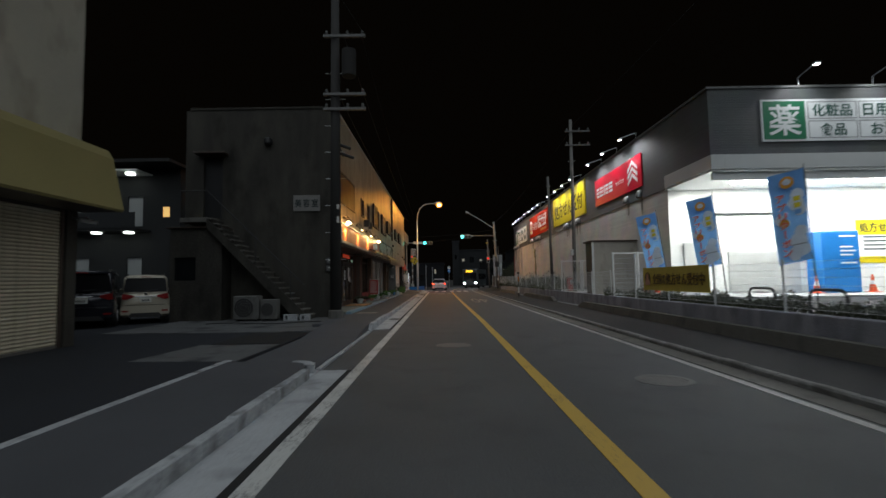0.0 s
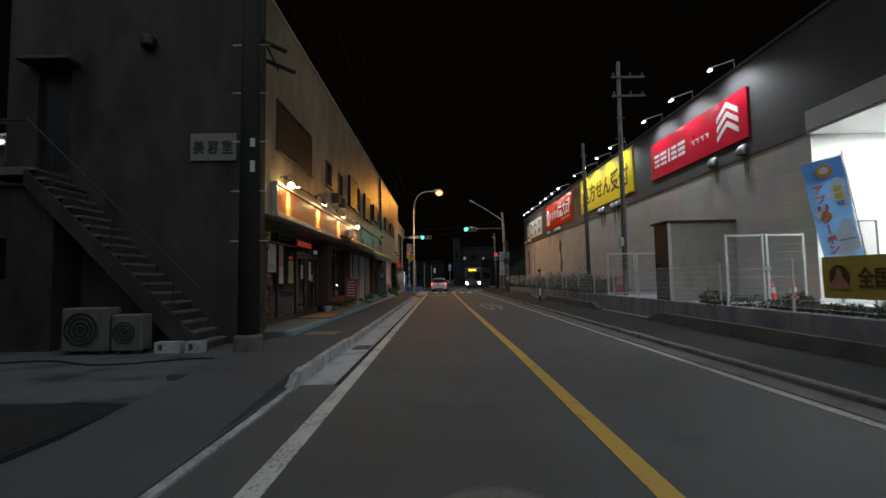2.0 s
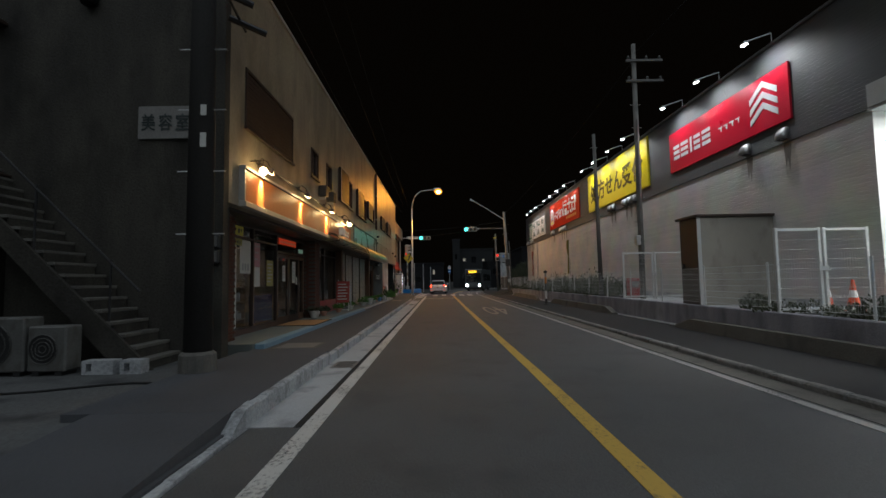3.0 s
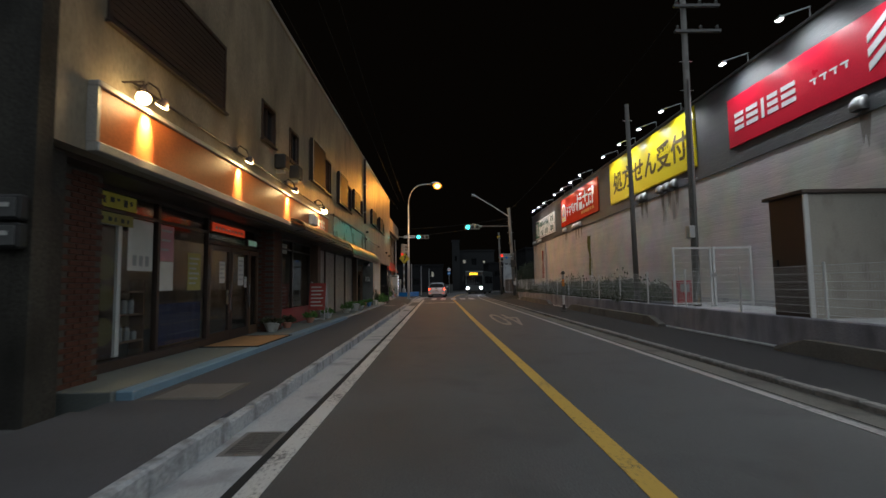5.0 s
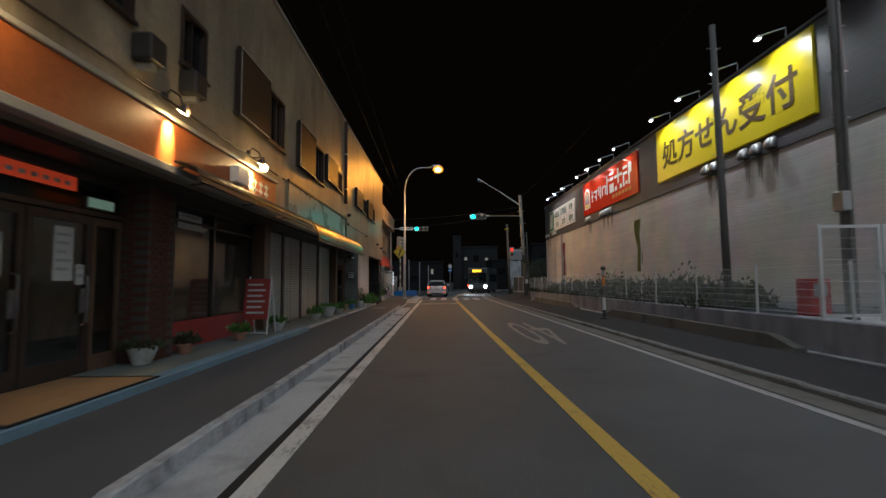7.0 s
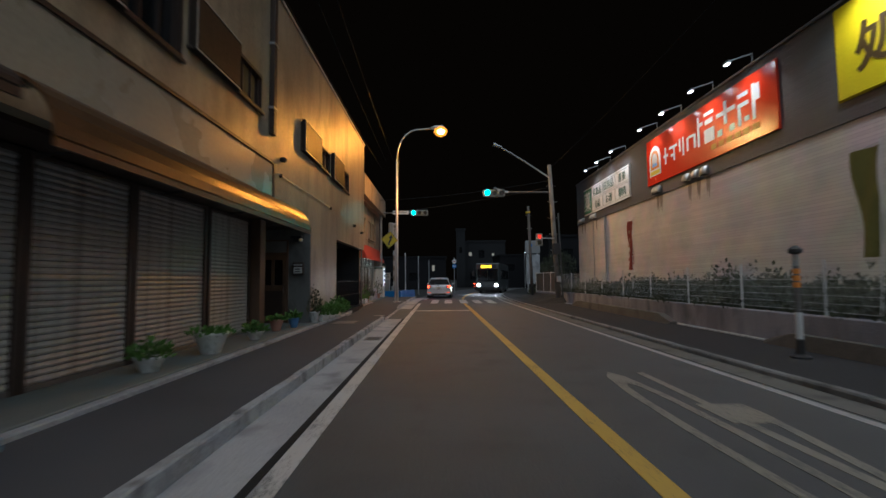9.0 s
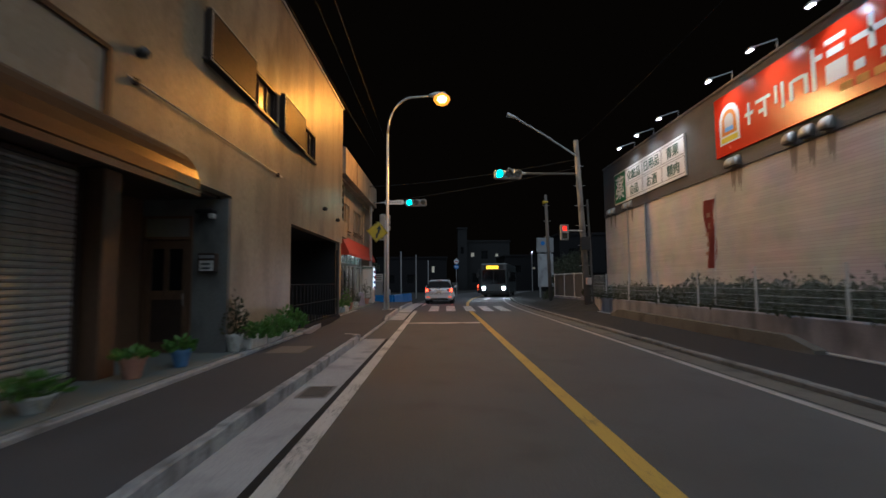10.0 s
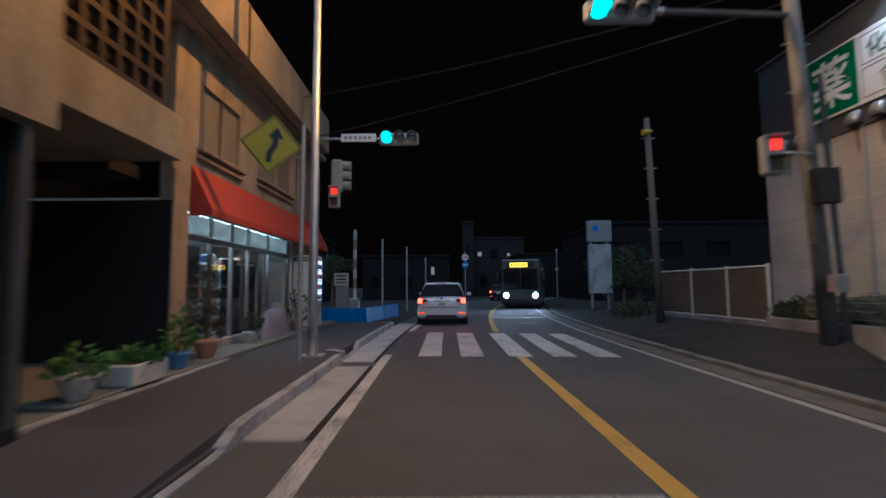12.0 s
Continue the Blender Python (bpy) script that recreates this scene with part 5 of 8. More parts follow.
# ---- the store ----
SX = 8.97
store = thing("drugstore", (20, 36, 0.6), "single-storey store, charcoal siding over a cream lower wall", "store")
part("side_wall_low", box(SX, SX + 0.25, 18.5, 57.8, 0.0, 4.82), CREAM_SIDING, store, "cream wall of narrow horizontal siding")
part("side_wall_high", box(SX - 0.04, SX + 0.25, 15.4, 57.8, 4.825, 7.55), DARK_SIDING, store, "charcoal siding band")
part("front_wall_high", box(SX + 0.25, 45, 15.4, 15.65, 5.3, 7.55), DARK_SIDING, store)
# roof trims take the dark steel so the edge reads as unlit
part("roof_trim_side", box(SX - 0.09, SX + 0.3, 15.35, 57.85, 7.555, 7.64, 0.01), DARK_STEEL, store)
part("roof_trim_front", box(SX + 0.305, 45, 15.35, 15.7, 7.555, 7.64, 0.01), DARK_STEEL, store)
part("roof", box(SX + 0.3, 45, 15.7, 57.6, 7.3, 7.4), DARK_WALL, store)
part("far_wall", box(SX + 0.25, 45, 57.55, 57.8, 0.0, 7.55), CREAM_SIDING, store)
part("wall_footing", box(SX - 0.05, SX - 0.003, 18.5, 57.8, 0.55, 0.78), CONCRETE, store)
part("canopy_fascia_front", box(SX + 0.3, 45, 15.2, 15.395, 4.82, 5.3), PALE_FASCIA, store, "pale canopy fascia")
part("canopy_fascia_side", box(SX - 0.14, SX - 0.045, 15.2, 18.45, 4.82, 5.3), PALE_FASCIA, store)
part("canopy_corner", box(SX - 0.042, SX + 0.295, 15.2, 15.395, 4.82, 5.3), PALE_FASCIA, store)
part("canopy_soffit", box(SX - 0.1, 45, 15.25, 18.5, 4.76, 4.815), WHITE_WALL, store)
part("porch_wall", box(SX, 45, 18.5, 18.7, 0.6, 4.755), WHITE_WALL, store, "bright white porch wall")
part("porch_floor", box(SX, 45, 15.4, 18.5, 0.6, 0.64), CONCRETE, store)
part("porch_beam", box(SX + 0.0, 45, 15.4, 15.5, 4.5, 4.755), WHITE_WALL, store)
for x in (10.5, 14.0, 17.5):
    part("ceiling_tube", box(x, x + 2.4, 16.9, 17.0, 4.68, 4.755, 0.01), TUBE, store)
part("porch_rail", box(10.75, 13.1, 18.42, 18.5, 3.74, 3.8), BLACK, store)
dr = part("service_door", box(9.5, 10.35, 18.44, 18.495, 0.64, 2.6, 0.01), WHITE_STEEL, store, "plain white service door")
part("door_frame", holed(9.46, 10.39, 0.64, 2.64, [(9.49, 10.36, 0.64, 2.61)], lambda a, b, c, d: box(a, b, 18.425, 18.499, c, d)), GALVANISED, dr)
part("door_handle", tube([(9.6, 18.4, 1.5), (9.75, 18.4, 1.5)], 0.015, 6), BLACK, dr)
shut2 = part("porch_louvre", box(11.2, 14.0, 18.46, 18.497, 0.7, 2.3), WHITE_STEEL, store)
for k in range(18):
    part("slat", box(11.22, 13.98, 18.43, 18.458, 0.74 + k * 0.085, 0.8 + k * 0.085), WHITE_STEEL, shut2)


def wall_sign(y0, y1, z0, z1, material, label):
    """A flat sign on the store's side wall; returns it with its plane, x from 0 at the reader's left."""
    s = thing("wall_sign", (SX - 0.05, (y0 + y1) / 2, z0), label, "sign", "signs on the store wall")
    m = at_plane(FACE_WEST, SX - 0.045, y1, z0)
    part("board", flat(m, 0, y1 - y0, 0, z1 - z0, 0.06), material, s)
    return s, m @ Matrix.Translation((0, 0, 0.061)), y1 - y0, z1 - z0


# crimson sign with plain white shapes and three chevrons
s, m, w, h = wall_sign(20.6, 26.85, 5.36, 6.85, RED_SIGN, "crimson sign with plain white shapes and three chevrons")
for x, wd in ((0.33, 0.4), (0.86, 0.48), (1.74, 0.38), (2.26, 0.48)):
    for z in (0.44, 0.64, 0.84):
        part("white_bar", flat(m, x, x + wd, z, z + 0.12, 0.015), WHITE_SIGN, s)
part("white_shape", flat(m, 1.5, 1.6, 0.44, 0.98, 0.015), WHITE_SIGN, s)
x = 3.2
for wd in (0.2, 0.2, 0.2, 0.2):
    part("small_shape", flat(m, x, x + wd, 0.7, 0.74, 0.012), WHITE_SIGN, s)
    part("small_shape", flat(m, x + 0.12, x + 0.17, 0.58, 0.695, 0.012), WHITE_SIGN, s)
    x += wd + 0.09
for k in range(3):
    z = 0.25 + 0.3 * k
    part("chevron", prism([(4.75, z), (5.3, z + 0.36), (5.85, z), (5.85, z + 0.17), (5.3, z + 0.53), (4.75, z + 0.17)], m, 0.015), WHITE_SIGN, s)
# yellow sign
s, m, w, h = wall_sign(28.8, 36.95, 5.33, 7.45, YELLOW_SIGN, "yellow sign with large brown characters")
lettering("処方せん受付", m @ Matrix.Translation((w / 2, h * 0.46, 0)), w * 0.88, h * 0.52, BROWN_INK, s, bold=0.02)
part("frame", holed(-0.03, w + 0.03, -0.03, h + 0.03, [(0, w, 0, h)], lambda a, b, c, d: flat(m, a, b, c, d, 0.02, -0.06)), YELLOW_SIGN, s)
# vermilion sign with plain white shapes and an arched emblem
s, m, w, h = wall_sign(38.85, 46.9, 5.33, 7.28, ORANGE_SIGN, "vermilion sign with plain white shapes and a cream emblem")
arch = [(0.28, 0.35)] + [(0.78 + 0.5 * math.cos(a), 1.1 + 0.5 * math.sin(a)) for a in np.linspace(3.1416, 0, 14)] + [(1.28, 0.35)]
part("emblem", prism(arch, m, 0.014), WHITE_SIGN, s)
inner = [(0.4, 0.62)] + [(0.78 + 0.36 * math.cos(a), 1.05 + 0.36 * math.sin(a)) for a in np.linspace(3.1416, 0, 12)] + [(1.16, 0.62)]
part("emblem_inset", prism(inner, m @ Matrix.Translation((0, 0, 0.0145)), 0.004), FLAG_ORANGE, s)
part("emblem_oval", prism([(0.78 + 0.24 * px, 1.02 + 0.27 * py) for px, py in ring_outline(1.0, 18)], m @ Matrix.Translation((0, 0, 0.019)), 0.003), PALE_FASCIA, s)
part("emblem_band", flat(m, 0.56, 1.0, 0.72, 0.86, 0.003, 0.0225), FLAG_BLUE, s)
part("emblem_foot", flat(m, 0.36, 1.2, 0.4, 0.56, 0.003, 0.0145), YELLOW_SIGN, s)
# plain bar clusters stand for the characters: x0, x1, z0, z1 of each bar in parts of its cell
CLUSTERS = (((0.0, 1.0, 0.42, 0.58), (0.35, 0.6, 0.0, 1.0)), ((0.0, 1.0, 0.7, 0.84), (0.55, 0.72, 0.0, 0.68), (0.2, 0.54, 0.25, 0.4)),
            ((0.1, 0.3, 0.3, 1.0), (0.65, 0.85, 0.0, 1.0)), ((0.0, 0.2, 0.1, 0.9), (0.8, 1.0, 0.1, 0.9), (0.2, 0.8, 0.8, 0.95)),
            ((0.0, 0.12, 0.0, 1.0), (0.13, 0.34, 0.66, 0.78), (0.42, 1.0, 0.88, 1.0), (0.48, 0.94, 0.6, 0.76), (0.42, 1.0, 0.0, 0.44)),
            ((0.0, 1.0, 0.6, 0.73), (0.43, 0.57, 0.3, 1.0), (0.05, 0.3, 0.0, 0.2), (0.7, 0.95, 0.0, 0.2)),
            ((0.0, 0.5, 0.8, 0.92), (0.0, 0.5, 0.52, 0.64), (0.0, 0.14, 0.0, 0.5), (0.3, 0.5, 0.06, 0.2), (0.66, 0.8, 0.0, 1.0), (0.81, 1.0, 0.5, 0.95)))
x = 1.55
for cell, (wd, hg) in zip(CLUSTERS, ((0.36, 0.66), (0.6, 0.7), (0.46, 0.7), (0.62, 0.62), (1.0, 1.05), (1.0, 1.05), (1.0, 1.05))):
    for a, b, c, d in cell:
        part("white_bar", flat(m, x + wd * a, x + wd * b, 0.6 + hg * c, 0.6 + hg * d, 0.013), WHITE_SIGN, s)
    x += wd + 0.13
for k in range(6):
    part("small_bar", flat(m, 4.9 + 0.42 * k, 5.2 + 0.42 * k, 0.28, 0.46, 0.012), FLAG_ORANGE, s)


def goods_sign(s, m, w, h, green):
    part("green_panel", flat(m, 0.06, green, 0.06, h - 0.06, 0.012), GREEN_SIGN, s)
    lettering("薬", m @ Matrix.Translation((green / 2 + 0.03, h / 2, 0.012)), green * 0.74, h * 0.74, WHITE_SIGN, s, bold=0.012)
    cols = (("化粧品", "食品"), ("日用品", "お酒"), ("青果", "精肉"))
    cw = (w - green - 0.06) / 3
    for k, words in enumerate(cols):
        for r, word in enumerate(words):
            cx, cz = green + 0.06 + cw * (k + 0.5), h * (0.73 - 0.46 * r)
            lettering(word, m @ Matrix.Translation((cx, cz, 0)), cw * (0.26 * len(word)), h * 0.3, GREEN_INK, s, bold=0.012)
            part("cell_edge", holed(cx - cw / 2 + 0.03, cx + cw / 2 - 0.03, cz - h * 0.21, cz + h * 0.21, [(cx - cw / 2 + 0.06, cx + cw / 2 - 0.06, cz - h * 0.19, cz + h * 0.19)], lambda a, b, c, d: flat(m, a, b, c, d, 0.006)), GREY_SIGN, s)


GREEN_INK = surface("dark_green_lettering", (0.03, 0.09, 0.07), 0.5, grain=40, vary=0.2)
s, m, w, h = wall_sign(48.85, 56.0, 5.28, 6.87, WHITE_SIGN, "white goods sign with a green panel and dark characters")
goods_sign(s, m, w, h, 1.45)
s = thing("front_sign", (14, 15.3, 5.75), "white goods sign with a green panel over the entrance", "sign", "signs on the store wall")
m = at_plane(FACE_SOUTH, 10.65, 15.395, 5.75)
part("board", flat(m, 0, 6.6, 0, 1.4, 0.06), WHITE_SIGN, s)
goods_sign(s, m @ Matrix.Translation((0, 0, 0.061)), 6.6, 1.4, 1.45)


def flood(x, y, z, wall, along):
    f = thing("flood_light", (x, y, z), "slim white flood light on an arm over the sign", "flood light", "flood lights on the roof edge")
    a, b = Vector((x, y, z)), Vector(wall)
    part("arm", tube([b, b + Vector((0, 0, 0.28)), a + Vector((0, 0, 0.12))], 0.018, 6), GALVANISED, f)
    dx, dy = (0.06, 0.1) if along else (0.1, 0.06)
    part("head", box(x - dx, x + dx, y - dy, y + dy, z + 0.05, z + 0.12, 0.015), GALVANISED, f)
    part("lens", box(x - dx * 0.8, x + dx * 0.8, y - dy * 0.8, y + dy * 0.8, z + 0.038, z + 0.049), LED_LENS, f)


for y in LEDS:
    flood(8.2, y, 7.55, (8.95, y, 7.64), True)
for x in (12.0, 14.5):
    flood(x, 14.6, 7.95, (x, 15.4, 7.64), False)
STREAK = surface("rain_streak", (0.2, 0.185, 0.17), 0.7, grain=40, patch=6, vary=0.3)
for y in (20.9, 22.4, 30.35, 30.95, 31.5, 33.0, 33.45, 42.45, 43.05, 43.65, 45.9, 46.2, 54.1, 54.7, 56.3, 56.9):
    v = thing("exhaust_hood", (SX - 0.1, y, 4.85), "pale metal exhaust hood under the sign band", "exhaust hood", "exhaust hoods on the store wall")
    hood = bmesh.new()
    rings = []
    for along, q in ((-0.16, 0.72), (-0.13, 0.9), (-0.07, 1.0), (0.07, 1.0), (0.13, 0.9), (0.16, 0.72)):
        rings.append([hood.verts.new((SX - 0.05 - (0.21 - a) * q, y + along, 4.9 + b * q)) for a, b in ((0.21, 0), (0.02, 0), (0.0, 0.1), (0.03, 0.2), (0.08, 0.27), (0.15, 0.31), (0.21, 0.32))])
    for a, b in zip(rings, rings[1:]):
        for k in range(7):
            hood.faces.new((a[k], a[(k + 1) % 7], b[(k + 1) % 7], b[k]))
    hood.faces.new(rings[0]), hood.faces.new(rings[-1])
    part("hood", hood, GALVANISED, v, smooth=True)
    part("stain_streak", prism([(-0.14, 0), (0.14, 0), (0.1, -0.3), (0.03, -0.75), (-0.02, -0.4), (-0.09, -0.62), (-0.13, -0.25)], at_plane(FACE_WEST, SX + 0.004, y, 4.82), 0.006), STREAK, v, "grey rain streak on the wall")
    part("mouth", box(SX - 0.22, SX - 0.1, y - 0.13, y + 0.13, 4.885, 4.898), BLACK_PLASTIC, v)
for y in (52.6, 54.6):
    c = thing("wall_conduit", (SX, y, 0.78), "thin vertical conduit on the store wall", "conduit", "conduits on the store wall")
    part("pipe", tube([(SX - 0.05, y, 0.62), (SX - 0.05, y, 4.85)], 0.035, 8), GALVANISED, c)

SHED_PANEL = surface("beige_shed_panel", (0.3, 0.28, 0.24), 0.6, grain=40, patch=1.2, vary=0.15, stain=(0.22, 0.2, 0.17))
shed = thing("meter_shed", (7.9, 22.1, 0.6), "narrow grey enclosure with a brown door against the wall", "shed")
part("side_panel", box(6.92, 8.96, 21.6, 21.66, 0.6, 2.98), SHED_PANEL, shed)
part("far_panel", box(6.92, 8.96, 22.5, 22.56, 0.6, 2.98), SHED_PANEL, shed)
part("door", box(6.88, 6.92, 21.62, 22.54, 0.62, 2.98, 0.006), BROWN_METAL, shed, "brown metal door")
part("roof", box(6.8, 8.96, 21.52, 22.64, 2.985, 3.06, 0.01), BROWN_METAL, shed)
part("corner_post", box(6.86, 6.95, 21.56, 21.598, 0.6, 2.98), WHITE_STEEL, shed)
part("door_handle", box(6.84, 6.878, 22.35, 22.42, 1.6, 1.75), BLACK, shed)


# ---- wire fence on the retaining wall ----
def mesh_panel(p, q, z0, z1, gap=0.055, rows=7, r=0.0022):
    bm = bmesh.new()
    p, q = Vector((*p, 0)), Vector((*q, 0))
    n = max(2, round((q - p).length / gap))
    for k in range(n + 1):
        a = p.lerp(q, k / n)
        tube([(a.x, a.y, z0), (a.x, a.y, z1)], r, 3, bm)
    for k in range(rows):
        z = z0 + 0.01 + (z1 - z0 - 0.02) * k / (rows - 1)
        tube([(p.x, p.y, z), (q.x, q.y, z)], r * 1.5, 4, bm)
    return bm


fence = thing("wire_fence", (6.58, 20, 0.65), "pale welded wire fence on the retaining wall", "fence")
y = -4.8
while y < 52.4:
    part("mesh", mesh_panel((6.58, y), (6.58, y + 2.31), 0.72, 1.6), WHITE_STEEL, fence)
    part("post", tube([(6.6, y, 0.6), (6.6, y, 1.65)], 0.024, 8), WHITE_STEEL, fence)
    y += 2.335


def side_gate(y, x1, label):
    g = thing("fence_gate", (7.5, y, 0.6), label, "gate", "wire gates by the store")
    xs = (6.62, (6.62 + x1) / 2, x1)
    for x in (xs[0], xs[1] - 0.05, xs[1] + 0.05, xs[2]):
        part("post", box(x - 0.03, x + 0.03, y - 0.03, y + 0.03, 0.6, 2.32, 0.005), WHITE_STEEL, g)
    for a, b in ((xs[0], xs[1] - 0.05), (xs[1] + 0.05, xs[2])):
        part("mesh", mesh_panel((a, y), (b, y), 0.72, 2.28, rows=9), WHITE_STEEL, g)
        part("rail", box(a + 0.03, b - 0.03, y - 0.02, y + 0.02, 2.26, 2.31), WHITE_STEEL, g)
        part("low_rail", box(a + 0.03, b - 0.03, y - 0.02, y + 0.02, 0.68, 0.72), WHITE_STEEL, g)
    part("latch", box(xs[1] - 0.1, xs[1] + 0.1, y - 0.05, y - 0.032, 1.45, 1.55), GALVANISED, g)


side_gate(18.3, 8.45, "tall white wire double gate beside the store")
side_gate(26.2, 8.85, "tall white wire gate across the yard")
redbox = thing("red_cabinet", (7.5, 27.5, 0.6), "small red metal cabinet behind the fence", "cabinet")
part("body", box(7.28, 7.72, 27.32, 27.68, 0.62, 1.36, 0.012), surface("red_cabinet_paint", (0.33, 0.02, 0.025), 0.5, grain=40, vary=0.2), redbox)
part("door_plate", box(7.36, 7.64, 27.312, 27.319, 1.0, 1.26), GREY_SIGN, redbox)
part("foot", box(7.31, 7.69, 27.34, 27.66, 0.6, 0.619), BLACK_PLASTIC, redbox)
banner = thing("fence_banner", (6.52, 13.9, 0.95), "yellow banner with brown characters tied to the fence", "banner")
BM = at_plane(FACE_WEST, 6.535, 15.4, 0.94)
bn = bmesh.new()
rows = [[bn.verts.new(BM @ Vector((3.8 * k / 24, z, 0.012 * math.sin(k * 1.3 + z * 3)))) for z in (0, 0.36, 0.7)] for k in range(25)]
for a, b in zip(rows, rows[1:]):
    for k in range(2):
        bn.faces.new((a[k], b[k], b[k + 1], a[k + 1]))
part("cloth", bn, BANNER_CLOTH, banner, smooth=True)
lettering("全国の処方せん受付中", BM @ Matrix.Translation((2.15, 0.35, 0.018)), 2.9, 0.33, BROWN_INK, banner, bold=0.015)
part("emblem", prism(ring_outline(0.2), BM @ Matrix.Translation((0.35, 0.36, 0.018)), 0.006), BROWN_INK, banner)
part("emblem_figure", prism([(-0.2, -0.2), (0.2, -0.2), (0.14, -0.08), (0.06, 0.0), (0.05, 0.1), (0.0, 0.16), (-0.05, 0.1), (-0.06, 0.0), (-0.14, -0.08)], BM @ Matrix.Translation((0.35, 0.36, 0.0245)), 0.004), TERRACOTTA, banner)
for k in (0.03, 1.9, 3.77):
    part("tie", tube([BM @ Vector((k, 0.68, 0)), BM @ Vector((k, 0.72, -0.05))], 0.006, 4), RUBBER, banner)


def nobori(x, y, z0, turn, cloth, words, label, lean=0.0, foot=1.0, spots=(), droop=0.0):
    """A tall banner flag: pole, top bar and a waving cloth; foot: its width at the bottom against that at the top."""
    f = thing("banner_flag", (x, y, z0), label, "banner flag", "flags along the store", turn=turn)
    part("pole", tube([(0, 0, 0), (lean, 0, 2.95)], (0.016, 0.01), 8), DARK_POLE if words else WHITE_STEEL, f, world=False)
    part("top_bar", tube([(lean, 0, 2.88), (lean - 0.62, 0, 2.86 - droop)], 0.008, 6), WHITE_STEEL, f, world=False)
    part("base", lathe((0, 0, 0), [(0.14, 0), (0.15, 0.03), (0.05, 0.07), (0.03, 0.12)], 12), BLACK_PLASTIC, f, world=False)

    def sheet(levels, lift):
        bm = bmesh.new()
        rows = []
        for r in levels:
            q = r / 12
            rows.append([bm.verts.new((lean * (0.36 + 0.64 * q) - 0.6 * c / 5 * (foot + (1 - foot) * q) - 0.015, (0.03 + 0.05 * (1 - foot)) * math.sin(c * 1.2 + r * 0.5) - lift, 1.06 + 1.8 * q - droop * c / 5)) for c in range(6)])
        for a, b in zip(rows, rows[1:]):
            for k in range(5):
                bm.faces.new((a[k], a[k + 1], b[k + 1], b[k]))
        return bm

    part("cloth", sheet(range(13), 0.0), cloth, f, world=False, smooth=True)
    fm = Matrix.Translation((-0.31 + lean * 0.68, -0.05, 1.95 - droop / 2)) @ FACE_SOUTH @ Matrix(((1, 0.356 * lean, 0, 0), (droop / 0.6, 1, 0, 0), (0, 0, 1, 0), (0, 0, 0, 1)))
    if words:
        part("blue_band", sheet((9.4, 10.3, 11.2, 12), 0.008), FLAG_BLUE, f, "blue band under the emblem", world=False, smooth=True)
        for k, ch in enumerate(words):
            at = fm @ Matrix.Translation((-0.13 + 0.006 * k, 0.4 - 0.18 * k, 0))
            if ch == "ー":
                part("stroke", flat(at, -0.014, 0.014, -0.08, 0.08, 0.006, 0.006), PRINT_PINK, f, world=False)
                continue
            for material, bold, lift in ((WHITE_PRINT, 0.07, 0.0), (PRINT_PINK, 0.028, 0.006)):
                ob = lettering(ch, at @ Matrix.Translation((0, 0, lift)), 0.15, 0.15, material, None, bold=bold, depth=0.004)
                ob.parent = f
        part("printed_ring", prism(ring_outline(0.12), fm @ Matrix.Translation((0.0, 0.7, 0.0)), 0.004), ORANGE_PRINT, f, world=False)
        part("printed_patch", prism([(0.08, 0.0), (0.05, 0.05), (0.0, 0.08), (-0.05, 0.05), (-0.08, 0.0), (-0.03, -0.05), (0.03, -0.05)], fm @ Matrix.Translation((0.0, 0.7, 0.005)), 0.004), WHITE_PRINT, f, world=False)
        for px, pz, r in ((0.15, 0.42, 0.11), (0.12, 0.26, 0.13), (0.17, 0.12, 0.1), (0.15, -0.3, 0.1), (0.1, -0.48, 0.14), (0.17, -0.66, 0.11), (-0.16, -0.02, 0.09), (0.03, -0.72, 0.12)):
            part("printed_cloud", prism([(1.0 * u * (1 + 0.12 * math.sin(3 * k)), 1.15 * v) for k, (u, v) in enumerate(ring_outline(r, 14))], fm @ Matrix.Translation((px, pz, -0.012 + 0.0007 * (int(100 * r) % 5))), 0.003), WHITE_PRINT, f, world=False)
        part("printed_spot", prism(ring_outline(0.085, 12), fm @ Matrix.Translation((-0.1, -0.1, -0.004)), 0.004), ORANGE_PRINT, f, world=False)
        for k in range(3):
            part("text_bar", flat(fm, 0.08, 0.19, 0.3 - 0.13 * k, 0.39 - 0.13 * k, 0.004, -0.004), YELLOW_SIGN if k < 2 else FLAG_BLUE, f, world=False)
        part("text_bar", flat(fm, 0.0, 0.22, -0.56, -0.54, 0.004, -0.004), GREY_SIGN, f, world=False)
    for px, pz, wd, hg in spots:
        part("faded_print", flat(fm, px - wd, px + wd, pz - hg, pz + hg, 0.004, -0.01), FADED_PRINT, f, world=False)
    return f


for y, tilt in ((15.3, -0.36), (12.2, -0.24), (9.2, -0.1), (6.0, -0.15)):
    nobori(7.2 - 0.5 * tilt, y, 0.6, -26, FLAG_PALE, "アプリクーポン", "blue and white banner flag with red characters by the fence", lean=tilt, foot=0.9, droop=0.13)
nobori(6.76, 34.0, 0.6, -96, FLAG_OLIVE, "", "dull yellow-green banner flag tied to the fence", lean=0.2, foot=0.55)
nobori(6.76, 43.75, 0.6, -95, FLAG_RED, "", "faded red banner flag tied to the fence", lean=0.3, foot=0.6, spots=((0.0, 0.5, 0.09, 0.06), (0.06, 0.22, 0.05, 0.08), (-0.04, 0.0, 0.08, 0.05), (0.02, -0.26, 0.06, 0.06), (-0.03, -0.5, 0.07, 0.05)))


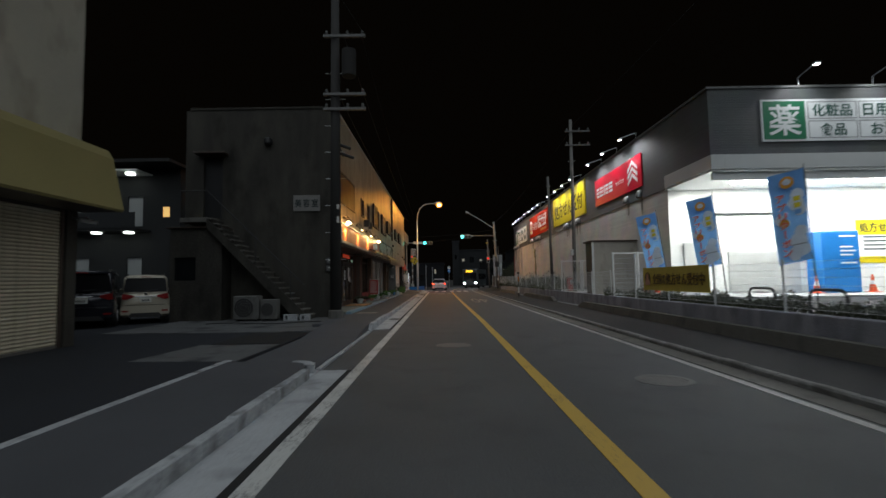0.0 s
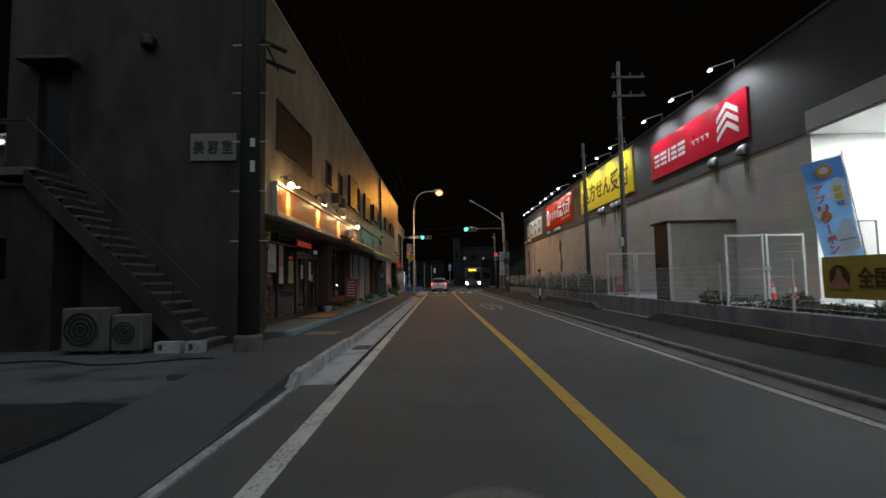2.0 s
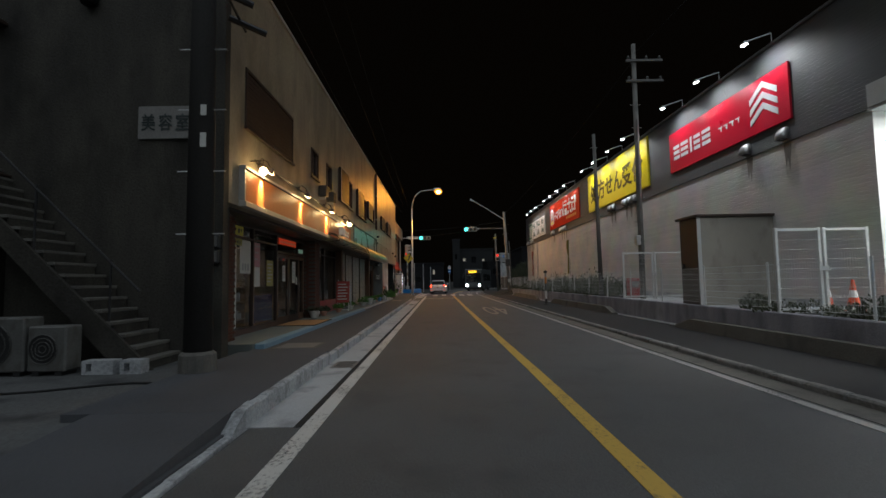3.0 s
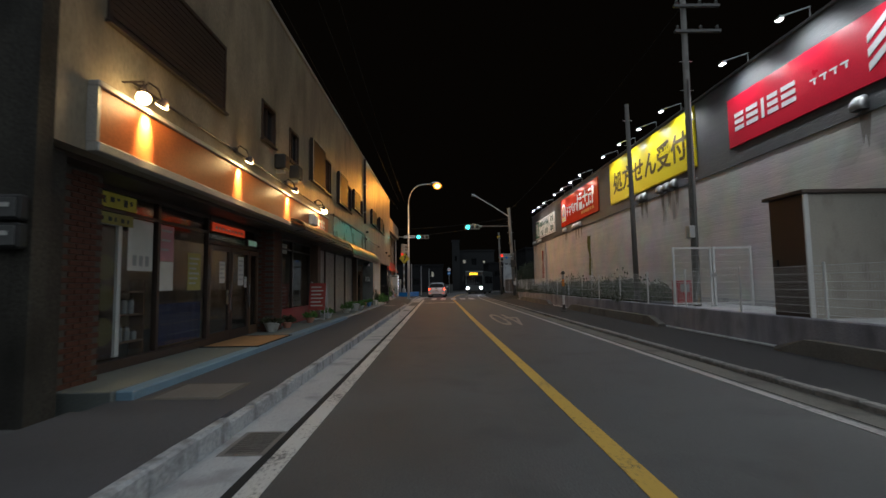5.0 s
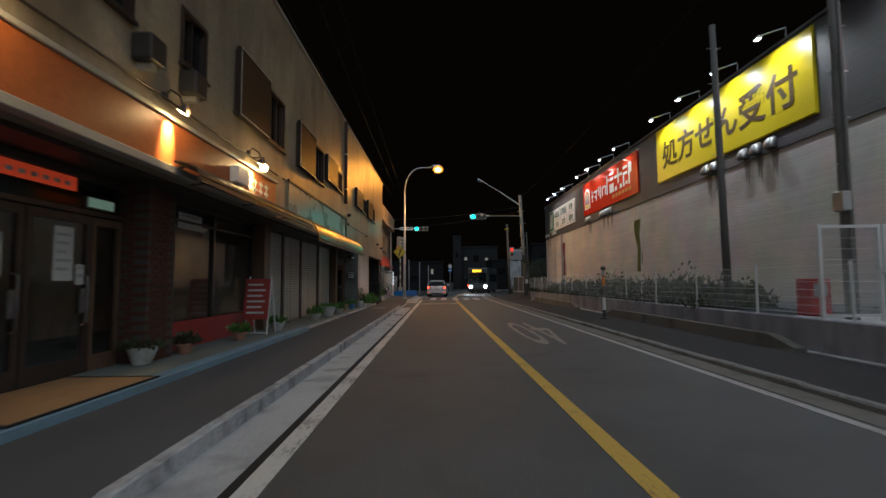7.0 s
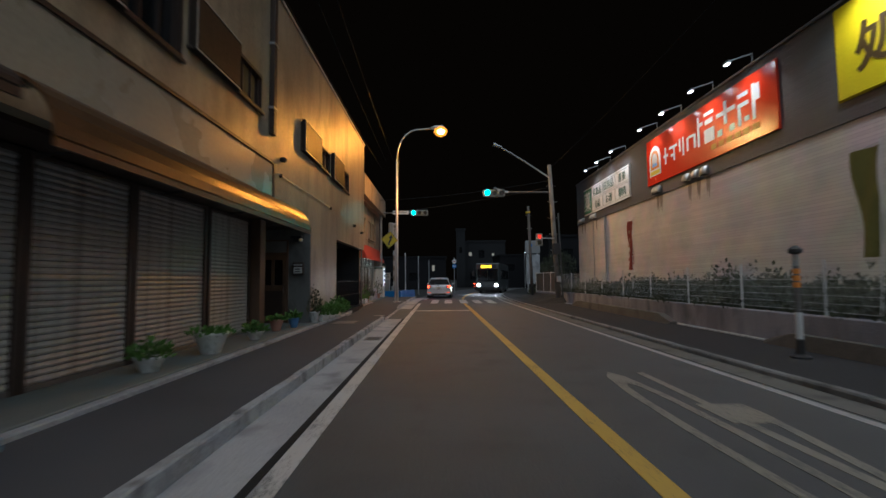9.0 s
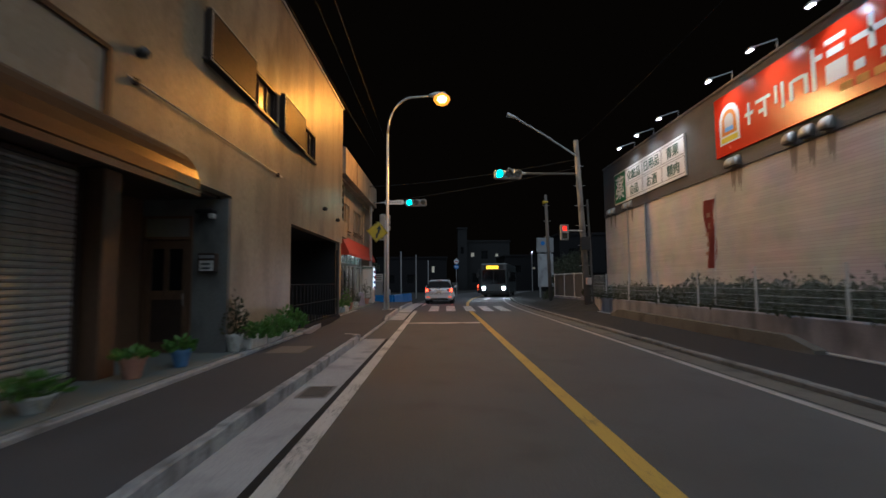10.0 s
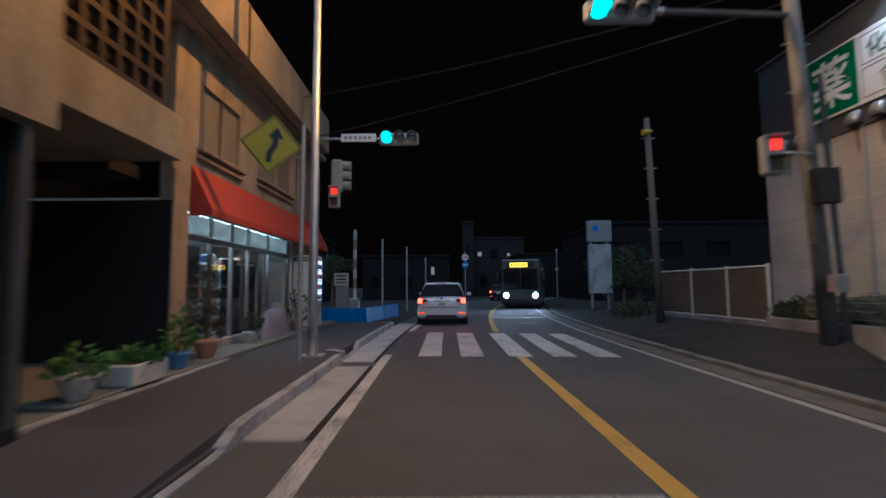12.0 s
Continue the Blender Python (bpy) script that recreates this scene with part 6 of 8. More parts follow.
def cone(x, y, z):
    c = thing("traffic_cone", (x, y, z), "orange traffic cone with a white band", "traffic cone", "cones by the store")
    part("base", box(x - 0.18, x + 0.18, y - 0.18, y + 0.18, z, z + 0.03, 0.01), CONE_ORANGE, c)
    part("body", lathe((x, y, z + 0.03), [(0.13, 0), (0.085, 0.26)], 14), CONE_ORANGE, c)
    part("band", lathe((x, y, z + 0.29), [(0.085, 0), (0.06, 0.15)], 14), WHITE_SIGN, c)
    part("tip", lathe((x, y, z + 0.44), [(0.06, 0), (0.025, 0.22), (0.015, 0.23)], 14), CONE_ORANGE, c)


for x, y in ((8.15, 19.0), (8.5, 18.75), (13.9, 17.6), (16.0, 17.6)):
    cone(x, y, 0.6 if x < 8.95 else 0.64)
locker = thing("blue_locker", (14.9, 17.9, 0.64), "bright blue parcel locker on the porch", "locker")
part("body", box(14.2, 15.6, 17.6, 18.4, 0.66, 2.95, 0.02), BLUE_PAINT, locker)
part("door", box(14.24, 15.56, 17.585, 17.599, 0.72, 2.9, 0.008), BLUE_PAINT, locker)
for k, z in enumerate((2.75, 2.35, 2.2, 2.05, 1.75)):
    part("text_bar", box(14.85, 15.45 - 0.12 * (k % 2), 17.578, 17.584, z - 0.03, z + 0.03), WHITE_SIGN, locker)
part("plinth", box(14.25, 15.55, 17.65, 18.35, 0.64, 0.659), BLACK_PLASTIC, locker)
pos = thing("yellow_poster", (17.0, 18.45, 1.75), "white and yellow notice with black characters on the porch wall", "poster")
PM = at_plane(FACE_SOUTH, 17.15, 18.495, 2.6)
part("sheet", flat(PM, -0.85, 0.85, -0.85, 0.85, 0.02), YELLOW_SIGN, pos)
part("white_field", flat(PM, -0.85, 0.85, -0.6, 0.25, 0.004, 0.0205), WHITE_SIGN, pos)
lettering("処方せん", PM @ Matrix.Translation((0, 0.55, 0.021)), 1.45, 0.4, INK, pos, bold=0.015)
for k in range(4):
    part("text_bar", flat(PM, -0.6, 0.55 - 0.1 * (k % 2), 0.14 - 0.16 * k, 0.2 - 0.16 * k, 0.003, 0.025), INK, pos)
for k, y in enumerate((8.8, 10.6)):
    hp = thing("hoop_barrier", (7.1, y, 0.6), "low dark steel hoop barrier in the planting strip", "hoop barrier", "hoops by the forecourt")
    part("hoop", tube([(7.1, y - 0.42, 0.58), (7.1, y - 0.42, 0.95), (7.1, y - 0.36, 1.04), (7.1, y - 0.28, 1.07), (7.1, y + 0.28, 1.07), (7.1, y + 0.36, 1.04), (7.1, y + 0.42, 0.95), (7.1, y + 0.42, 0.58)], 0.03, 8), BLACK, hp)


# ---- plants ----
def leaves(at, r, h, count, size, seed, upright=0.5):
    """A clump of many small folded leaves."""
    rnd = random.Random(seed)
    bm = bmesh.new()
    at = Vector(at)
    for _ in range(count):
        a, d = rnd.uniform(0, 6.283), r * math.sqrt(rnd.random())
        p = at + Vector((d * math.cos(a), d * math.sin(a), h * rnd.random() * (1.1 - 0.6 * d / r)))
        t = Vector((math.cos(a) * (1 - upright) + rnd.uniform(-0.5, 0.5), math.sin(a) * (1 - upright) + rnd.uniform(-0.5, 0.5), upright + rnd.uniform(-0.2, 0.5))).normalized()
        s = t.cross(Vector((rnd.uniform(-1, 1), rnd.uniform(-1, 1), 0.3))).normalized()
        n = t.cross(s)
        l = size * rnd.uniform(0.6, 1.4)
        a0, b0, c0, d0 = p, p + t * l * 0.5 + s * l * 0.25 + n * l * 0.06, p + t * l, p + t * l * 0.5 - s * l * 0.25 + n * l * 0.06
        q = [bm.verts.new(v) for v in (a0, b0, c0, d0)]
        bm.faces.new((q[0], q[1], q[2])), bm.faces.new((q[0], q[2], q[3]))
    return bm


def potted(x, y, z, r, h, pot, plant_h, label, seed, leaf=None, square=False):
    p = thing("potted_plant", (x, y, z), label, "potted plant", "pots along the shops")
    if square:
        part("pot", box(x - r, x + r, y - r * 1.8, y + r * 1.8, z, z + h, 0.02), pot, p)
        part("soil", box(x - r * 0.85, x + r * 0.85, y - r * 1.6, y + r * 1.6, z + h, z + h + 0.01), SOIL, p)
    else:
        part("pot", lathe((x, y, z), [(r * 0.55, 0), (r * 0.6, 0.02), (r * 0.9, h * 0.75), (r, h * 0.85), (r * 1.04, h), (r * 0.9, h), (r * 0.85, h * 0.8)], 18), pot, p, smooth=True)
        part("soil", lathe((x, y, z), [(r * 0.8, h * 0.7), (r * 0.84, h * 0.88)], 16), SOIL, p)
    part("foliage", leaves((x, y, z + h * 0.8), r * 1.25, plant_h, 170, 0.09, seed), leaf or LEAF, p)
    stems = bmesh.new()
    rnd = random.Random(seed)
    for _ in range(6):
        a = rnd.uniform(0, 6.28)
        tube([(x, y, z + h * 0.8), (x + r * 0.6 * math.cos(a), y + r * 0.6 * math.sin(a), z + h * 0.8 + plant_h * 0.8)], 0.005, 4, stems)
    part("stem", stems, DRY_LEAF, p)
    return p


potted(-4.25, 24.5, 0.25, 0.2, 0.24, WHITE_POT, 0.12, "white bowl planter with low dark plants by the door", 1, DRY_LEAF)
potted(-4.2, 25.5, 0.25, 0.14, 0.16, TERRACOTTA, 0.2, "small clay pot with a leafy plant by the pier", 2, DRY_LEAF)
potted(-3.95, 29.1, 0.25, 0.15, 0.2, WHITE_POT, 0.15, "small white pot beside the menu board", 3)
potted(-4.05, 27.2, 0.25, 0.14, 0.16, TERRACOTTA, 0.18, "small clay pot below the window", 4)
potted(-4.0, 32.6, 0.22, 0.19, 0.2, WHITE_POT, 0.25, "white pot with a bushy green plant before the shutter", 5)
potted(-3.95, 34.1, 0.22, 0.26, 0.34, WHITE_POT, 0.14, "pale fluted pot with a low plant before the shutter", 6)
potted(-3.95, 35.9, 0.22, 0.17, 0.16, WHITE_POT, 0.22, "white bowl with green leaves before the shutter", 7)
potted(-4.05, 37.4, 0.22, 0.16, 0.28, TERRACOTTA, 0.12, "clay pot at the side entrance", 8)
potted(-3.9, 38.2, 0.22, 0.14, 0.24, BLUE_POT, 0.2, "small blue pot at the side entrance", 9)
potted(-3.78, 39.6, 0.22, 0.15, 0.3, WHITE_POT, 0.75, "grey pot with a tall dark shrub by the door", 10, DRY_LEAF)
potted(-4.25, 49.5, 0.2, 0.2, 0.26, WHITE_POT, 0.35, "white pot at the garage corner", 11)
potted(-4.22, 50.4, 0.2, 0.2, 0.26, WHITE_POT, 0.25, "white trough planter with green leaves", 12, square=True)
potted(-4.25, 51.4, 0.2, 0.16, 0.24, BLUE_POT, 0.7, "blue pot with tall pale leaves", 13)
potted(-4.35, 52.4, 0.2, 0.2, 0.3, TERRACOTTA, 1.5, "tall dark shrub in a clay pot by the corner shop", 14, DRY_LEAF)
potted(-4.4, 54.4, 0.2, 0.17, 0.25, WHITE_POT, 0.5, "white pot in front of the shop glass", 15, DRY_LEAF)
potted(-4.4, 57.5, 0.2, 0.2, 0.3, TERRACOTTA, 1.1, "dark shrub in a pot beside the vending machine", 16, DRY_LEAF)
bed = thing("planter_bed", (-3.8, 41.3, 0.2), "row of low planters with bright green leaves by the wall", "planter")
for y in (40.3, 41.15, 42.0):
    part("trough", box(-3.86, -3.62, y - 0.38, y + 0.38, 0.2, 0.4, 0.02), WHITE_POT, bed)
part("foliage", join(join(leaves((-3.72, 40.3, 0.36), 0.42, 0.26, 420, 0.1, 21), leaves((-3.72, 41.2, 0.36), 0.45, 0.32, 420, 0.1, 22)), leaves((-3.74, 42.1, 0.36), 0.42, 0.5, 420, 0.11, 23)), LEAF, bed)
for y, sd in ((19.5, 31), (16.6, 32), (14.4, 33), (12.0, 34), (9.6, 35), (7.2, 36)):
    b = thing("shrub", (6.95, y, 0.6), "low dull shrub in the strip behind the fence", "shrub", "shrubs behind the fence")
    part("foliage", leaves((6.95, y, 0.6), 0.3, 0.42, 420, 0.08, sd), DRY_LEAF, b)
    part("stem", tube([(6.95, y, 0.58), (6.98, y, 0.9)], (0.02, 0.008), 6), WOOD, b)
weed_bm = bmesh.new()
rw = random.Random(77)
for k in range(230):
    yy = 30.0 + 25.0 * rw.random()
    join(weed_bm, leaves((rw.uniform(6.95, 8.3), yy, 0.58), rw.uniform(0.35, 0.8), (rw.uniform(0.4, 0.95) + (0.4 if k % 9 == 0 else 0)) * (1.0 if yy < 47 else 0.62), 210, 0.11, 400 + k, 0.8))
for k in range(90):
    join(weed_bm, leaves((rw.uniform(6.8, 7.6), 1.0 + 18.0 * rw.random(), 0.58), rw.uniform(0.25, 0.5), rw.uniform(0.12, 0.34), 90, 0.08, 600 + k, 0.7))
weeds = tagged(part("weeds", weed_bm, DRY_LEAF), "dry uneven weeds behind the fence and along the store wall", "weeds", kind="stuff")

aframe = thing("menu_board", (-4.05, 28.2, 0.25), "white A-frame stand with a dark red menu board", "menu board")
for x in (-4.28, -3.82):
    part("leg", tube([(x, 28.0, 0.26), (x, 28.25, 1.5)], 0.018, 6), WHITE_STEEL, aframe)
    part("back_leg", tube([(x, 28.55, 0.26), (x, 28.27, 1.4)], 0.018, 6), WHITE_STEEL, aframe)
AM = Matrix.Translation((-4.05, 28.05, 1.0)) @ pose(0, 0, 0, -11, 0, 0) @ FACE_SOUTH
part("board", flat(AM, -0.26, 0.26, -0.42, 0.45, 0.03), surface("menu_red", (0.24, 0.03, 0.025), 0.6, grain=40, patch=3, vary=0.3), aframe)
for k in range(6):
    part("text_bar", flat(AM, -0.2, 0.12 + 0.06 * (k % 2), 0.3 - 0.12 * k, 0.34 - 0.12 * k, 0.003, 0.031), PAPER, aframe)
part("foot_bar", tube([(-4.3, 28.0, 0.3), (-3.8, 28.0, 0.3)], 0.016, 6), WHITE_STEEL, aframe)

# ---- poles, lamps and signals ----


def wire(name, pts, sag, r, label):
    w = thing(name, pts[0], label, "cable", "overhead cables")
    out = []
    for a, b in zip(pts, pts[1:]):
        a, b = Vector(a), Vector(b)
        for k in range(13):
            t = k / 12
            out.append(a.lerp(b, t) - Vector((0, 0, sag * 4 * t * (1 - t))))
    part("cable", tube(out, r, 5), RUBBER, w)


def utility_pole(x, y, z0, z1, r, material, label, arms=(), lean=0.0, side=1):
    p = thing("utility_pole", (x, y, z0), label, "utility pole", "utility poles")
    part("shaft", tube([(x, y, z0 - 0.05), (x + lean, y, z1)], (r, r * 0.72), 16), material, p, smooth=True)
    for z in arms:
        xx = x + lean * (z - z0) / (z1 - z0)
        arm = part("crossarm", box(xx - 0.35, xx + 1.05, y - 0.05 - r, y + 0.05 - r, z - 0.04, z + 0.04), DARK_STEEL, p)
        for d in (-0.25, 0.45, 0.95):
            part("insulator", lathe((xx + d, y - r, z + 0.04), [(0.03, 0), (0.055, 0.03), (0.03, 0.06), (0.055, 0.09), (0.025, 0.14)], 10), DARK_STEEL, arm)
    for k in range(8):
        z = z0 + 2.0 + k * 0.9
        if z < z1 - 0.3:
            part("step_bolt", tube([(x + lean * (z - z0) / (z1 - z0) - r * 1.8, y, z), (x + lean * (z - z0) / (z1 - z0) + r * 1.8, y, z)], 0.01, 5), GALVANISED, p)
    return p


# near-black base stands for the pole and transformer being unlit
NEAR_POLE = surface("night_black_pole", (0.026, 0.025, 0.024), 0.8, grain=50, patch=1.2, vary=0.3)
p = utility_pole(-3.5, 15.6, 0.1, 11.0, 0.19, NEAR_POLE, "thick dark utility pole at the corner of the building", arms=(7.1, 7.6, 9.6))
part("base_sleeve", lathe((-3.5, 15.6, 0.1), [(0.25, 0), (0.24, 0.32), (0.2, 0.36)], 16), DARK_CONCRETE, p)
part("number_tag", box(-3.42, -3.34, 15.39, 15.4, 3.3, 3.5), PAPER, p)
part("upper_tag", box(-3.42, -3.34, 15.39, 15.4, 3.75, 3.9), PAPER, p)
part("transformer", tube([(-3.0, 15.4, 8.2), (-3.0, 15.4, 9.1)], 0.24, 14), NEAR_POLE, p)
p = utility_pole(7.45, 26.55, 0.6, 10.4, 0.11, POLE_CONCRETE, "tall grey concrete utility pole beside the store", arms=(8.9, 9.7), lean=0.05)
part("switch_box", box(7.2, 7.36, 26.3, 26.55, 2.6, 2.95, 0.01), GALVANISED, p)
part("pipe", tube([(7.42, 26.41, 0.6), (7.46, 26.44, 7.4)], 0.035, 8), DARK_POLE, p)
utility_pole(6.8, 29.2, 0.6, 7.7, 0.095, DARK_POLE, "slender dark utility pole behind the fence", lean=-0.08)
p = utility_pole(6.25, 52.6, 0.05, 7.75, 0.15, POLE_CONCRETE, "concrete pole that carries the traffic signal", lean=-0.36)
part("signal_arm", tube([(5.95, 52.6, 6.2), (3.3, 52.45, 6.2)], 0.05, 8), DARK_POLE, p)
part("lamp_arm", tube([(5.9, 52.55, 7.0), (4.4, 52.5, 8.0), (3.15, 52.45, 8.75)], 0.04, 8), GALVANISED, p)
part("lamp_head", tube([(3.2, 52.45, 8.75), (2.75, 52.45, 8.92)], (0.05, 0.11), 10), GALVANISED, p, "unlit street lamp head")
part("control_box", box(5.9, 6.3, 52.2, 52.42, 2.7, 3.3, 0.015), BLACK_PLASTIC, p)
part("meter_box", box(6.1, 6.3, 52.2, 52.42, 1.2, 1.5, 0.01), GALVANISED, p)
part("conduit", tube([(6.46, 52.5, 0.05), (6.3, 52.5, 5.0)], 0.045, 8), DARK_POLE, p)
p = utility_pole(5.85, 58.0, 0.05, 6.25, 0.11, DARK_POLE, "slender leaning pole past the crossing", lean=-0.18)
part("lamp_head", tube([(5.78, 57.95, 5.85), (5.5, 57.9, 5.8)], (0.05, 0.09), 8), ROAD_SIGN_YELLOW, p, "small yellowish unlit lamp head")

lamp_pole = thing("street_lamp", (-2.72, 52.9, 0.145), "tall steel street lamp with a glowing sodium head", "street lamp")
part("shaft", tube([(-2.72, 52.9, 0.1), (-2.72, 52.9, 1.2), (-2.7, 52.9, 8.2)], (0.1, 0.085, 0.055), 14), GALVANISED, lamp_pole, smooth=True)
arc = [(-2.7 + 0.0, 52.9, 8.2)] + [(-2.7 + 1.2 * (1 - math.cos(a)), 52.9 + 0.05 * a, 8.2 + 1.75 * math.sin(a)) for a in np.linspace(0.2, 1.5, 8)] + [(-0.75, 53.0, 10.02)]
part("arm", tube(arc, 0.045, 10), GALVANISED, lamp_pole, smooth=True)
part("head", tube([(-0.8, 53.0, 10.03), (-0.5, 53.0, 10.07), (-0.1, 53.0, 10.06), (0.1, 53.0, 10.0)], (0.06, 0.14, 0.15, 0.05), 12), GALVANISED, lamp_pole, smooth=True)
# bowl enlarged and bulb set before it, for the lamp's halo
bowl = part("bowl", tube([(-0.55, 53.0, 9.93), (-0.38, 53.0, 9.87), (-0.17, 53.0, 9.85), (0.02, 53.0, 9.87), (0.16, 53.0, 9.93)], (0.12, 0.27, 0.31, 0.25, 0.1), 18), SODIUM_BOWL, lamp_pole, "amber glowing bowl, enlarged for the lamp's halo", smooth=True)
part("bulb", tube([(-0.38, 52.74, 9.78), (-0.27, 52.72, 9.75), (-0.1, 52.72, 9.75), (0.02, 52.74, 9.78)], (0.08, 0.16, 0.16, 0.07), 14), SODIUM, bowl, "glowing sodium bulb", smooth=True)
part("base_plate", box(-2.92, -2.52, 52.7, 53.1, 0.14, 0.165), GALVANISED, lamp_pole)
part("access_door", box(-2.76, -2.68, 52.79, 52.81, 0.6, 1.0), GALVANISED, lamp_pole)


def signal_head(parent, x, y, z, lit_first=True):
    """Three lenses side by side under hoods, in a rounded housing."""
    h = part("housing", box(x - 0.24, x + 1.0, y, y + 0.16, z - 0.2, z + 0.2, 0.06), SIGNAL_BODY, parent)
    for k in range(3):
        cx = x + 0.4 * k
        m = at_plane(FACE_SOUTH, cx, y - 0.004, z)
        part("lens", prism(ring_outline(0.13), m, 0.02), GREEN_LENS if k == 0 else OFF_LENS, h, "lit green lens" if k == 0 else "")
        hood = bmesh.new()
        n = 12
        pts = [(0.175 * math.cos(a), 0.175 * math.sin(a)) for a in np.linspace(-0.5, 3.64, n)]
        ring = [[hood.verts.new(m @ Vector((px * s, py * s, d * (1 if py > -0.05 else 0.3)))) for px, py in pts] for s, d in ((1, 0), (1, 0.26), (0.95, 0.26), (0.95, 0))]
        for a, b in zip(ring, ring[1:] + ring[:1]):
            for i in range(n - 1):
                hood.faces.new((a[i], a[i + 1], b[i + 1], b[i]))
        part("hood", hood, SIGNAL_BODY, h)
    return h


def walk_signal(parent, x, y, z, face):
    """Pedestrian signal: two square lenses, the red one lit."""
    h = part("walk_signal", box(x - 0.17, x + 0.17, y, y + 0.2, z - 0.34, z + 0.34, 0.03), SIGNAL_BODY, parent, "pedestrian signal showing red")
    m = at_plane(FACE_SOUTH, x, y - 0.003, z)
    part("red_lens", flat(m, -0.085, 0.085, 0.07, 0.25, 0.012), RED_MAN, h)
    part("green_lens", flat(m, -0.11, 0.11, -0.28, -0.05, 0.012), OFF_LENS, h)
    for d in (0.29, -0.04):
        part("visor", prism([(-0.14, d), (0.14, d), (0.14, d + 0.02), (-0.14, d + 0.02)], m, 0.16), SIGNAL_BODY, h)


ts = thing("traffic_signal", (-4.4, 59.1, 0.1), "traffic signal showing green on a steel pole arm", "traffic signal", "signals at the crossing")
part("pole", tube([(-4.4, 59.1, 0.1), (-4.4, 59.1, 6.5)], (0.1, 0.075), 12), GALVANISED, ts)
part("arm", tube([(-4.4, 59.1, 6.05), (-2.35, 59.1, 6.05)], 0.04, 8), GALVANISED, ts)
signal_head(ts, -2.11, 59.0, 6.02)
plate = part("name_plate", box(-3.55, -2.45, 58.98, 59.0, 5.92, 6.18, 0.01), WHITE_SIGN, ts)
PMX = at_plane(FACE_SOUTH, -3.0, 58.979, 6.05)
for k in range(6):
    part("text_bar", flat(PMX, -0.45 + 0.15 * k, -0.35 + 0.15 * k, -0.05, 0.05, 0.004), GREY_SIGN, plate)
part("side_signal", box(-3.85, -3.5, 58.9, 59.25, 4.35, 5.35, 0.06), SIGNAL_BODY, ts, "signal head seen from behind")
for z in (4.55, 4.87, 5.18):
    part("side_visor", tube([(-3.5, 59.08, z), (-3.25, 59.08, z - 0.02)], 0.14, 10), SIGNAL_BODY, ts)
walk_signal(ts, -3.72, 58.8, 4.15, None)
ts2 = thing("traffic_signal", (2.35, 52.4, 5.9), "traffic signal showing green hung from the arm over the road", "traffic signal", "signals at the crossing")
signal_head(ts2, 2.35, 52.3, 6.13)
part("bracket", tube([(3.3, 52.45, 6.2), (3.55, 52.46, 6.2)], 0.06, 8), GALVANISED, ts2)
part("hanger", tube([(2.75, 52.4, 6.33), (2.75, 52.44, 6.45), (3.5, 52.46, 6.22)], 0.02, 6), GALVANISED, ts2)
ts3 = thing("walk_signal", (5.15, 52.2, 3.1), "pedestrian signal showing red on the concrete pole", "pedestrian signal")
walk_signal(ts3, 5.15, 52.1, 3.5, None)
part("bracket", tube([(5.2, 52.31, 3.6), (6.05, 52.5, 3.6)], 0.03, 6), GALVANISED, ts3)

bend_sign = thing("warning_sign", (-2.77, 52.1, 0.145), "yellow diamond warning sign with a black winding arrow", "road sign")
part("post", tube([(-2.77, 52.26, 0.1), (-2.74, 52.26, 4.1)], 0.036, 10), GALVANISED, bend_sign)
YM = Matrix.Translation((-2.97, 51.4, 3.5)) @ pose(0, 0, 0, 0, 0, 10) @ FACE_SOUTH @ pose(0, 0, 0, 0, 0, -6)
part("plate", prism([(0, -0.46), (0.46, 0), (0, 0.46), (-0.46, 0)], YM, 0.015), ROAD_SIGN_YELLOW, bend_sign)
FRONT = YM @ Matrix.Translation((0, 0, 0.0155))
edge = bmesh.new()
for q in range(4):
    join(edge, prism([(0, 0.44), (0.44, 0), (0.415, 0), (0, 0.415)], FRONT @ pose(0, 0, 0, 0, 0, 90 * q), 0.003))
part("border", edge, INK, bend_sign)
S = [(-0.05, -0.28), (0.03, -0.28), (0.03, -0.16), (0.1, -0.02), (0.1, 0.1), (0.17, 0.1), (0.06, 0.28), (-0.06, 0.1), (0.01, 0.1), (0.01, 0.0), (-0.05, -0.12)]
part("arrow", prism(S, FRONT, 0.004), INK, bend_sign)
part("clamp", tube([(-2.95, 51.43, 3.5), (-2.75, 52.26, 3.5)], 0.02, 6), GALVANISED, bend_sign)
short = thing("marker_post", (5.5, 34.1, 0.05), "short roadside post with a cap and orange reflective band", "marker post")
part("shaft", tube([(5.5, 34.1, 0.03), (5.5, 34.1, 1.75)], 0.045, 12), DARK_STEEL, short)
part("cap", lathe((5.5, 34.1, 1.72), [(0.05, 0), (0.1, 0.03), (0.1, 0.08), (0.03, 0.14)], 12), BLACK_PLASTIC, short)
part("upper_sleeve", tube([(5.5, 34.1, 1.53), (5.5, 34.1, 1.71)], 0.052, 12), GREY_SIGN, short)
for z in (1.18, 1.29, 1.4):
    part("band", tube([(5.5, 34.1, z), (5.5, 34.1, z + 0.085)], 0.052, 12), FLAG_ORANGE, short)
part("lower_sleeve", tube([(5.5, 34.1, 0.36), (5.5, 34.1, 0.78)], 0.052, 12), WHITE_STEEL, short)
part("foot", lathe((5.5, 34.1, 0.04), [(0.15, 0), (0.15, 0.04), (0.07, 0.08), (0.06, 0.3)], 12), BLACK_PLASTIC, short)
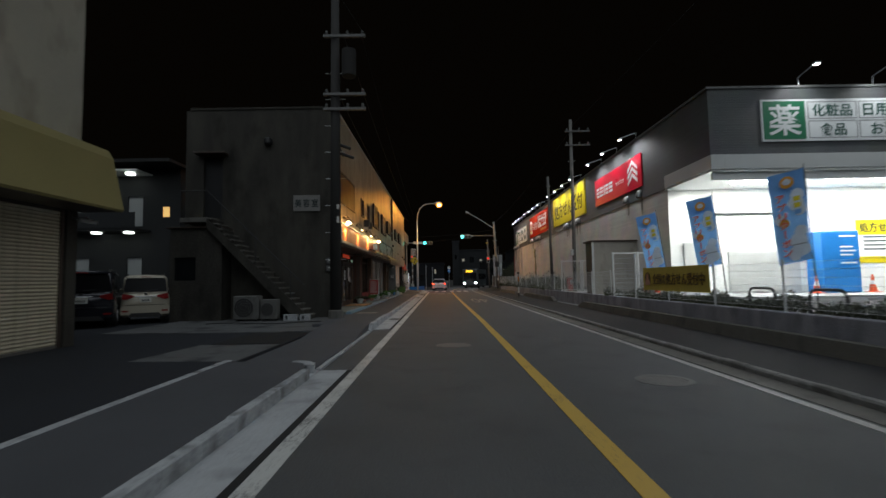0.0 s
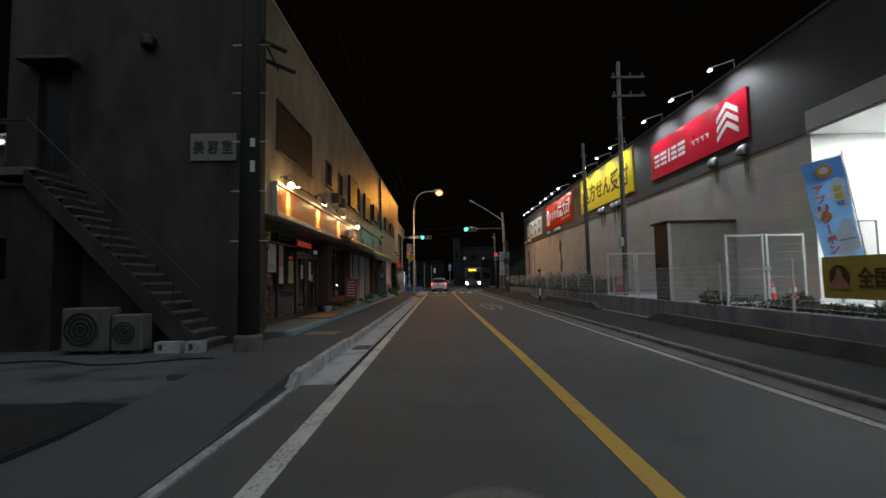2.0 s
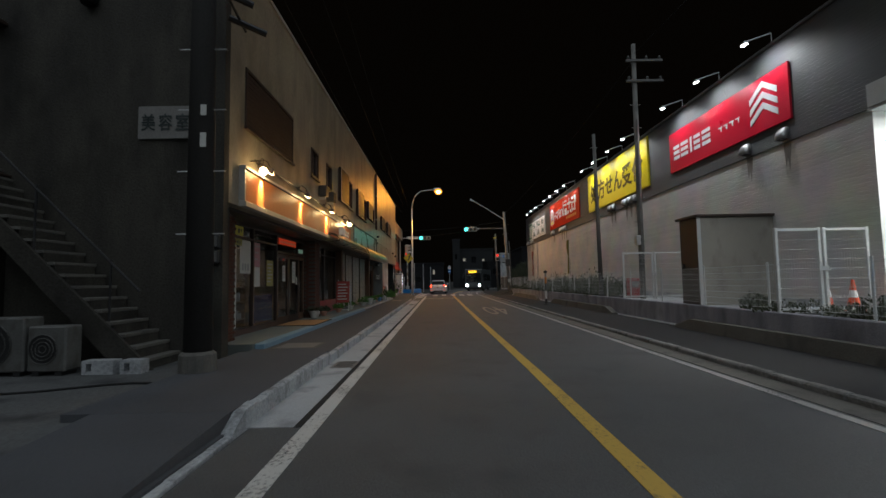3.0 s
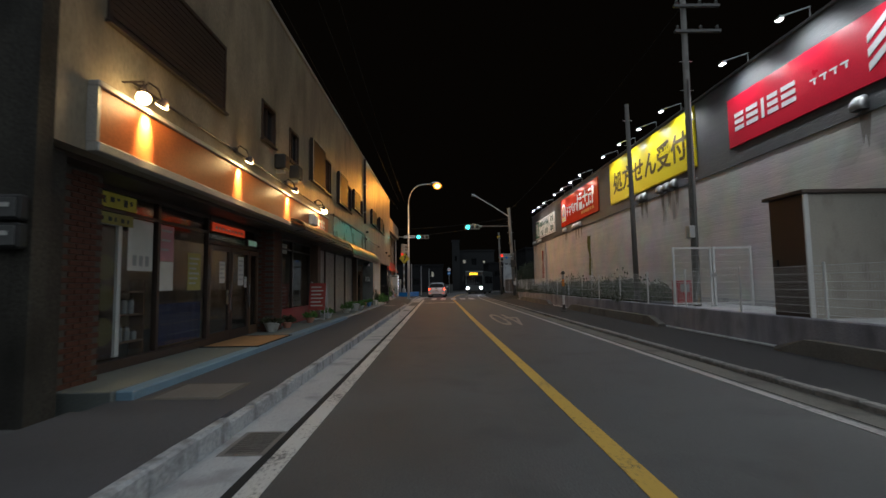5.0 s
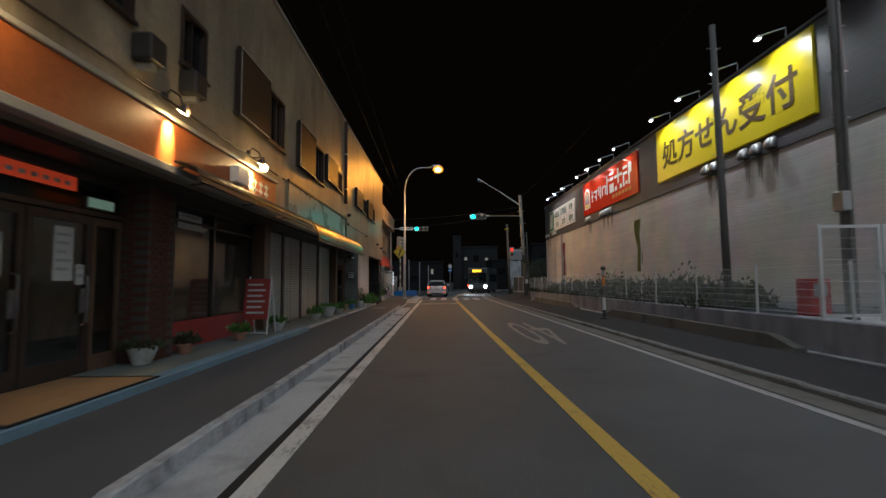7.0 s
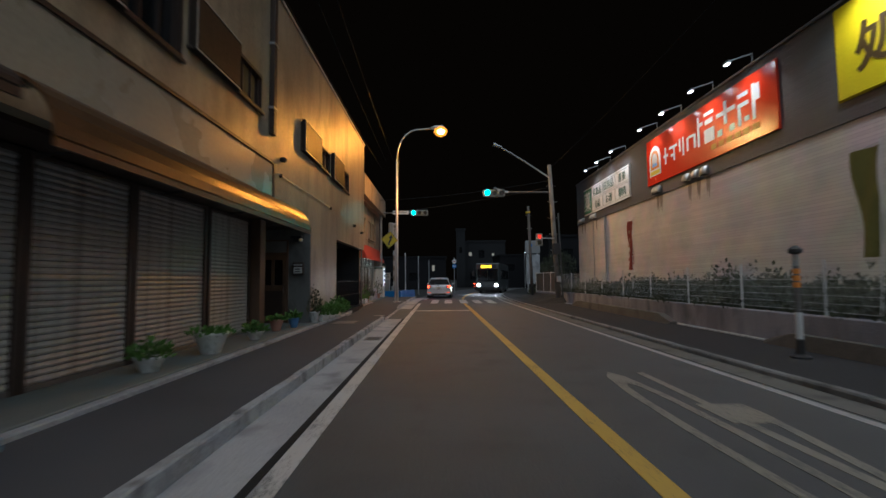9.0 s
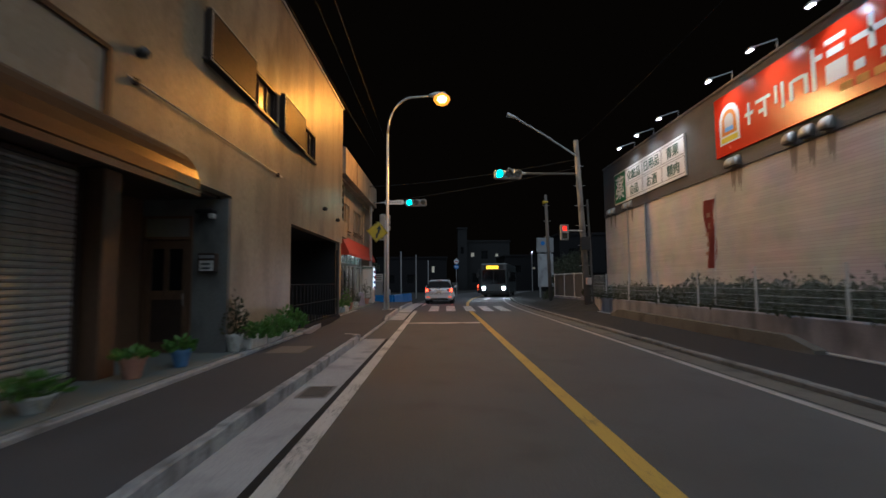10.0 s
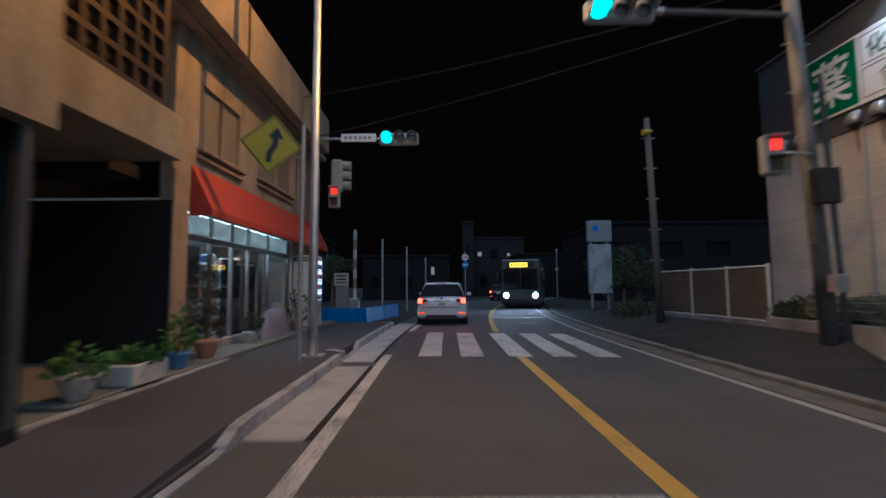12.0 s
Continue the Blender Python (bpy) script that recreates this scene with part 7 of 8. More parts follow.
for a, b in (((-3.2, 15.5, 9.7), (-3.9, 58, 9.4)), ((-2.6, 15.5, 9.7), (-3.4, 58, 9.4)), ((-3.4, 15.5, 7.7), (-4.0, 58, 8.6))):
    wire("overhead_cable", (a, b), 0.5, 0.012, "black overhead cable above the shop building")
wire("overhead_cable", ((7.5, 26.5, 9.8), (5.95, 52.6, 7.6)), 0.4, 0.01, "thin black cable between the poles")
wire("overhead_cable", ((-12, 60.5, 7.4), (5.95, 52.7, 6.9)), 0.6, 0.014, "pale cable slung across the crossing")
wire("overhead_cable", ((-12, 63, 6.2), (5.95, 52.7, 6.5)), 0.4, 0.014, "pale cable slung across the crossing")
wire("overhead_cable", ((-2.5, 15.5, 9.7), (-9, -30, 9.6)), 0.6, 0.012, "black overhead cable above the lot")
wire("overhead_cable", ((7.5, 26.5, 10.0), (9.5, -25, 11.0)), 0.6, 0.012, "black overhead cable above the fence")

# ---- near building with the cream shutter ----
near = thing("corner_building", (-10, 4, 0.09), "cream building with an olive awning over a roller shutter", "building")
part("upper_wall", box(-8.3, -7.98, -8, 10.4, 3.2, 9.5), surface("cream_plaster", (0.4, 0.37, 0.3), 0.75, grain=45, patch=0.6, vary=0.15, bump=0.3, stain=(0.3, 0.27, 0.21)), near)
part("end_wall", box(-16, -8.3, 10.1, 10.4, 0.09, 9.5), STUCCO_END, near)
part("pier", box(-8.3, -8.0, 10.12, 10.4, 0.09, 3.2), STUCCO_END, near)
part("lower_wall", box(-8.3, -8.0, -8, 4.2, 0.09, 3.2), STUCCO_END, near)
part("roof", box(-16, -7.9, -8, 10.45, 9.5, 9.6), DARK_WALL, near)
aw = thing("olive_awning", (-7.6, 4, 2.9), "olive-yellow sheet awning over the shutter", "awning")
m = Matrix.Translation((-7.975, 10.55, 0)) @ Matrix(((1, 0, 0), (0, 0, -1), (0, 1, 0))).to_4x4()
part("sheet", prism([(0, 4.6), (0.5, 4.4), (0.62, 4.2), (0.88, 3.05), (0.85, 3.0), (0.8, 3.05), (0.58, 4.15), (0.45, 4.32), (0, 4.52)], m, 12.5), OLIVE_AWNING, aw)
part("end_panel", prism([(0, 4.5), (0.45, 4.31), (0.57, 4.14), (0.79, 3.04), (0, 3.04)], m, 0.02), OLIVE_AWNING, aw)
part("soffit", box(-7.97, -7.15, -1.9, 10.5, 3.0, 3.03), BROWN_METAL, aw)
shutter(4.3, 10.05, 0.09, 3.0, -8.08, CREAM_SHUTTER, "closed cream roller shutter of the corner building", "cream shutter")
tap = thing("wall_fixture", (-7.95, 10.25, 2.6), "small grey camera on the building corner", "fixture")
part("arm", tube([(-8.0, 10.3, 2.85), (-7.7, 10.3, 2.85)], 0.02, 6), GALVANISED, tap)
part("body", tube([(-7.8, 10.2, 2.8), (-7.62, 10.45, 2.76)], 0.05, 10), WHITE_STEEL, tap)


# ---- vehicles ----
TINTED = surface("tinted_rear_glass", (0.006, 0.006, 0.007), 0.3, grain=20, vary=0.1, bump=0.01)
TINTED.node_tree.nodes["Principled BSDF"].inputs["Specular IOR Level"].default_value = 0.12


def loft(sections, close=True):
    bm = bmesh.new()
    rings = [[bm.verts.new(p) for p in s] for s in sections]
    n = len(rings[0])
    for a, b in zip(rings, rings[1:]):
        for k in range(n):
            bm.faces.new((a[k], a[(k + 1) % n], b[(k + 1) % n], b[k]))
    bm.faces.new(rings[0]), bm.faces.new(rings[-1])
    return bm


def car(at, turn, paint, width, length, height, label, lit, belt=0.6, tall=False):
    """A wagon or small van with its tail towards -y."""
    c = thing("car", at, label, "car", turn=turn)
    hw, L, H, B = width / 2, length, height, height * belt

    def hull(y, w, zb, zt, tuck):
        half = [(w * 0.8, zb), (w * 0.94, zb + 0.05), (w, zb + 0.2), (w, zb + (zt - zb) * 0.55), (w * 0.985, zb + (zt - zb) * 0.8), (w * (0.95 - tuck), zt - 0.03), (w * (0.86 - tuck), zt)]
        return [(-x, y, z) for x, z in half] + [(0, y, zt + 0.015)] + [(x, y, z) for x, z in reversed(half)]

    nose = B - (0.05 if tall else 0.14)
    part("body", loft([hull(0.02, hw * 0.84, 0.34, B - 0.06, 0.02), hull(0.05, hw * 0.93, 0.27, B - 0.02, 0.01), hull(0.16, hw * 0.985, 0.22, B, 0), hull(0.6, hw, 0.2, B + 0.01, 0), hull(L * 0.5, hw, 0.2, B, 0),
                       hull(L * 0.7, hw, 0.2, B - 0.02, 0), hull(L * 0.86, hw * 0.97, 0.21, nose + 0.03, 0), hull(L * 0.95, hw * 0.9, 0.24, nose - 0.04, 0), hull(L, hw * 0.74, 0.32, nose - 0.2, 0)]), paint, c, world=False, smooth=True)
    tw = hw * (0.86 if tall else 0.74)
    lean = 0.12 if tall else 0.34

    def cabin(y, w, w2, z0, z1):
        half = [(w, z0), (w * 0.6 + w2 * 0.4, z0 + (z1 - z0) * 0.4), (w2 * 1.02, z1 - 0.1), (w2 * 0.96, z1 - 0.035), (w2 * 0.82, z1), (w2 * 0.4, z1 + 0.02)]
        return [(-x, y, z) for x, z in half] + [(0, y, z1 + 0.026)] + [(x, y, z) for x, z in reversed(half)]

    part("cabin", loft([cabin(0.1, hw * 0.88, hw * 0.84, B - 0.05, B + 0.03), cabin(0.1 + lean * 0.9, hw * 0.91, tw * 0.98, B - 0.05, H - 0.1), cabin(0.16 + lean, hw * 0.92, tw, B - 0.05, H - 0.03), cabin(L * 0.33, hw * 0.93, tw, B - 0.05, H),
                        cabin(L * 0.5, hw * 0.93, tw, B - 0.05, H - 0.015), cabin(L * (0.68 if tall else 0.6), hw * 0.92, tw * 0.95, B - 0.05, H - 0.1), cabin(L * (0.85 if tall else 0.77), hw * 0.89, hw * 0.8, B - 0.07, B - 0.03)]), paint, c, world=False, smooth=True)
    up = H - B - 0.16
    m = Matrix.Translation((0, 0.085, B + 0.05)) @ pose(0, 0, 0, -math.degrees(math.atan2(lean * 0.9, H - B - 0.13)), 0, 0) @ FACE_SOUTH
    hgt = up / math.cos(math.atan2(lean * 0.9, H - B - 0.13)) - 0.02
    part("rear_window", prism([(-hw * 0.84, 0.0), (hw * 0.84, 0.0), (hw * 0.86, 0.06), (tw * 0.93, hgt - 0.04), (tw * 0.86, hgt), (-tw * 0.86, hgt), (-tw * 0.93, hgt - 0.04), (-hw * 0.86, 0.06)], m, 0.03), TINTED, c, world=False)
    part("rear_wiper", tube([m @ Vector((0, 0.02, 0.04)), m @ Vector((0.34, 0.07, 0.04))], 0.008, 5), BLACK_PLASTIC, c, world=False)
    part("roof_spoiler", prism([(-tw * 0.9, -0.03), (tw * 0.9, -0.03), (tw * 0.88, 0.03), (-tw * 0.88, 0.03)], m @ Matrix.Translation((0, hgt + 0.045, -0.02)), 0.1), paint, c, world=False)
    brake = part("high_brake_lamp", prism([(-0.15, -0.012), (0.15, -0.012), (0.15, 0.012), (-0.15, 0.012)], m @ Matrix.Translation((0, hgt + 0.045, 0.08)), 0.006), DIM_RED, c, world=False)
    for sx in (-1, 1):
        part("roof_rail", tube([(sx * tw * 0.86, 0.5, H - 0.02), (sx * tw * 0.88, 0.62, H + 0.045), (sx * tw * 0.88, L * 0.5, H + 0.04), (sx * tw * 0.86, L * 0.55, H - 0.03)], 0.014, 6), BLACK_PLASTIC, c, world=False)
        side = [(0.5 + lean * 0.4, B + 0.03), (L * 0.7, B + 0.02), (L * 0.58, H - 0.13), (0.4 + lean, H - 0.13)]
        bm = bmesh.new()
        rings = []
        for d in (0.0, 0.014):
            rings.append([bm.verts.new((sx * (hw * 0.925 + d + (tw * 1.02 - hw * 0.925) * (z - B) / (H - 0.1 - B)), y, z)) for y, z in side])
        for r in rings:
            bm.faces.new(r)
        for k in range(4):
            bm.faces.new((rings[0][k], rings[0][(k + 1) % 4], rings[1][(k + 1) % 4], rings[1][k]))
        part("side_window", bm, DARK_GLASS, c, world=False)
        f = Matrix.Translation((sx * hw, 0.02, B - 0.2)) @ FACE_SOUTH @ Matrix.Diagonal((-sx, 1, 1, 1))
        lens = part("tail_lamp", prism([(0.05, 0.02), (0.17, 0.0), (0.4, 0.09), (0.38, 0.14), (0.17, 0.19), (0.07, 0.2)], f, 0.04), DIM_RED, c, "red tail lamp", world=False)
        if lit:
            part("lit_lens", prism([(0.05, 0.02), (0.2, 0.01), (0.23, 0.17), (0.07, 0.195)], f @ Matrix.Translation((0, 0, 0.042)), 0.012), RED_LENS, lens, "lit red lens", world=False)
        part("reflector", box(min(sx * hw * 0.66, sx * hw * 0.9), max(sx * hw * 0.66, sx * hw * 0.9), -0.068, -0.05, 0.41, 0.46), REAR_GLOW if lit else DIM_RED, c, world=False)
        part("mirror", box(min(sx * (hw - 0.01), sx * (hw + 0.17)), max(sx * (hw - 0.01), sx * (hw + 0.17)), L * 0.62, L * 0.66, B + 0.02, B + 0.16, 0.03), paint, c, world=False)
        for y in (L * 0.18, L * 0.8):
            part("wheel_arch", tube([(sx * (hw - 0.25), y, 0.33), (sx * (hw + 0.002), y, 0.33)], 0.38, 20), BLACK_PLASTIC, c, world=False)
            wheel = part("wheel", tube([(sx * (hw - 0.2), y, 0.31), (sx * (hw + 0.008), y, 0.31)], 0.31, 20), RUBBER, c, world=False)
            part("rim", tube([(sx * (hw - 0.05), y, 0.31), (sx * (hw + 0.014), y, 0.31)], (0.2, 0.19), 14), GALVANISED, wheel, world=False)
    part("bumper", loft([[(x, y, z) for x, z in ((-hw * 0.95, 0.32), (-hw * 0.97, 0.42), (-hw * 0.96, 0.56), (-hw * 0.9, 0.6), (hw * 0.9, 0.6), (hw * 0.96, 0.56), (hw * 0.97, 0.42), (hw * 0.95, 0.32))] for y in (-0.055, 0.3)]), paint, c, world=False)
    part("bumper_insert", prism([(-hw * 0.7, 0.24), (hw * 0.7, 0.24), (hw * 0.55, 0.37), (-hw * 0.55, 0.37)], Matrix.Translation((0, -0.056, 0)) @ FACE_SOUTH, 0.02), BLACK_PLASTIC, c, world=False)
    part("tailgate_crease", box(-hw * 0.8, hw * 0.8, 0.0, 0.025, 0.62, 0.635), BLACK_PLASTIC, c, world=False)
    num = part("number_plate", box(-0.165, 0.165, -0.01, 0.018, B - 0.29, B - 0.125), PLATE, c, "pale number plate", world=False)
    for k in range(4):
        part("plate_bar", box(-0.11 + 0.06 * k, -0.075 + 0.06 * k, -0.014, -0.0102, B - 0.26, B - 0.19), INK, num, world=False)
    part("plate_garnish", box(-0.3, 0.3, -0.012, 0.02, B - 0.115, B - 0.085, 0.008), CHROME, c, world=False)
    part("badge", prism(ring_outline(0.045, 14), Matrix.Translation((0, 0.06, B - 0.02)) @ FACE_SOUTH, 0.04), CHROME, c, world=False)
    return c


lead = car((-0.42, 61.0, 0.0), -3, SILVER_CAR, 1.78, 4.5, 1.5, "silver station wagon with lit red tail lamps in the lane", True, 0.64)
for sx in (-0.78, 0.78):
    eye = pose(-0.42, 61.0, 0, 0, 0, -3) @ Vector((sx, -0.14, 0.84))
    lamp("tail_lamp_beam", "SPOT", look(eye, eye + Vector((0, -5, -0.8))), 9, (1.0, 0.05, 0.02), cone=150, blend=0.8)
car((-10.78, 14.2, 0.09), 30, DARK_CAR, 1.7, 4.5, 1.75, "dark minivan parked in the lot, tail to the street", False, 0.6, True)
car((-9.85, 15.8, 0.09), 32, BEIGE_CAR, 1.42, 2.95, 1.62, "beige boxy small van parked in the lot", False, 0.62, True)
car((-9.5, 69.0, -0.06), 70, NIGHT_DIM_PAINT, 1.6, 3.9, 1.5, "pale car parked beyond the blue barrier, darkened for night", False)
far_car = car((4.8, 88.0, 0.0), -20, DARK_CAR, 1.7, 4.2, 1.5, "dark car far ahead with lit tail lamps", True, 0.62)


def bus(at, turn):
    b = thing("bus", at, "city bus with lit headlamps and an amber route display", "bus", turn=turn)
    W, L, H = 1.15, 8.8, 2.95
    bd = box(-W, W, 0, L, 0.32, H, 0.09)
    part("body", bd, NIGHT_DIM_PAINT, b, world=False)
    part("skirt", box(-W + 0.05, W - 0.05, 0.1, L - 0.1, 0.22, 0.33), BLACK_PLASTIC, b, world=False)
    m = Matrix.Translation((0, -0.004, 0)) @ FACE_SOUTH
    part("windscreen", prism([(-1.02, 1.15), (1.02, 1.15), (1.0, 2.38), (-1.0, 2.38)], m, 0.02), DARK_GLASS, b, world=False)
    part("pillar", flat(m, -0.02, 0.02, 1.15, 2.38, 0.03), BLACK_PLASTIC, b, world=False)
    part("display_housing", flat(m, -0.85, 0.85, 2.42, 2.8, 0.012), BLACK_PLASTIC, b, world=False)
    disp = part("route_display", flat(m, -0.62, 0.42, 2.48, 2.74, 0.02), AMBER_DISPLAY, b, "lit amber route display", world=False)
    for k in range(6):
        part("text_bar", flat(m, -0.55 + 0.16 * k, -0.46 + 0.16 * k, 2.54, 2.68, 0.024), BLACK_PLASTIC, disp, world=False)
    part("bumper", box(-W - 0.01, W + 0.01, -0.06, 0.25, 0.32, 0.62, 0.04), BLACK_PLASTIC, b, world=False)
    for sx in (-1, 1):
        part("headlamp", prism(ring_outline(0.15, 16), m @ Matrix.Translation((sx * 0.86, 0.8, 0)), 0.02), HEAD_LENS, b, "lit white headlamp", world=False)
        part("headlamp_bezel", flat(m, sx * 0.86 - 0.22, sx * 0.86 + 0.22, 0.62, 0.98, 0.012), BLACK_PLASTIC, b, world=False)
        part("wing_mirror", box(sx * (W + 0.12), sx * (W + 0.3), -0.3, -0.2, 1.7, 2.15, 0.03), BLACK_PLASTIC, b, world=False)
        part("mirror_arm", tube([(sx * (W - 0.05), 0, 2.45), (sx * (W + 0.2), -0.25, 2.4), (sx * (W + 0.2), -0.25, 2.15)], 0.02, 6), BLACK_PLASTIC, b, world=False)
        for k in range(5):
            part("side_window", box(sx * (W - 0.01), sx * (W + 0.012), 1.5 + 1.4 * k, 2.75 + 1.4 * k, 1.35, 2.3), DARK_GLASS, b, world=False)
        for y in (2.0, 6.6):
            wheel = part("wheel", tube([(sx * (W - 0.25), y, 0.45), (sx * (W - 0.01), y, 0.45)], 0.45, 20), RUBBER, b, world=False)
            part("rim", tube([(sx * (W - 0.05), y, 0.45), (sx * (W + 0.005), y, 0.45)], 0.26, 14), GALVANISED, wheel, world=False)
    return b


BUS_AT, BUS_TURN = (4.3, 72.6, 0.0), -14
bus(BUS_AT, BUS_TURN)
for sx in (-0.86, 0.86):
    eye = pose(*BUS_AT, 0, 0, BUS_TURN) @ Vector((sx, -0.1, 0.8))
    aim = pose(*BUS_AT, 0, 0, BUS_TURN) @ Vector((sx, -14, -0.4))
    lamp("bus_headlight_beam", "SPOT", look(eye, aim), 120, (0.88, 0.96, 1.0), cone=60, blend=0.8)

# ---- the corner shop past the garage ----
BLIND = surface("tan_blind", (0.2, 0.165, 0.12), 0.6, grain=30, patch=2, vary=0.2, stretch=(1, 1, 8))
b2 = thing("corner_shop", (-6.5, 55, 0.2), "tan two-storey corner shop with a red awning", "building")
BX = -4.75
WINDOWS = ((52.75, 54.4, 3.85, 5.1), (55.45, 57.9, 3.95, 5.1))
part("upper_wall", holed(51.95, 60.9, 2.78, 6.0, WINDOWS, lambda a, b, c, d: box(BX - 0.2, BX, a, b, c, d)), B2_WALL, b2)
part("parapet", box(-4.5, -4.2, 50.8, 60.1, 5.87, 7.0, 0.01), B2_WALL, b2, "tan parapet of the upper deck")
part("deck", box(-9.5, -4.5, 50.8, 60.9, 5.8, 5.95), B2_WALL, b2)
part("parapet_joint", box(-4.197, -4.185, 53.4, 53.48, 5.87, 7.0), BROWN_METAL, b2)
part("corner_pier", box(BX + 0.003, BX + 0.04, 51.95, 52.4, 0.2, 3.3, 0.008), B2_WALL, b2, "tan pier beside the passage")
part("end_wall", box(-9.5, BX - 0.25, 60.7, 60.9, 0.2, 5.79), B2_WALL, b2)
part("far_wall", box(BX - 0.2, BX + 0.003, 58.15, 60.9, 0.2, 2.775), B2_WALL, b2)
part("back_wall", box(-9.5, -9.3, 52.0, 60.7, 0.2, 5.79), B2_WALL, b2)
part("ceiling", box(-9.3, BX - 0.21, 52.4, 60.7, 2.79, 2.9), WHITE_WALL, b2)
part("inner_wall", box(-8.6, -8.5, 52.4, 60.7, 0.2, 2.785), WHITE_WALL, b2)
part("side_wall", box(-8.5, BX - 0.26, 52.2, 52.38, 0.2, 2.785), WHITE_WALL, b2)
# passage walls painted near black for the shade within
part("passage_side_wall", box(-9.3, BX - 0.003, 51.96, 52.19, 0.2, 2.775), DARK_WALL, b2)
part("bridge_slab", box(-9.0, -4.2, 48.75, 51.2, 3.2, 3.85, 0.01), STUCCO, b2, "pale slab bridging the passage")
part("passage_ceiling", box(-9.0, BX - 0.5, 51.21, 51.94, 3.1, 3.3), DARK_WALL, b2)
cells = [(49.1 + 0.3 * k, 49.32 + 0.3 * k, 3.98 + 0.3 * q, 4.2 + 0.3 * q) for k in range(6) for q in range(5)]
part("block_screen", holed(48.75, 50.95, 3.855, 5.5, cells, lambda a, b, c, d: box(-4.4, -4.29, a, b, c, d)), BROWN_METAL, b2, "dark openwork block screen above the passage")
part("screen_backing", box(-4.72, -4.66, 48.75, 50.95, 3.855, 5.5), DARK_WALL, b2)
for y0, y1, z0, z1 in WINDOWS:
    w = part("window", holed(y0, y1, z0, z1, [(y0 + 0.05, (y0 + y1) / 2 - 0.025, z0 + 0.05, z1 - 0.05), ((y0 + y1) / 2 + 0.025, y1 - 0.05, z0 + 0.05, z1 - 0.05)], lambda a, b, c, d: box(BX - 0.1, BX + 0.02, a, b, c, d)), B2_WALL, b2)
    part("pane", box(BX - 0.06, BX - 0.05, y0 + 0.05, y1 - 0.05, z0 + 0.05, z1 - 0.05), BLIND, w, "closed tan blind behind the pane")
    part("sill", box(BX + 0.003, BX + 0.14, y0 - 0.1, y1 + 0.1, z0 - 0.07, z0 - 0.003, 0.008), B2_WALL, w)
    part("lower_ledge", box(BX + 0.003, BX + 0.08, y0 - 0.1, y1 + 0.1, z0 - 0.2, z0 - 0.14, 0.008), B2_WALL, w)
part("downpipe", tube([(BX + 0.05, 58.35, 3.5), (BX + 0.05, 58.35, 5.8)], 0.035, 8), B2_WALL, b2)
raw = thing("red_awning", (-4.5, 56.6, 2.6), "red cloth awning over the corner shop window", "awning")
m = Matrix.Translation((BX + 0.005, 60.8, 0)) @ Matrix(((1, 0, 0), (0, 0, -1), (0, 1, 0))).to_4x4()
part("cloth", prism([(0, 3.5), (0.37, 2.72), (0.37, 2.6), (0.355, 2.6), (0.35, 2.7), (0, 3.46)], m, 8.3), RED_AWNING, raw)
for y in (52.512, 60.8):
    part("side_cloth", prism([(0, 3.45), (0.35, 2.7), (0.35, 2.6), (0, 2.6)], Matrix.Translation((0, y - 60.8, 0)) @ m, 0.012), RED_AWNING, raw, "end of the awning in shade")
part("frame", tube([(BX, 52.6, 2.66), (BX + 0.33, 52.6, 2.64), (BX + 0.33, 60.7, 2.64), (BX, 60.7, 2.66)], 0.014, 6), ALUMINIUM, raw)
part("hem", tube([(BX + 0.372, 52.5, 2.6), (BX + 0.372, 60.8, 2.6)], 0.008, 6), RED_AWNING, raw)
front = thing("shop_glazing", (BX, 54, 0.2), "lit shop front in pale aluminium frames", "shop window", "shop windows")
GX0, GX1 = BX - 0.14, BX - 0.06
MULLIONS = (52.44, 53.45, 54.36, 55.2, 56.45, 58.0)
part("sill", box(BX - 0.2, BX - 0.02, 52.41, 58.1, 0.2, 0.35), CONCRETE, front)
for y in MULLIONS:
    part("mullion", box(GX0, GX1, y - 0.03, y + 0.03, 0.35, 2.74), ALUMINIUM, front)
part("end_post", box(GX0 - 0.02, BX - 0.01, 58.04, 58.14, 0.35, 2.77, 0.008), WHITE_STEEL, front, "white end post")
for a, b in zip(MULLIONS, MULLIONS[1:]):
    part("transom", box(GX0, GX1, a + 0.032, b - 0.032, 2.2, 2.3), ALUMINIUM, front)
    part("head", box(GX0, GX1 + 0.03, a + 0.032, b - 0.032, 2.7, 2.775), WHITE_STEEL, front)
    part("pane", box(BX - 0.105, BX - 0.098, a + 0.03, b - 0.03, 0.35, 2.2), GLASS, front)
    part("upper_pane", box(BX - 0.105, BX - 0.098, a + 0.03, b - 0.03, 2.3, 2.7), GLASS, front)
for a, b in ((54.36, 55.2), (55.2, 56.45)):
    part("stile", box(GX0 + 0.01, GX1 - 0.01, (a + b) / 2 + 0.12, (a + b) / 2 + 0.17, 0.36, 2.19), BROWN_METAL, front)
for y in (53.5, 55.4, 57.3):
    t = thing("shop_tube_light", (-5.2, y, 2.7), "fluorescent tube on the shop ceiling", "ceiling light", "tubes in the corner shop")
    part("tube", box(-5.25, -5.17, y - 0.9, y + 0.9, 2.71, 2.78, 0.01), SHOP_TUBE, t)
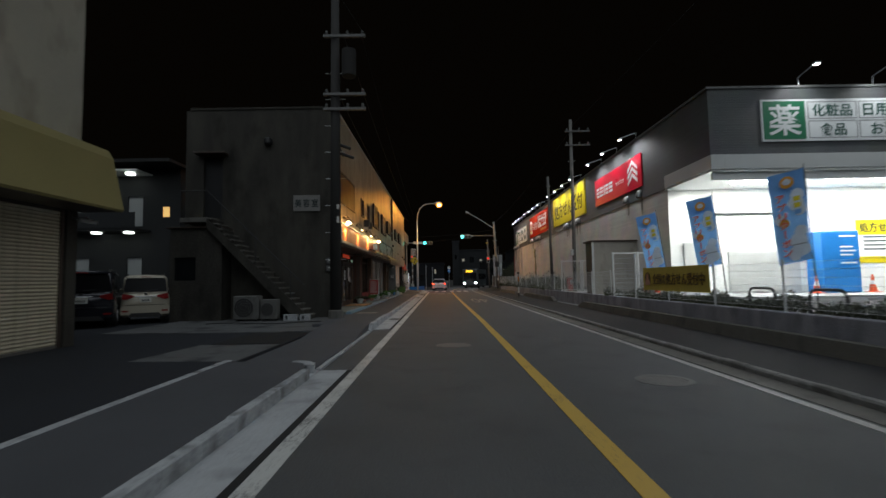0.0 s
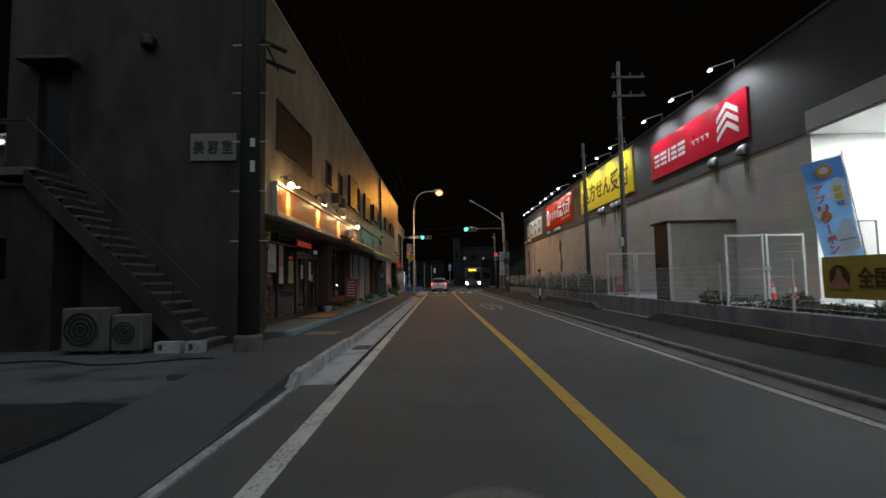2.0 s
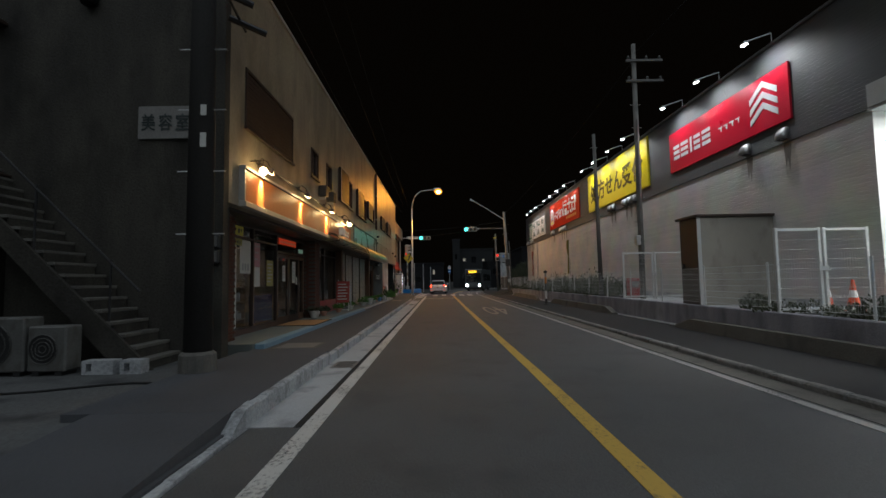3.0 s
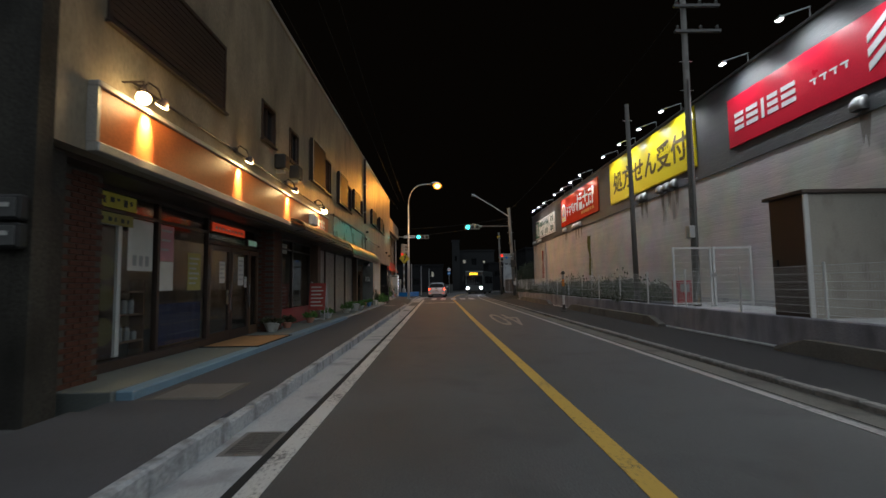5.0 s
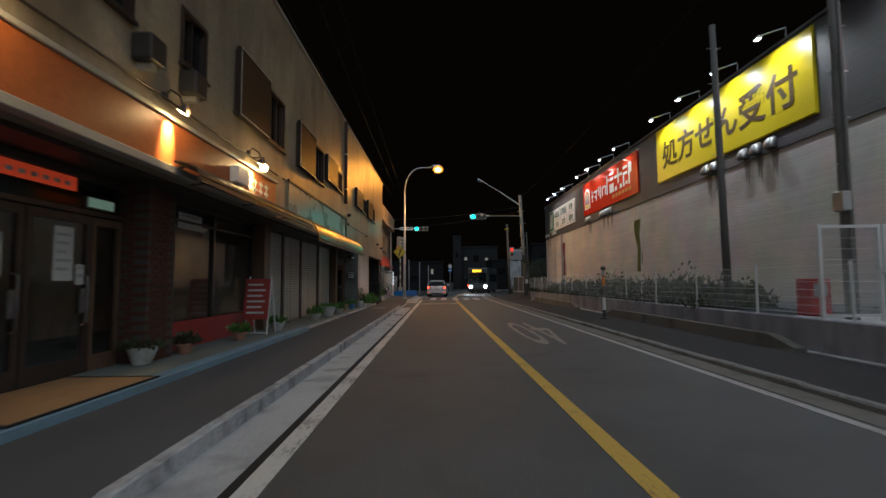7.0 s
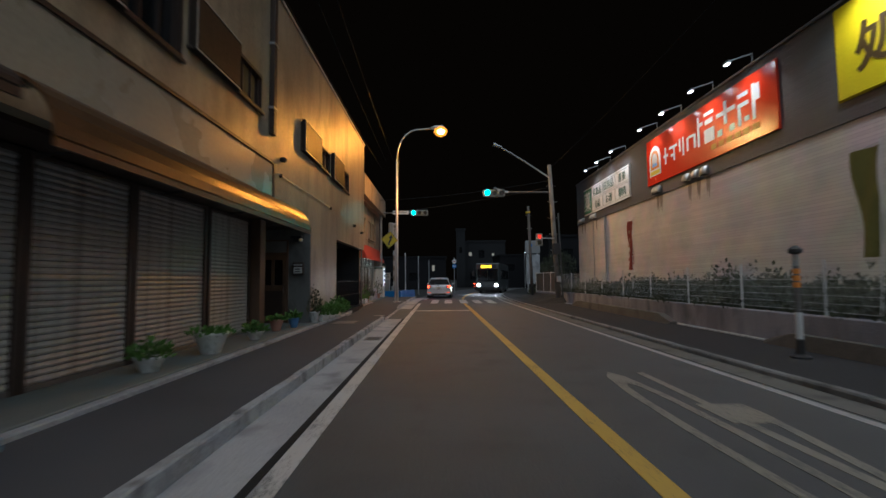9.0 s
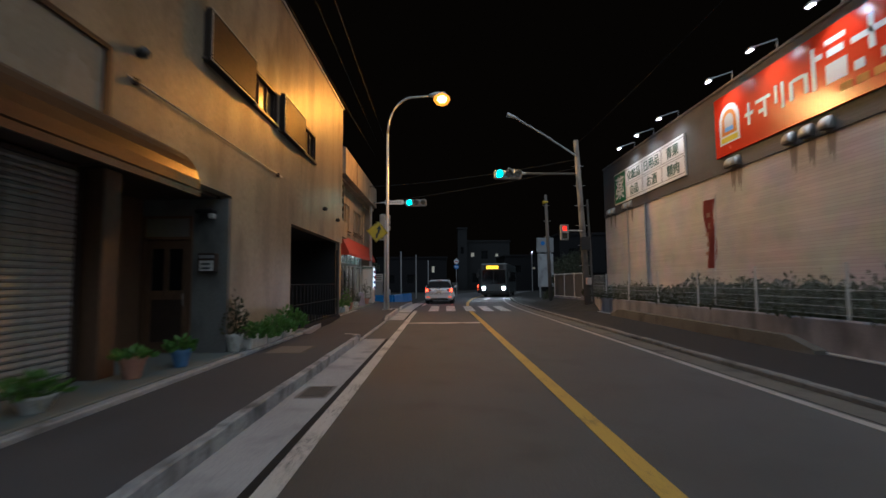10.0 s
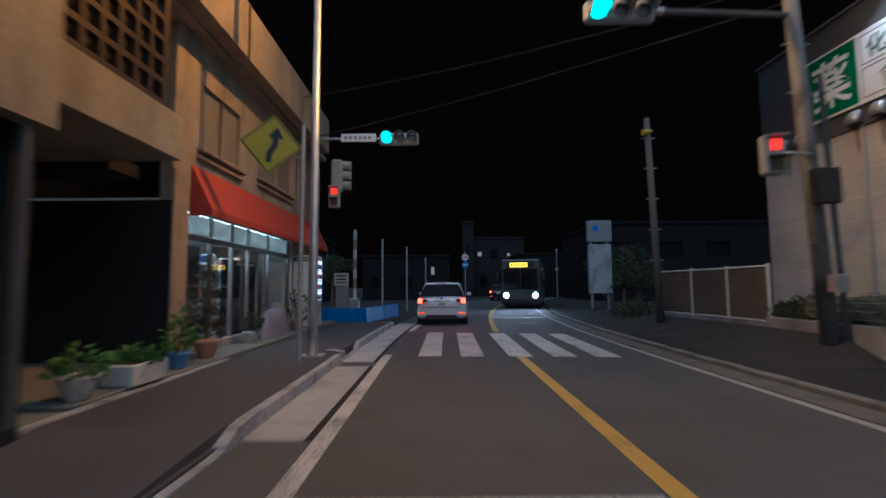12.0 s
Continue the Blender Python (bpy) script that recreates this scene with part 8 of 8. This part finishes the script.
for k, y in enumerate((53.95, 55.1, 56.5)):
    sh = thing("shop_shelf", (-6.2, y, 0.2), "pale shop shelf with dark goods", "shelf", "shelves in the corner shop")
    part("back", box(-5.9, -5.86, y - 0.45, y + 0.45, 0.2, 2.1), WHITE_STEEL, sh)
    for j in range(5):
        part("board", box(-5.86, -5.45, y - 0.45, y + 0.45, 0.35 + 0.38 * j, 0.38 + 0.38 * j), WHITE_STEEL, sh)
        for i in range(3):
            part("goods", box(-5.8, -5.55, y - 0.4 + 0.28 * i, y - 0.2 + 0.28 * i, 0.38 + 0.38 * j, 0.5 + 0.38 * j + 0.05 * ((i + j) % 3), 0.01), (BROWN_METAL, NAVY_CLOTH, GREY_SIGN, TERRACOTTA)[(i + j + k) % 4], sh)
for a, b in zip(MULLIONS, MULLIONS[1:]):
    fl = thing("window_film", (BX - 0.13, (a + b) / 2, 2.3), "white frosted film inside the upper shop pane", "window film", "films on the upper panes")
    part("sheet", box(BX - 0.118, BX - 0.112, a + 0.05, b - 0.05, 2.32, 2.68), FROSTED, fl)
dark_film = thing("dark_board", (BX - 0.3, 53.0, 0.2), "dark board standing behind the shop glass", "board")
part("panel", box(BX - 0.3, BX - 0.26, 52.5, 53.4, 0.2, 2.15, 0.01), BROWN_METAL, dark_film)
brd = thing("display_board", (BX - 0.4, 55.6, 0.2), "brown display board standing behind the shop glass", "display board")
part("panel", box(BX - 0.42, BX - 0.38, 54.6, 56.4, 0.3, 1.98, 0.01), DARK_WALL, brd)
part("foot", box(BX - 0.5, BX - 0.3, 54.8, 56.2, 0.2, 0.3), BROWN_METAL, brd)
part("sign_strip", box(BX - 0.379, BX - 0.375, 55.3, 56.3, 1.88, 1.94), PAPER, brd)
bl = thing("shop_blind", (BX - 0.25, 57.2, 0.95), "grey blind drawn behind the shop glass", "blind")
for k in range(16):
    part("slat", box(BX - 0.25, BX - 0.23, 56.5, 57.95, 0.95 + 0.075 * k, 1.015 + 0.075 * k), GREY_SIGN, bl)
part("head_rail", box(BX - 0.26, BX - 0.22, 56.48, 57.97, 2.15, 2.19), ALUMINIUM, bl)
LILAC = surface("faded_lilac_cloth", (0.2, 0.19, 0.24), 0.85, grain=70, patch=5, vary=0.35)
cover = thing("cloth_cover", (-4.45, 55.7, 0.2), "pale lilac cloth cover draped over a low stand by the glass", "cover")
cb = bmesh.new()
rings = []
for r, (q, z) in enumerate(((1.0, 0.2), (0.95, 0.34), (0.84, 0.55), (0.72, 0.8), (0.34, 0.86))):
    rings.append([cb.verts.new((-4.42 + (0.2 * q + 0.015 * math.sin(5 * a + r)) * math.cos(a), 55.85 + (0.8 * q + 0.03 * math.sin(7 * a)) * math.sin(a), z)) for a in (math.tau * k / 20 for k in range(20))])
for a, b in zip(rings, rings[1:]):
    for k in range(20):
        cb.faces.new((a[k], a[(k + 1) % 20], b[(k + 1) % 20], b[k]))
cb.faces.new(rings[-1])
part("cloth", cb, LILAC, cover, smooth=True)
vend = thing("vending_machine", (-4.4, 58.5, 0.2), "white vending machine with a lit display front", "vending machine")
part("body", box(-4.74, -4.13, 58.2, 59.1, 0.22, 2.3, 0.02), WHITE_STEEL, vend)
part("side_strip", box(-4.72, -4.2, 58.19, 58.199, 2.12, 2.24), GREEN_INK, vend, "dark green strip with pale marks")
for k in range(5):
    part("strip_mark", box(-4.66 + 0.08 * k, -4.61 + 0.08 * k, 58.184, 58.1895, 2.16, 2.2), PAPER, vend)
VEND_GLOW = glow("vending_panel", (0.75, 0.9, 1.0), 0.9)
for k in range(4):
    part("lit_panel", box(-4.129, -4.115, 58.28, 59.02, 0.98 + 0.3 * k, 1.25 + 0.3 * k), VEND_GLOW, vend, "lit display panel")
    for j in range(7):
        part("bottle", lathe((-4.095, 58.34 + 0.105 * j, 1.0 + 0.3 * k), [(0.018, 0), (0.018, 0.1), (0.009, 0.15)], 8), (RED_INK, BLUE_PAINT, GREEN_SIGN, BROWN_METAL)[(j + k) % 4], vend)
part("coin_panel", box(-4.129, -4.11, 58.65, 58.98, 0.6, 0.93), GREY_SIGN, vend)
part("feet", box(-4.7, -4.17, 58.24, 59.06, 0.2, 0.219), BLACK_PLASTIC, vend)

# ---- beyond the crossing ----
blue = thing("blue_barrier", (-4.8, 68, 0), "long low bright blue barrier beside the side road", "barrier")
for a, b in (((-6.6, 63.9), (-5.1, 63.62)), ((-5.07, 63.61), (-3.57, 63.33)), ((-3.53, 63.4), (-3.1, 65.6)), ((-3.09, 65.65), (-2.66, 67.85))):
    a, b = Vector((*a, 0)), Vector((*b, 0))
    d = (b - a).normalized()
    n = Vector((-d.y, d.x, 0)) * 0.14
    sec = bmesh.new()
    lo = [sec.verts.new((p.x, p.y, -0.06)) for p in (a - n, b - n, b + n, a + n)]
    hi = [sec.verts.new((p.x, p.y, 0.52)) for p in (a - n * 0.7, b - n * 0.7, b + n * 0.7, a + n * 0.7)]
    for q in ([lo[3], lo[2], lo[1], lo[0]], hi, *([lo[k], lo[(k + 1) % 4], hi[(k + 1) % 4], hi[k]] for k in range(4))):
        sec.faces.new(q)
    part("section", sec, BLUE_PAINT, blue)
for x, y, h in ((-3.4, 68.3, 3.7), (-2.4, 71.5, 3.6), (-1.6, 80.0, 3.5)):
    p = thing("slim_post", (x, y, 0), "slim pale steel post by the side road", "post", "slim posts by the side road")
    part("shaft", tube([(x, y, 0), (x, y, h)], 0.05, 8), GALVANISED, p)
    part("cap", lathe((x, y, h), [(0.055, 0), (0.03, 0.06)], 8), GALVANISED, p)
gp = thing("barrier_post", (-3.95, 63.7, 0.05), "striped barrier post with a small machine at its foot", "barrier post")
for k in range(7):
    part("stripe", tube([(-3.95, 63.7, 0.9 + 0.4 * k), (-3.95, 63.7, 1.3 + 0.4 * k)], 0.07, 10), BLIND if k % 2 else PAPER, gp)
part("base", box(-4.15, -3.75, 63.5, 63.9, -0.06, 0.9, 0.02), GALVANISED, gp)
mach = thing("ticket_machine", (-4.6, 64.4, 0.05), "small box machine with a sign board", "ticket machine")
part("case", box(-4.85, -4.35, 64.2, 64.6, -0.06, 1.4, 0.03), GREY_SIGN, mach)
part("sign", box(-4.9, -4.3, 64.16, 64.19, 1.42, 1.95), PAPER, mach)
for k in range(3):
    part("text_bar", box(-4.82, -4.4, 64.15, 64.159, 1.52 + 0.14 * k, 1.58 + 0.14 * k), INK, mach)
rs = thing("round_signs", (1.15, 75.3, 0), "two round road signs, one white and one blue, on a post", "road sign")
part("post", tube([(1.15, 75.3, 0), (1.15, 75.3, 3.6)], 0.035, 8), GALVANISED, rs)
for z, mt, im in ((3.25, WHITE_SIGN, RED_INK), (2.76, BLUE_PAINT, WHITE_SIGN)):
    m = at_plane(FACE_SOUTH, 1.15, 75.26, z)
    part("disc", prism(ring_outline(0.22), m, 0.015), mt, rs)
    part("figure_bar", flat(m, -0.15, 0.15, -0.04, 0.04, 0.003, 0.0155), im, rs)
DULL_PANEL = surface("dull_white_panel", (0.32, 0.34, 0.35), 0.35, grain=30, patch=0.7, vary=0.35, bump=0.02, stain=(0.16, 0.15, 0.15))
pylon = thing("pylon_sign", (8.4, 70.5, 0), "tall white roadside sign of two panels", "sign")
part("upper_panel", box(7.7, 9.05, 70.4, 70.7, 3.75, 4.95, 0.03), GREY_SIGN, pylon)
part("lower_panel", box(7.75, 9.0, 70.4, 70.7, 0.9, 3.62, 0.03), DULL_PANEL, pylon)
part("figure", prism(ring_outline(0.18, 12), at_plane(FACE_SOUTH, 8.15, 70.395, 4.5), 0.01), BLUE_PAINT, pylon)
for x in (7.9, 8.8):
    part("leg", box(x - 0.06, x + 0.06, 70.5, 70.62, 0, 4.9), GALVANISED, pylon)
rail = thing("roadside_railing", (6.2, 56, 0.05), "pale panel railing on a low concrete base at the store corner", "railing")
pts = [(6.6, 54.66), (6.58, 56.1), (6.44, 57.5), (6.24, 58.9)]
RAIL_PANEL = surface("dull_railing_panel", (0.085, 0.075, 0.062), 0.6, metal=0.0, grain=40, patch=1.0, vary=0.35, stain=(0.05, 0.045, 0.04))
for a, b in zip(pts, pts[1:]):
    part("base", prism([a, b, (b[0] + 0.15, b[1]), (a[0] + 0.15, a[1])], Matrix.Translation((0, 0, 0.0)), 0.5), RETAIN, rail)
    part("panel", prism([(a[0] + 0.06, a[1] + 0.04), (b[0] + 0.06, b[1] - 0.04), (b[0] + 0.085, b[1] - 0.04), (a[0] + 0.085, a[1] + 0.04)], Matrix.Translation((0, 0, 0.56)), 1.14), RAIL_PANEL, rail)
    for z in (0.54, 1.74):
        part("rail", tube([(a[0] + 0.07, a[1], z), (b[0] + 0.07, b[1], z)], 0.026, 8), WHITE_STEEL, rail)
for a in pts:
    part("post", tube([(a[0] + 0.07, a[1], 0.48), (a[0] + 0.07, a[1], 1.8)], 0.04, 8), WHITE_STEEL, rail)
def bank_edge(y):
    return right_kerb(y) + 0.55


bank = bmesh.new()
rows = []
rb = random.Random(5)
for k in range(24):
    y = 51.7 + 0.45 * k
    lift = min(1.0, max(0.0, (y - 51.7) / 0.9)) * (1.0 - max(0.0, (y - 58.9) / 3.4))
    inner = 6.49 if y < 54.7 else 6.52 - 0.074 * (y - 54.7)
    outer = max(bank_edge(y), 4.7)
    rows.append([bank.verts.new((outer + (inner - outer) * q, y, 0.035 + lift * (0.4 * q ** 1.4) + (rb.uniform(-0.02, 0.03) if 0 < q < 1 else 0))) for q in (0, 0.2, 0.4, 0.6, 0.8, 1.0)])
for a, b in zip(rows, rows[1:]):
    for k in range(5):
        bank.faces.new((a[k], a[k + 1], b[k + 1], b[k]))
structure("earth_bank", bank, GROUND, "dark earth bank below the railing at the corner", "bank")
structure("store_corner_ground", box(6.78, 9.2, 54.6, 57.9, -0.05, 0.5), GROUND, "dark ground behind the railing at the store corner", "ground")
for k, (x, y) in enumerate(((7.0, 61.8), (7.2, 63.0), (7.5, 64.3), (7.9, 65.7))):
    bush = thing("bush", (x, y, 0.05), "dark low bush on the verge past the railing", "bush", "bushes on the verge")
    part("foliage", leaves((x, y, 0.05), 0.75, 1.0 - 0.1 * k, 420, 0.1, 70 + k), DRY_LEAF, bush)
    part("stem", tube([(x, y, 0.0), (x + 0.05, y, 0.6)], (0.03, 0.012), 6), WOOD, bush)


def far_house(name, x0, x1, y0, y1, h, wall, windows, label, lit=()):
    """A distant building with a parapet, window recesses and panes."""
    b = thing(name, ((x0 + x1) / 2, y0, 0), label, "building", "buildings in the distance")
    holes = [(wx, wx + ww, wz, wz + wh) for wx, wz, ww, wh in windows]
    part("wall", holed(x0, x1, 0, h, holes, lambda a, c, d, e: box(a, c, y0, y0 + 0.3, d, e)), wall, b)
    part("side_wall", box(x0, x0 + 0.3, y0 + 0.3, y1, 0, h), wall, b)
    part("far_side_wall", box(x1 - 0.3, x1, y0 + 0.3, y1, 0, h), wall, b)
    part("roof", box(x0 - 0.15, x1 + 0.15, y0 - 0.15, y1, h, h + 0.25), wall, b)
    for k, (wx, wz, ww, wh) in enumerate(windows):
        w = part("window", holed(wx, wx + ww, wz, wz + wh, [(wx + 0.07, wx + ww - 0.07, wz + 0.07, wz + wh - 0.07)], lambda a, c, d, e: box(a, c, y0 + 0.1, y0 + 0.25, d, e)), wall, b)
        part("pane", box(wx + 0.07, wx + ww - 0.07, y0 + 0.17, y0 + 0.19, wz + 0.07, wz + wh - 0.07), lit[k] if k < len(lit) and lit[k] else DARK_GLASS, w)
    return b


# far walls near black: the night's lack of light is in the base
FAR_WALL = surface("night_dark_far_wall", (0.02, 0.021, 0.022), 0.8, grain=20, patch=0.4, vary=0.2)
far_house("apartment_block", 3.6, 11.5, 112, 122, 8.2, FAR_WALL, [(4.8, 5.6, 0.7, 0.8), (6.6, 5.2, 1.2, 1.5), (9.0, 5.6, 0.6, 0.6), (5.0, 1.2, 1.2, 1.6), (8.0, 1.2, 2.0, 1.6)], "pale apartment block far down the road, darkened for night", (FAR_WINDOW, None, FAR_WINDOW, None, None))
far_house("stair_tower", 2.6, 4.1, 110, 112, 10.2, FAR_WALL, [(3.0, 6.0, 0.6, 1.2)], "pale stair tower of the apartment block, darkened for night")
# blacker still, so the unlit houses fade into the night
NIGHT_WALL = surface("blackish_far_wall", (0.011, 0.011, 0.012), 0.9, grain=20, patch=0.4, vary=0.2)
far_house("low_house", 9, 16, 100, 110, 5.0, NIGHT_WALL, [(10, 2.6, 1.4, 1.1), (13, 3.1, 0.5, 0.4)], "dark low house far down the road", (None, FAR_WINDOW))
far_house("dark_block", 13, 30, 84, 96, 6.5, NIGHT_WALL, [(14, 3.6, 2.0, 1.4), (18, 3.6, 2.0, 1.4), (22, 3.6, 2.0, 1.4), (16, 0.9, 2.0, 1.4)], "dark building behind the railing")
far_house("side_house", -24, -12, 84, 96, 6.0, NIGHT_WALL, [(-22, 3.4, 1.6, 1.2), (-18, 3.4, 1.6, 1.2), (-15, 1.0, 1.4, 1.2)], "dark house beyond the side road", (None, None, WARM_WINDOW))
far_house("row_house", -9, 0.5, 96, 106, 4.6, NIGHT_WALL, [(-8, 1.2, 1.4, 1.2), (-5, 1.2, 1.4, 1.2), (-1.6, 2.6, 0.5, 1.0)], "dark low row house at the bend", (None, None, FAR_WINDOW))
lamp_far = thing("far_lamp", (12.0, 95, 0), "distant street lamp with a small white light", "street lamp", "distant lamps")
part("shaft", tube([(12, 95, 0), (12, 95, 5.2)], 0.06, 8), GALVANISED, lamp_far)
part("head", lathe((12, 95, 5.2), [(0.03, 0), (0.045, 0.03), (0.03, 0.06)], 10), LED_LENS, lamp_far)


def dark_tree(x, y, h, r, seed):
    t = thing("tree", (x, y, 0), "dark leafy tree beside the road", "tree", "trees in the distance")
    part("trunk", tube([(x, y, -0.05), (x + 0.05, y, h * 0.35), (x, y + 0.1, h * 0.8)], (0.12, 0.09, 0.03), 8), WOOD, t)
    rnd = random.Random(seed)
    limbs, crown = bmesh.new(), bmesh.new()
    for k in range(7):
        a, z = rnd.uniform(0, 6.28), h * rnd.uniform(0.35, 0.75)
        e = (x + r * 0.7 * math.cos(a), y + r * 0.7 * math.sin(a), z + h * 0.2)
        tube([(x, y, z), e], (0.04, 0.012), 5, limbs)
        join(crown, leaves((e[0], e[1], e[2] - r * 0.35), r * 0.6, r * 0.8, 260, 0.16, seed * 10 + k))
    part("limbs", limbs, WOOD, t)
    part("crown", crown, DRY_LEAF, t)


for x, y, h, r, sd in ((10.2, 74, 3.4, 1.3, 3), (9.6, 68.5, 2.4, 1.0, 4), (12.5, 78, 4.0, 1.6, 5), (-7.5, 75, 3.4, 1.2, 6), (-11, 80, 4.2, 1.6, 7)):
    dark_tree(x, y, h, r, sd)

# apartment house behind the parking lot with its gallery lights
apt = thing("gallery_apartments", (-21, 30, 0.09), "two-storey apartment house with lit open galleries", "apartment house")
# walls take the night-darkened far wall colour
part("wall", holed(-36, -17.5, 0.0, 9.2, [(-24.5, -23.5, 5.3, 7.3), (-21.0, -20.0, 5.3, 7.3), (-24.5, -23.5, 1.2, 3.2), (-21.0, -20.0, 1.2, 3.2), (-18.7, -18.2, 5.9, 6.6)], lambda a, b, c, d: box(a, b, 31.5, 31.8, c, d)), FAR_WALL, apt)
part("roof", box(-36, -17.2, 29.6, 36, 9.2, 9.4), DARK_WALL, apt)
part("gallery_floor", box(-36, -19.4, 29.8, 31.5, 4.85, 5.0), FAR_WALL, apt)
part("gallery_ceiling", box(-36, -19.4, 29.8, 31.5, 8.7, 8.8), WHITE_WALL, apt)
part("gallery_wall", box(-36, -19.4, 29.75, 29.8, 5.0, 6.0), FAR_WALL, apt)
part("side_wall", box(-17.8, -17.5, 31.8, 36, 0, 9.2), DARK_WALL, apt)
for x in (-24.5, -21.0):
    for z in (1.2, 5.3):
        part("door", box(x, x + 1.0, 31.6, 31.65, z, z + 2.0), GREY_SIGN, apt)
part("lit_window", box(-18.7, -18.2, 31.6, 31.62, 5.9, 6.6), WARM_WINDOW, apt, "small warm lit window")
for x in (-29.0, -25.5, -22.4, -20.3):
    for z in (4.78, 8.63):
        g = thing("gallery_light", (x, 30.6, z), "round white ceiling light in the gallery", "ceiling light", "gallery lights")
        part("bowl", lathe((x, 30.6, z - 0.06), [(0.12, 0), (0.28, 0.03), (0.3, 0.12)], 14), glow("gallery_bowl", (0.9, 1.0, 0.95), 4) if "gallery_bowl" not in bpy.data.materials else bpy.data.materials["gallery_bowl"], g)
for z in (4.6, 8.5):
    lamp("gallery_beam", "AREA", pose(-24, 30.6, z), 9, (0.9, 1.0, 0.96), size=9, size_y=0.4)

# kerb stones of the shop side, each one by itself
kerb_thing = thing("kerb_left", (-2.2, 8.2, 0), "row of worn concrete kerb stones along the pavement", "kerb", kind="structure")
stone = mesh_of("kerb_stone", box(-0.055, 0.055, -0.2995, 0.2995, -0.05, 0.153, 0.012), KERB)
high_stone = mesh_of("kerb_stone", box(-0.055, 0.055, -0.2995, 0.2995, -0.05, 0.195, 0.02), KERB)
low_stone = mesh_of("kerb_stone", box(-0.04, 0.04, -0.2995, 0.2995, -0.05, 0.028, 0.01), KERB)
y = -6.0
rk = random.Random(9)
while y < 61:
    raised = any(a + 0.25 < y < b - 0.55 for a, b in RAISED)
    x = left_kerb(y) - (0.055 if raised else 0.04)
    piece("kerb_stone", (high_stone if 13 < y < 17.2 else stone) if raised else low_stone, kerb_thing, (x + rk.uniform(-0.004, 0.004), y, rk.uniform(-0.006, 0.004)), rk.uniform(-0.2, 0.2))
    y += 0.6


def kerb_nose(y):
    """A quarter ring that turns the kerb in towards the pavement at the far end of a stretch."""
    cx, cy = left_kerb(y) - 0.42, y - 0.42
    turn = np.linspace(0, 1.5708, 8)
    ring = [(cx + 0.42 * math.cos(a), cy + 0.42 * math.sin(a)) for a in turn] + [(cx + 0.26 * math.cos(a), cy + 0.26 * math.sin(a)) for a in reversed(turn)]
    part("kerb_nose", prism(ring, Matrix.Translation((0, 0, -0.05)), 0.2), KERB, kerb_thing, "rounded kerb end at a driveway")


for y0, y1 in RAISED:
    if y0 > 0:
        top = 0.195 if 13 < y0 < 14 else 0.153
        start = prism([(0.0, 0.0), (0.62, 0.0), (0.62, 0.05 + top), (0.3, 0.03 + top), (0.05, 0.1)], Matrix.Translation((left_kerb(y0) - 0.11, y0 - 0.25, -0.05)) @ FACE_EAST, 0.11)
        part("kerb_start", start, KERB, kerb_thing, "sloping worn start of the kerb")
    kerb_nose(y1)
kerb_right = thing("kerb_right", (4.8, 8.2, 0), "row of low worn kerb stones along the opposite lane", "kerb", kind="structure")
WORN_KERB = surface("worn_kerb_concrete", (0.15, 0.147, 0.14), 0.85, grain=30, patch=0.7, vary=0.45, bump=0.6, depth=0.01, stain=(0.08, 0.077, 0.072), row=True)
flat_stone = mesh_of("kerb_stone", box(-0.07, 0.07, -0.295, 0.295, -0.05, 0.085, 0.022), WORN_KERB)
y = -6.0
while y < 70:
    piece("kerb_stone", flat_stone, kerb_right, (right_kerb(y) + 0.07, y, rk.uniform(-0.008, 0.004)), rk.uniform(-0.4, 0.4) - math.degrees(math.atan(0.0086 * max(0, y - 53))))
    y += 0.6

# two dark meter boxes on the gable beside the shop corner
for z in (1.74, 2.0):
    mb = thing("meter_box", (FX - 0.16, 17.1, z), "dark meter box with a small pale label on the gable", "meter box", "meter boxes on the gable")
    part("case", box(FX - 0.30, FX - 0.02, 16.985, 17.098, z, z + 0.24, 0.02), BLACK_PLASTIC, mb)
    part("cover_plate", box(FX - 0.27, FX - 0.05, 16.972, 16.984, z + 0.03, z + 0.21, 0.004), DARK_STEEL, mb)
    part("data_label", box(FX - 0.21, FX - 0.11, 16.966, 16.971, z + 0.12, z + 0.16), PAPER, mb, "small pale label")
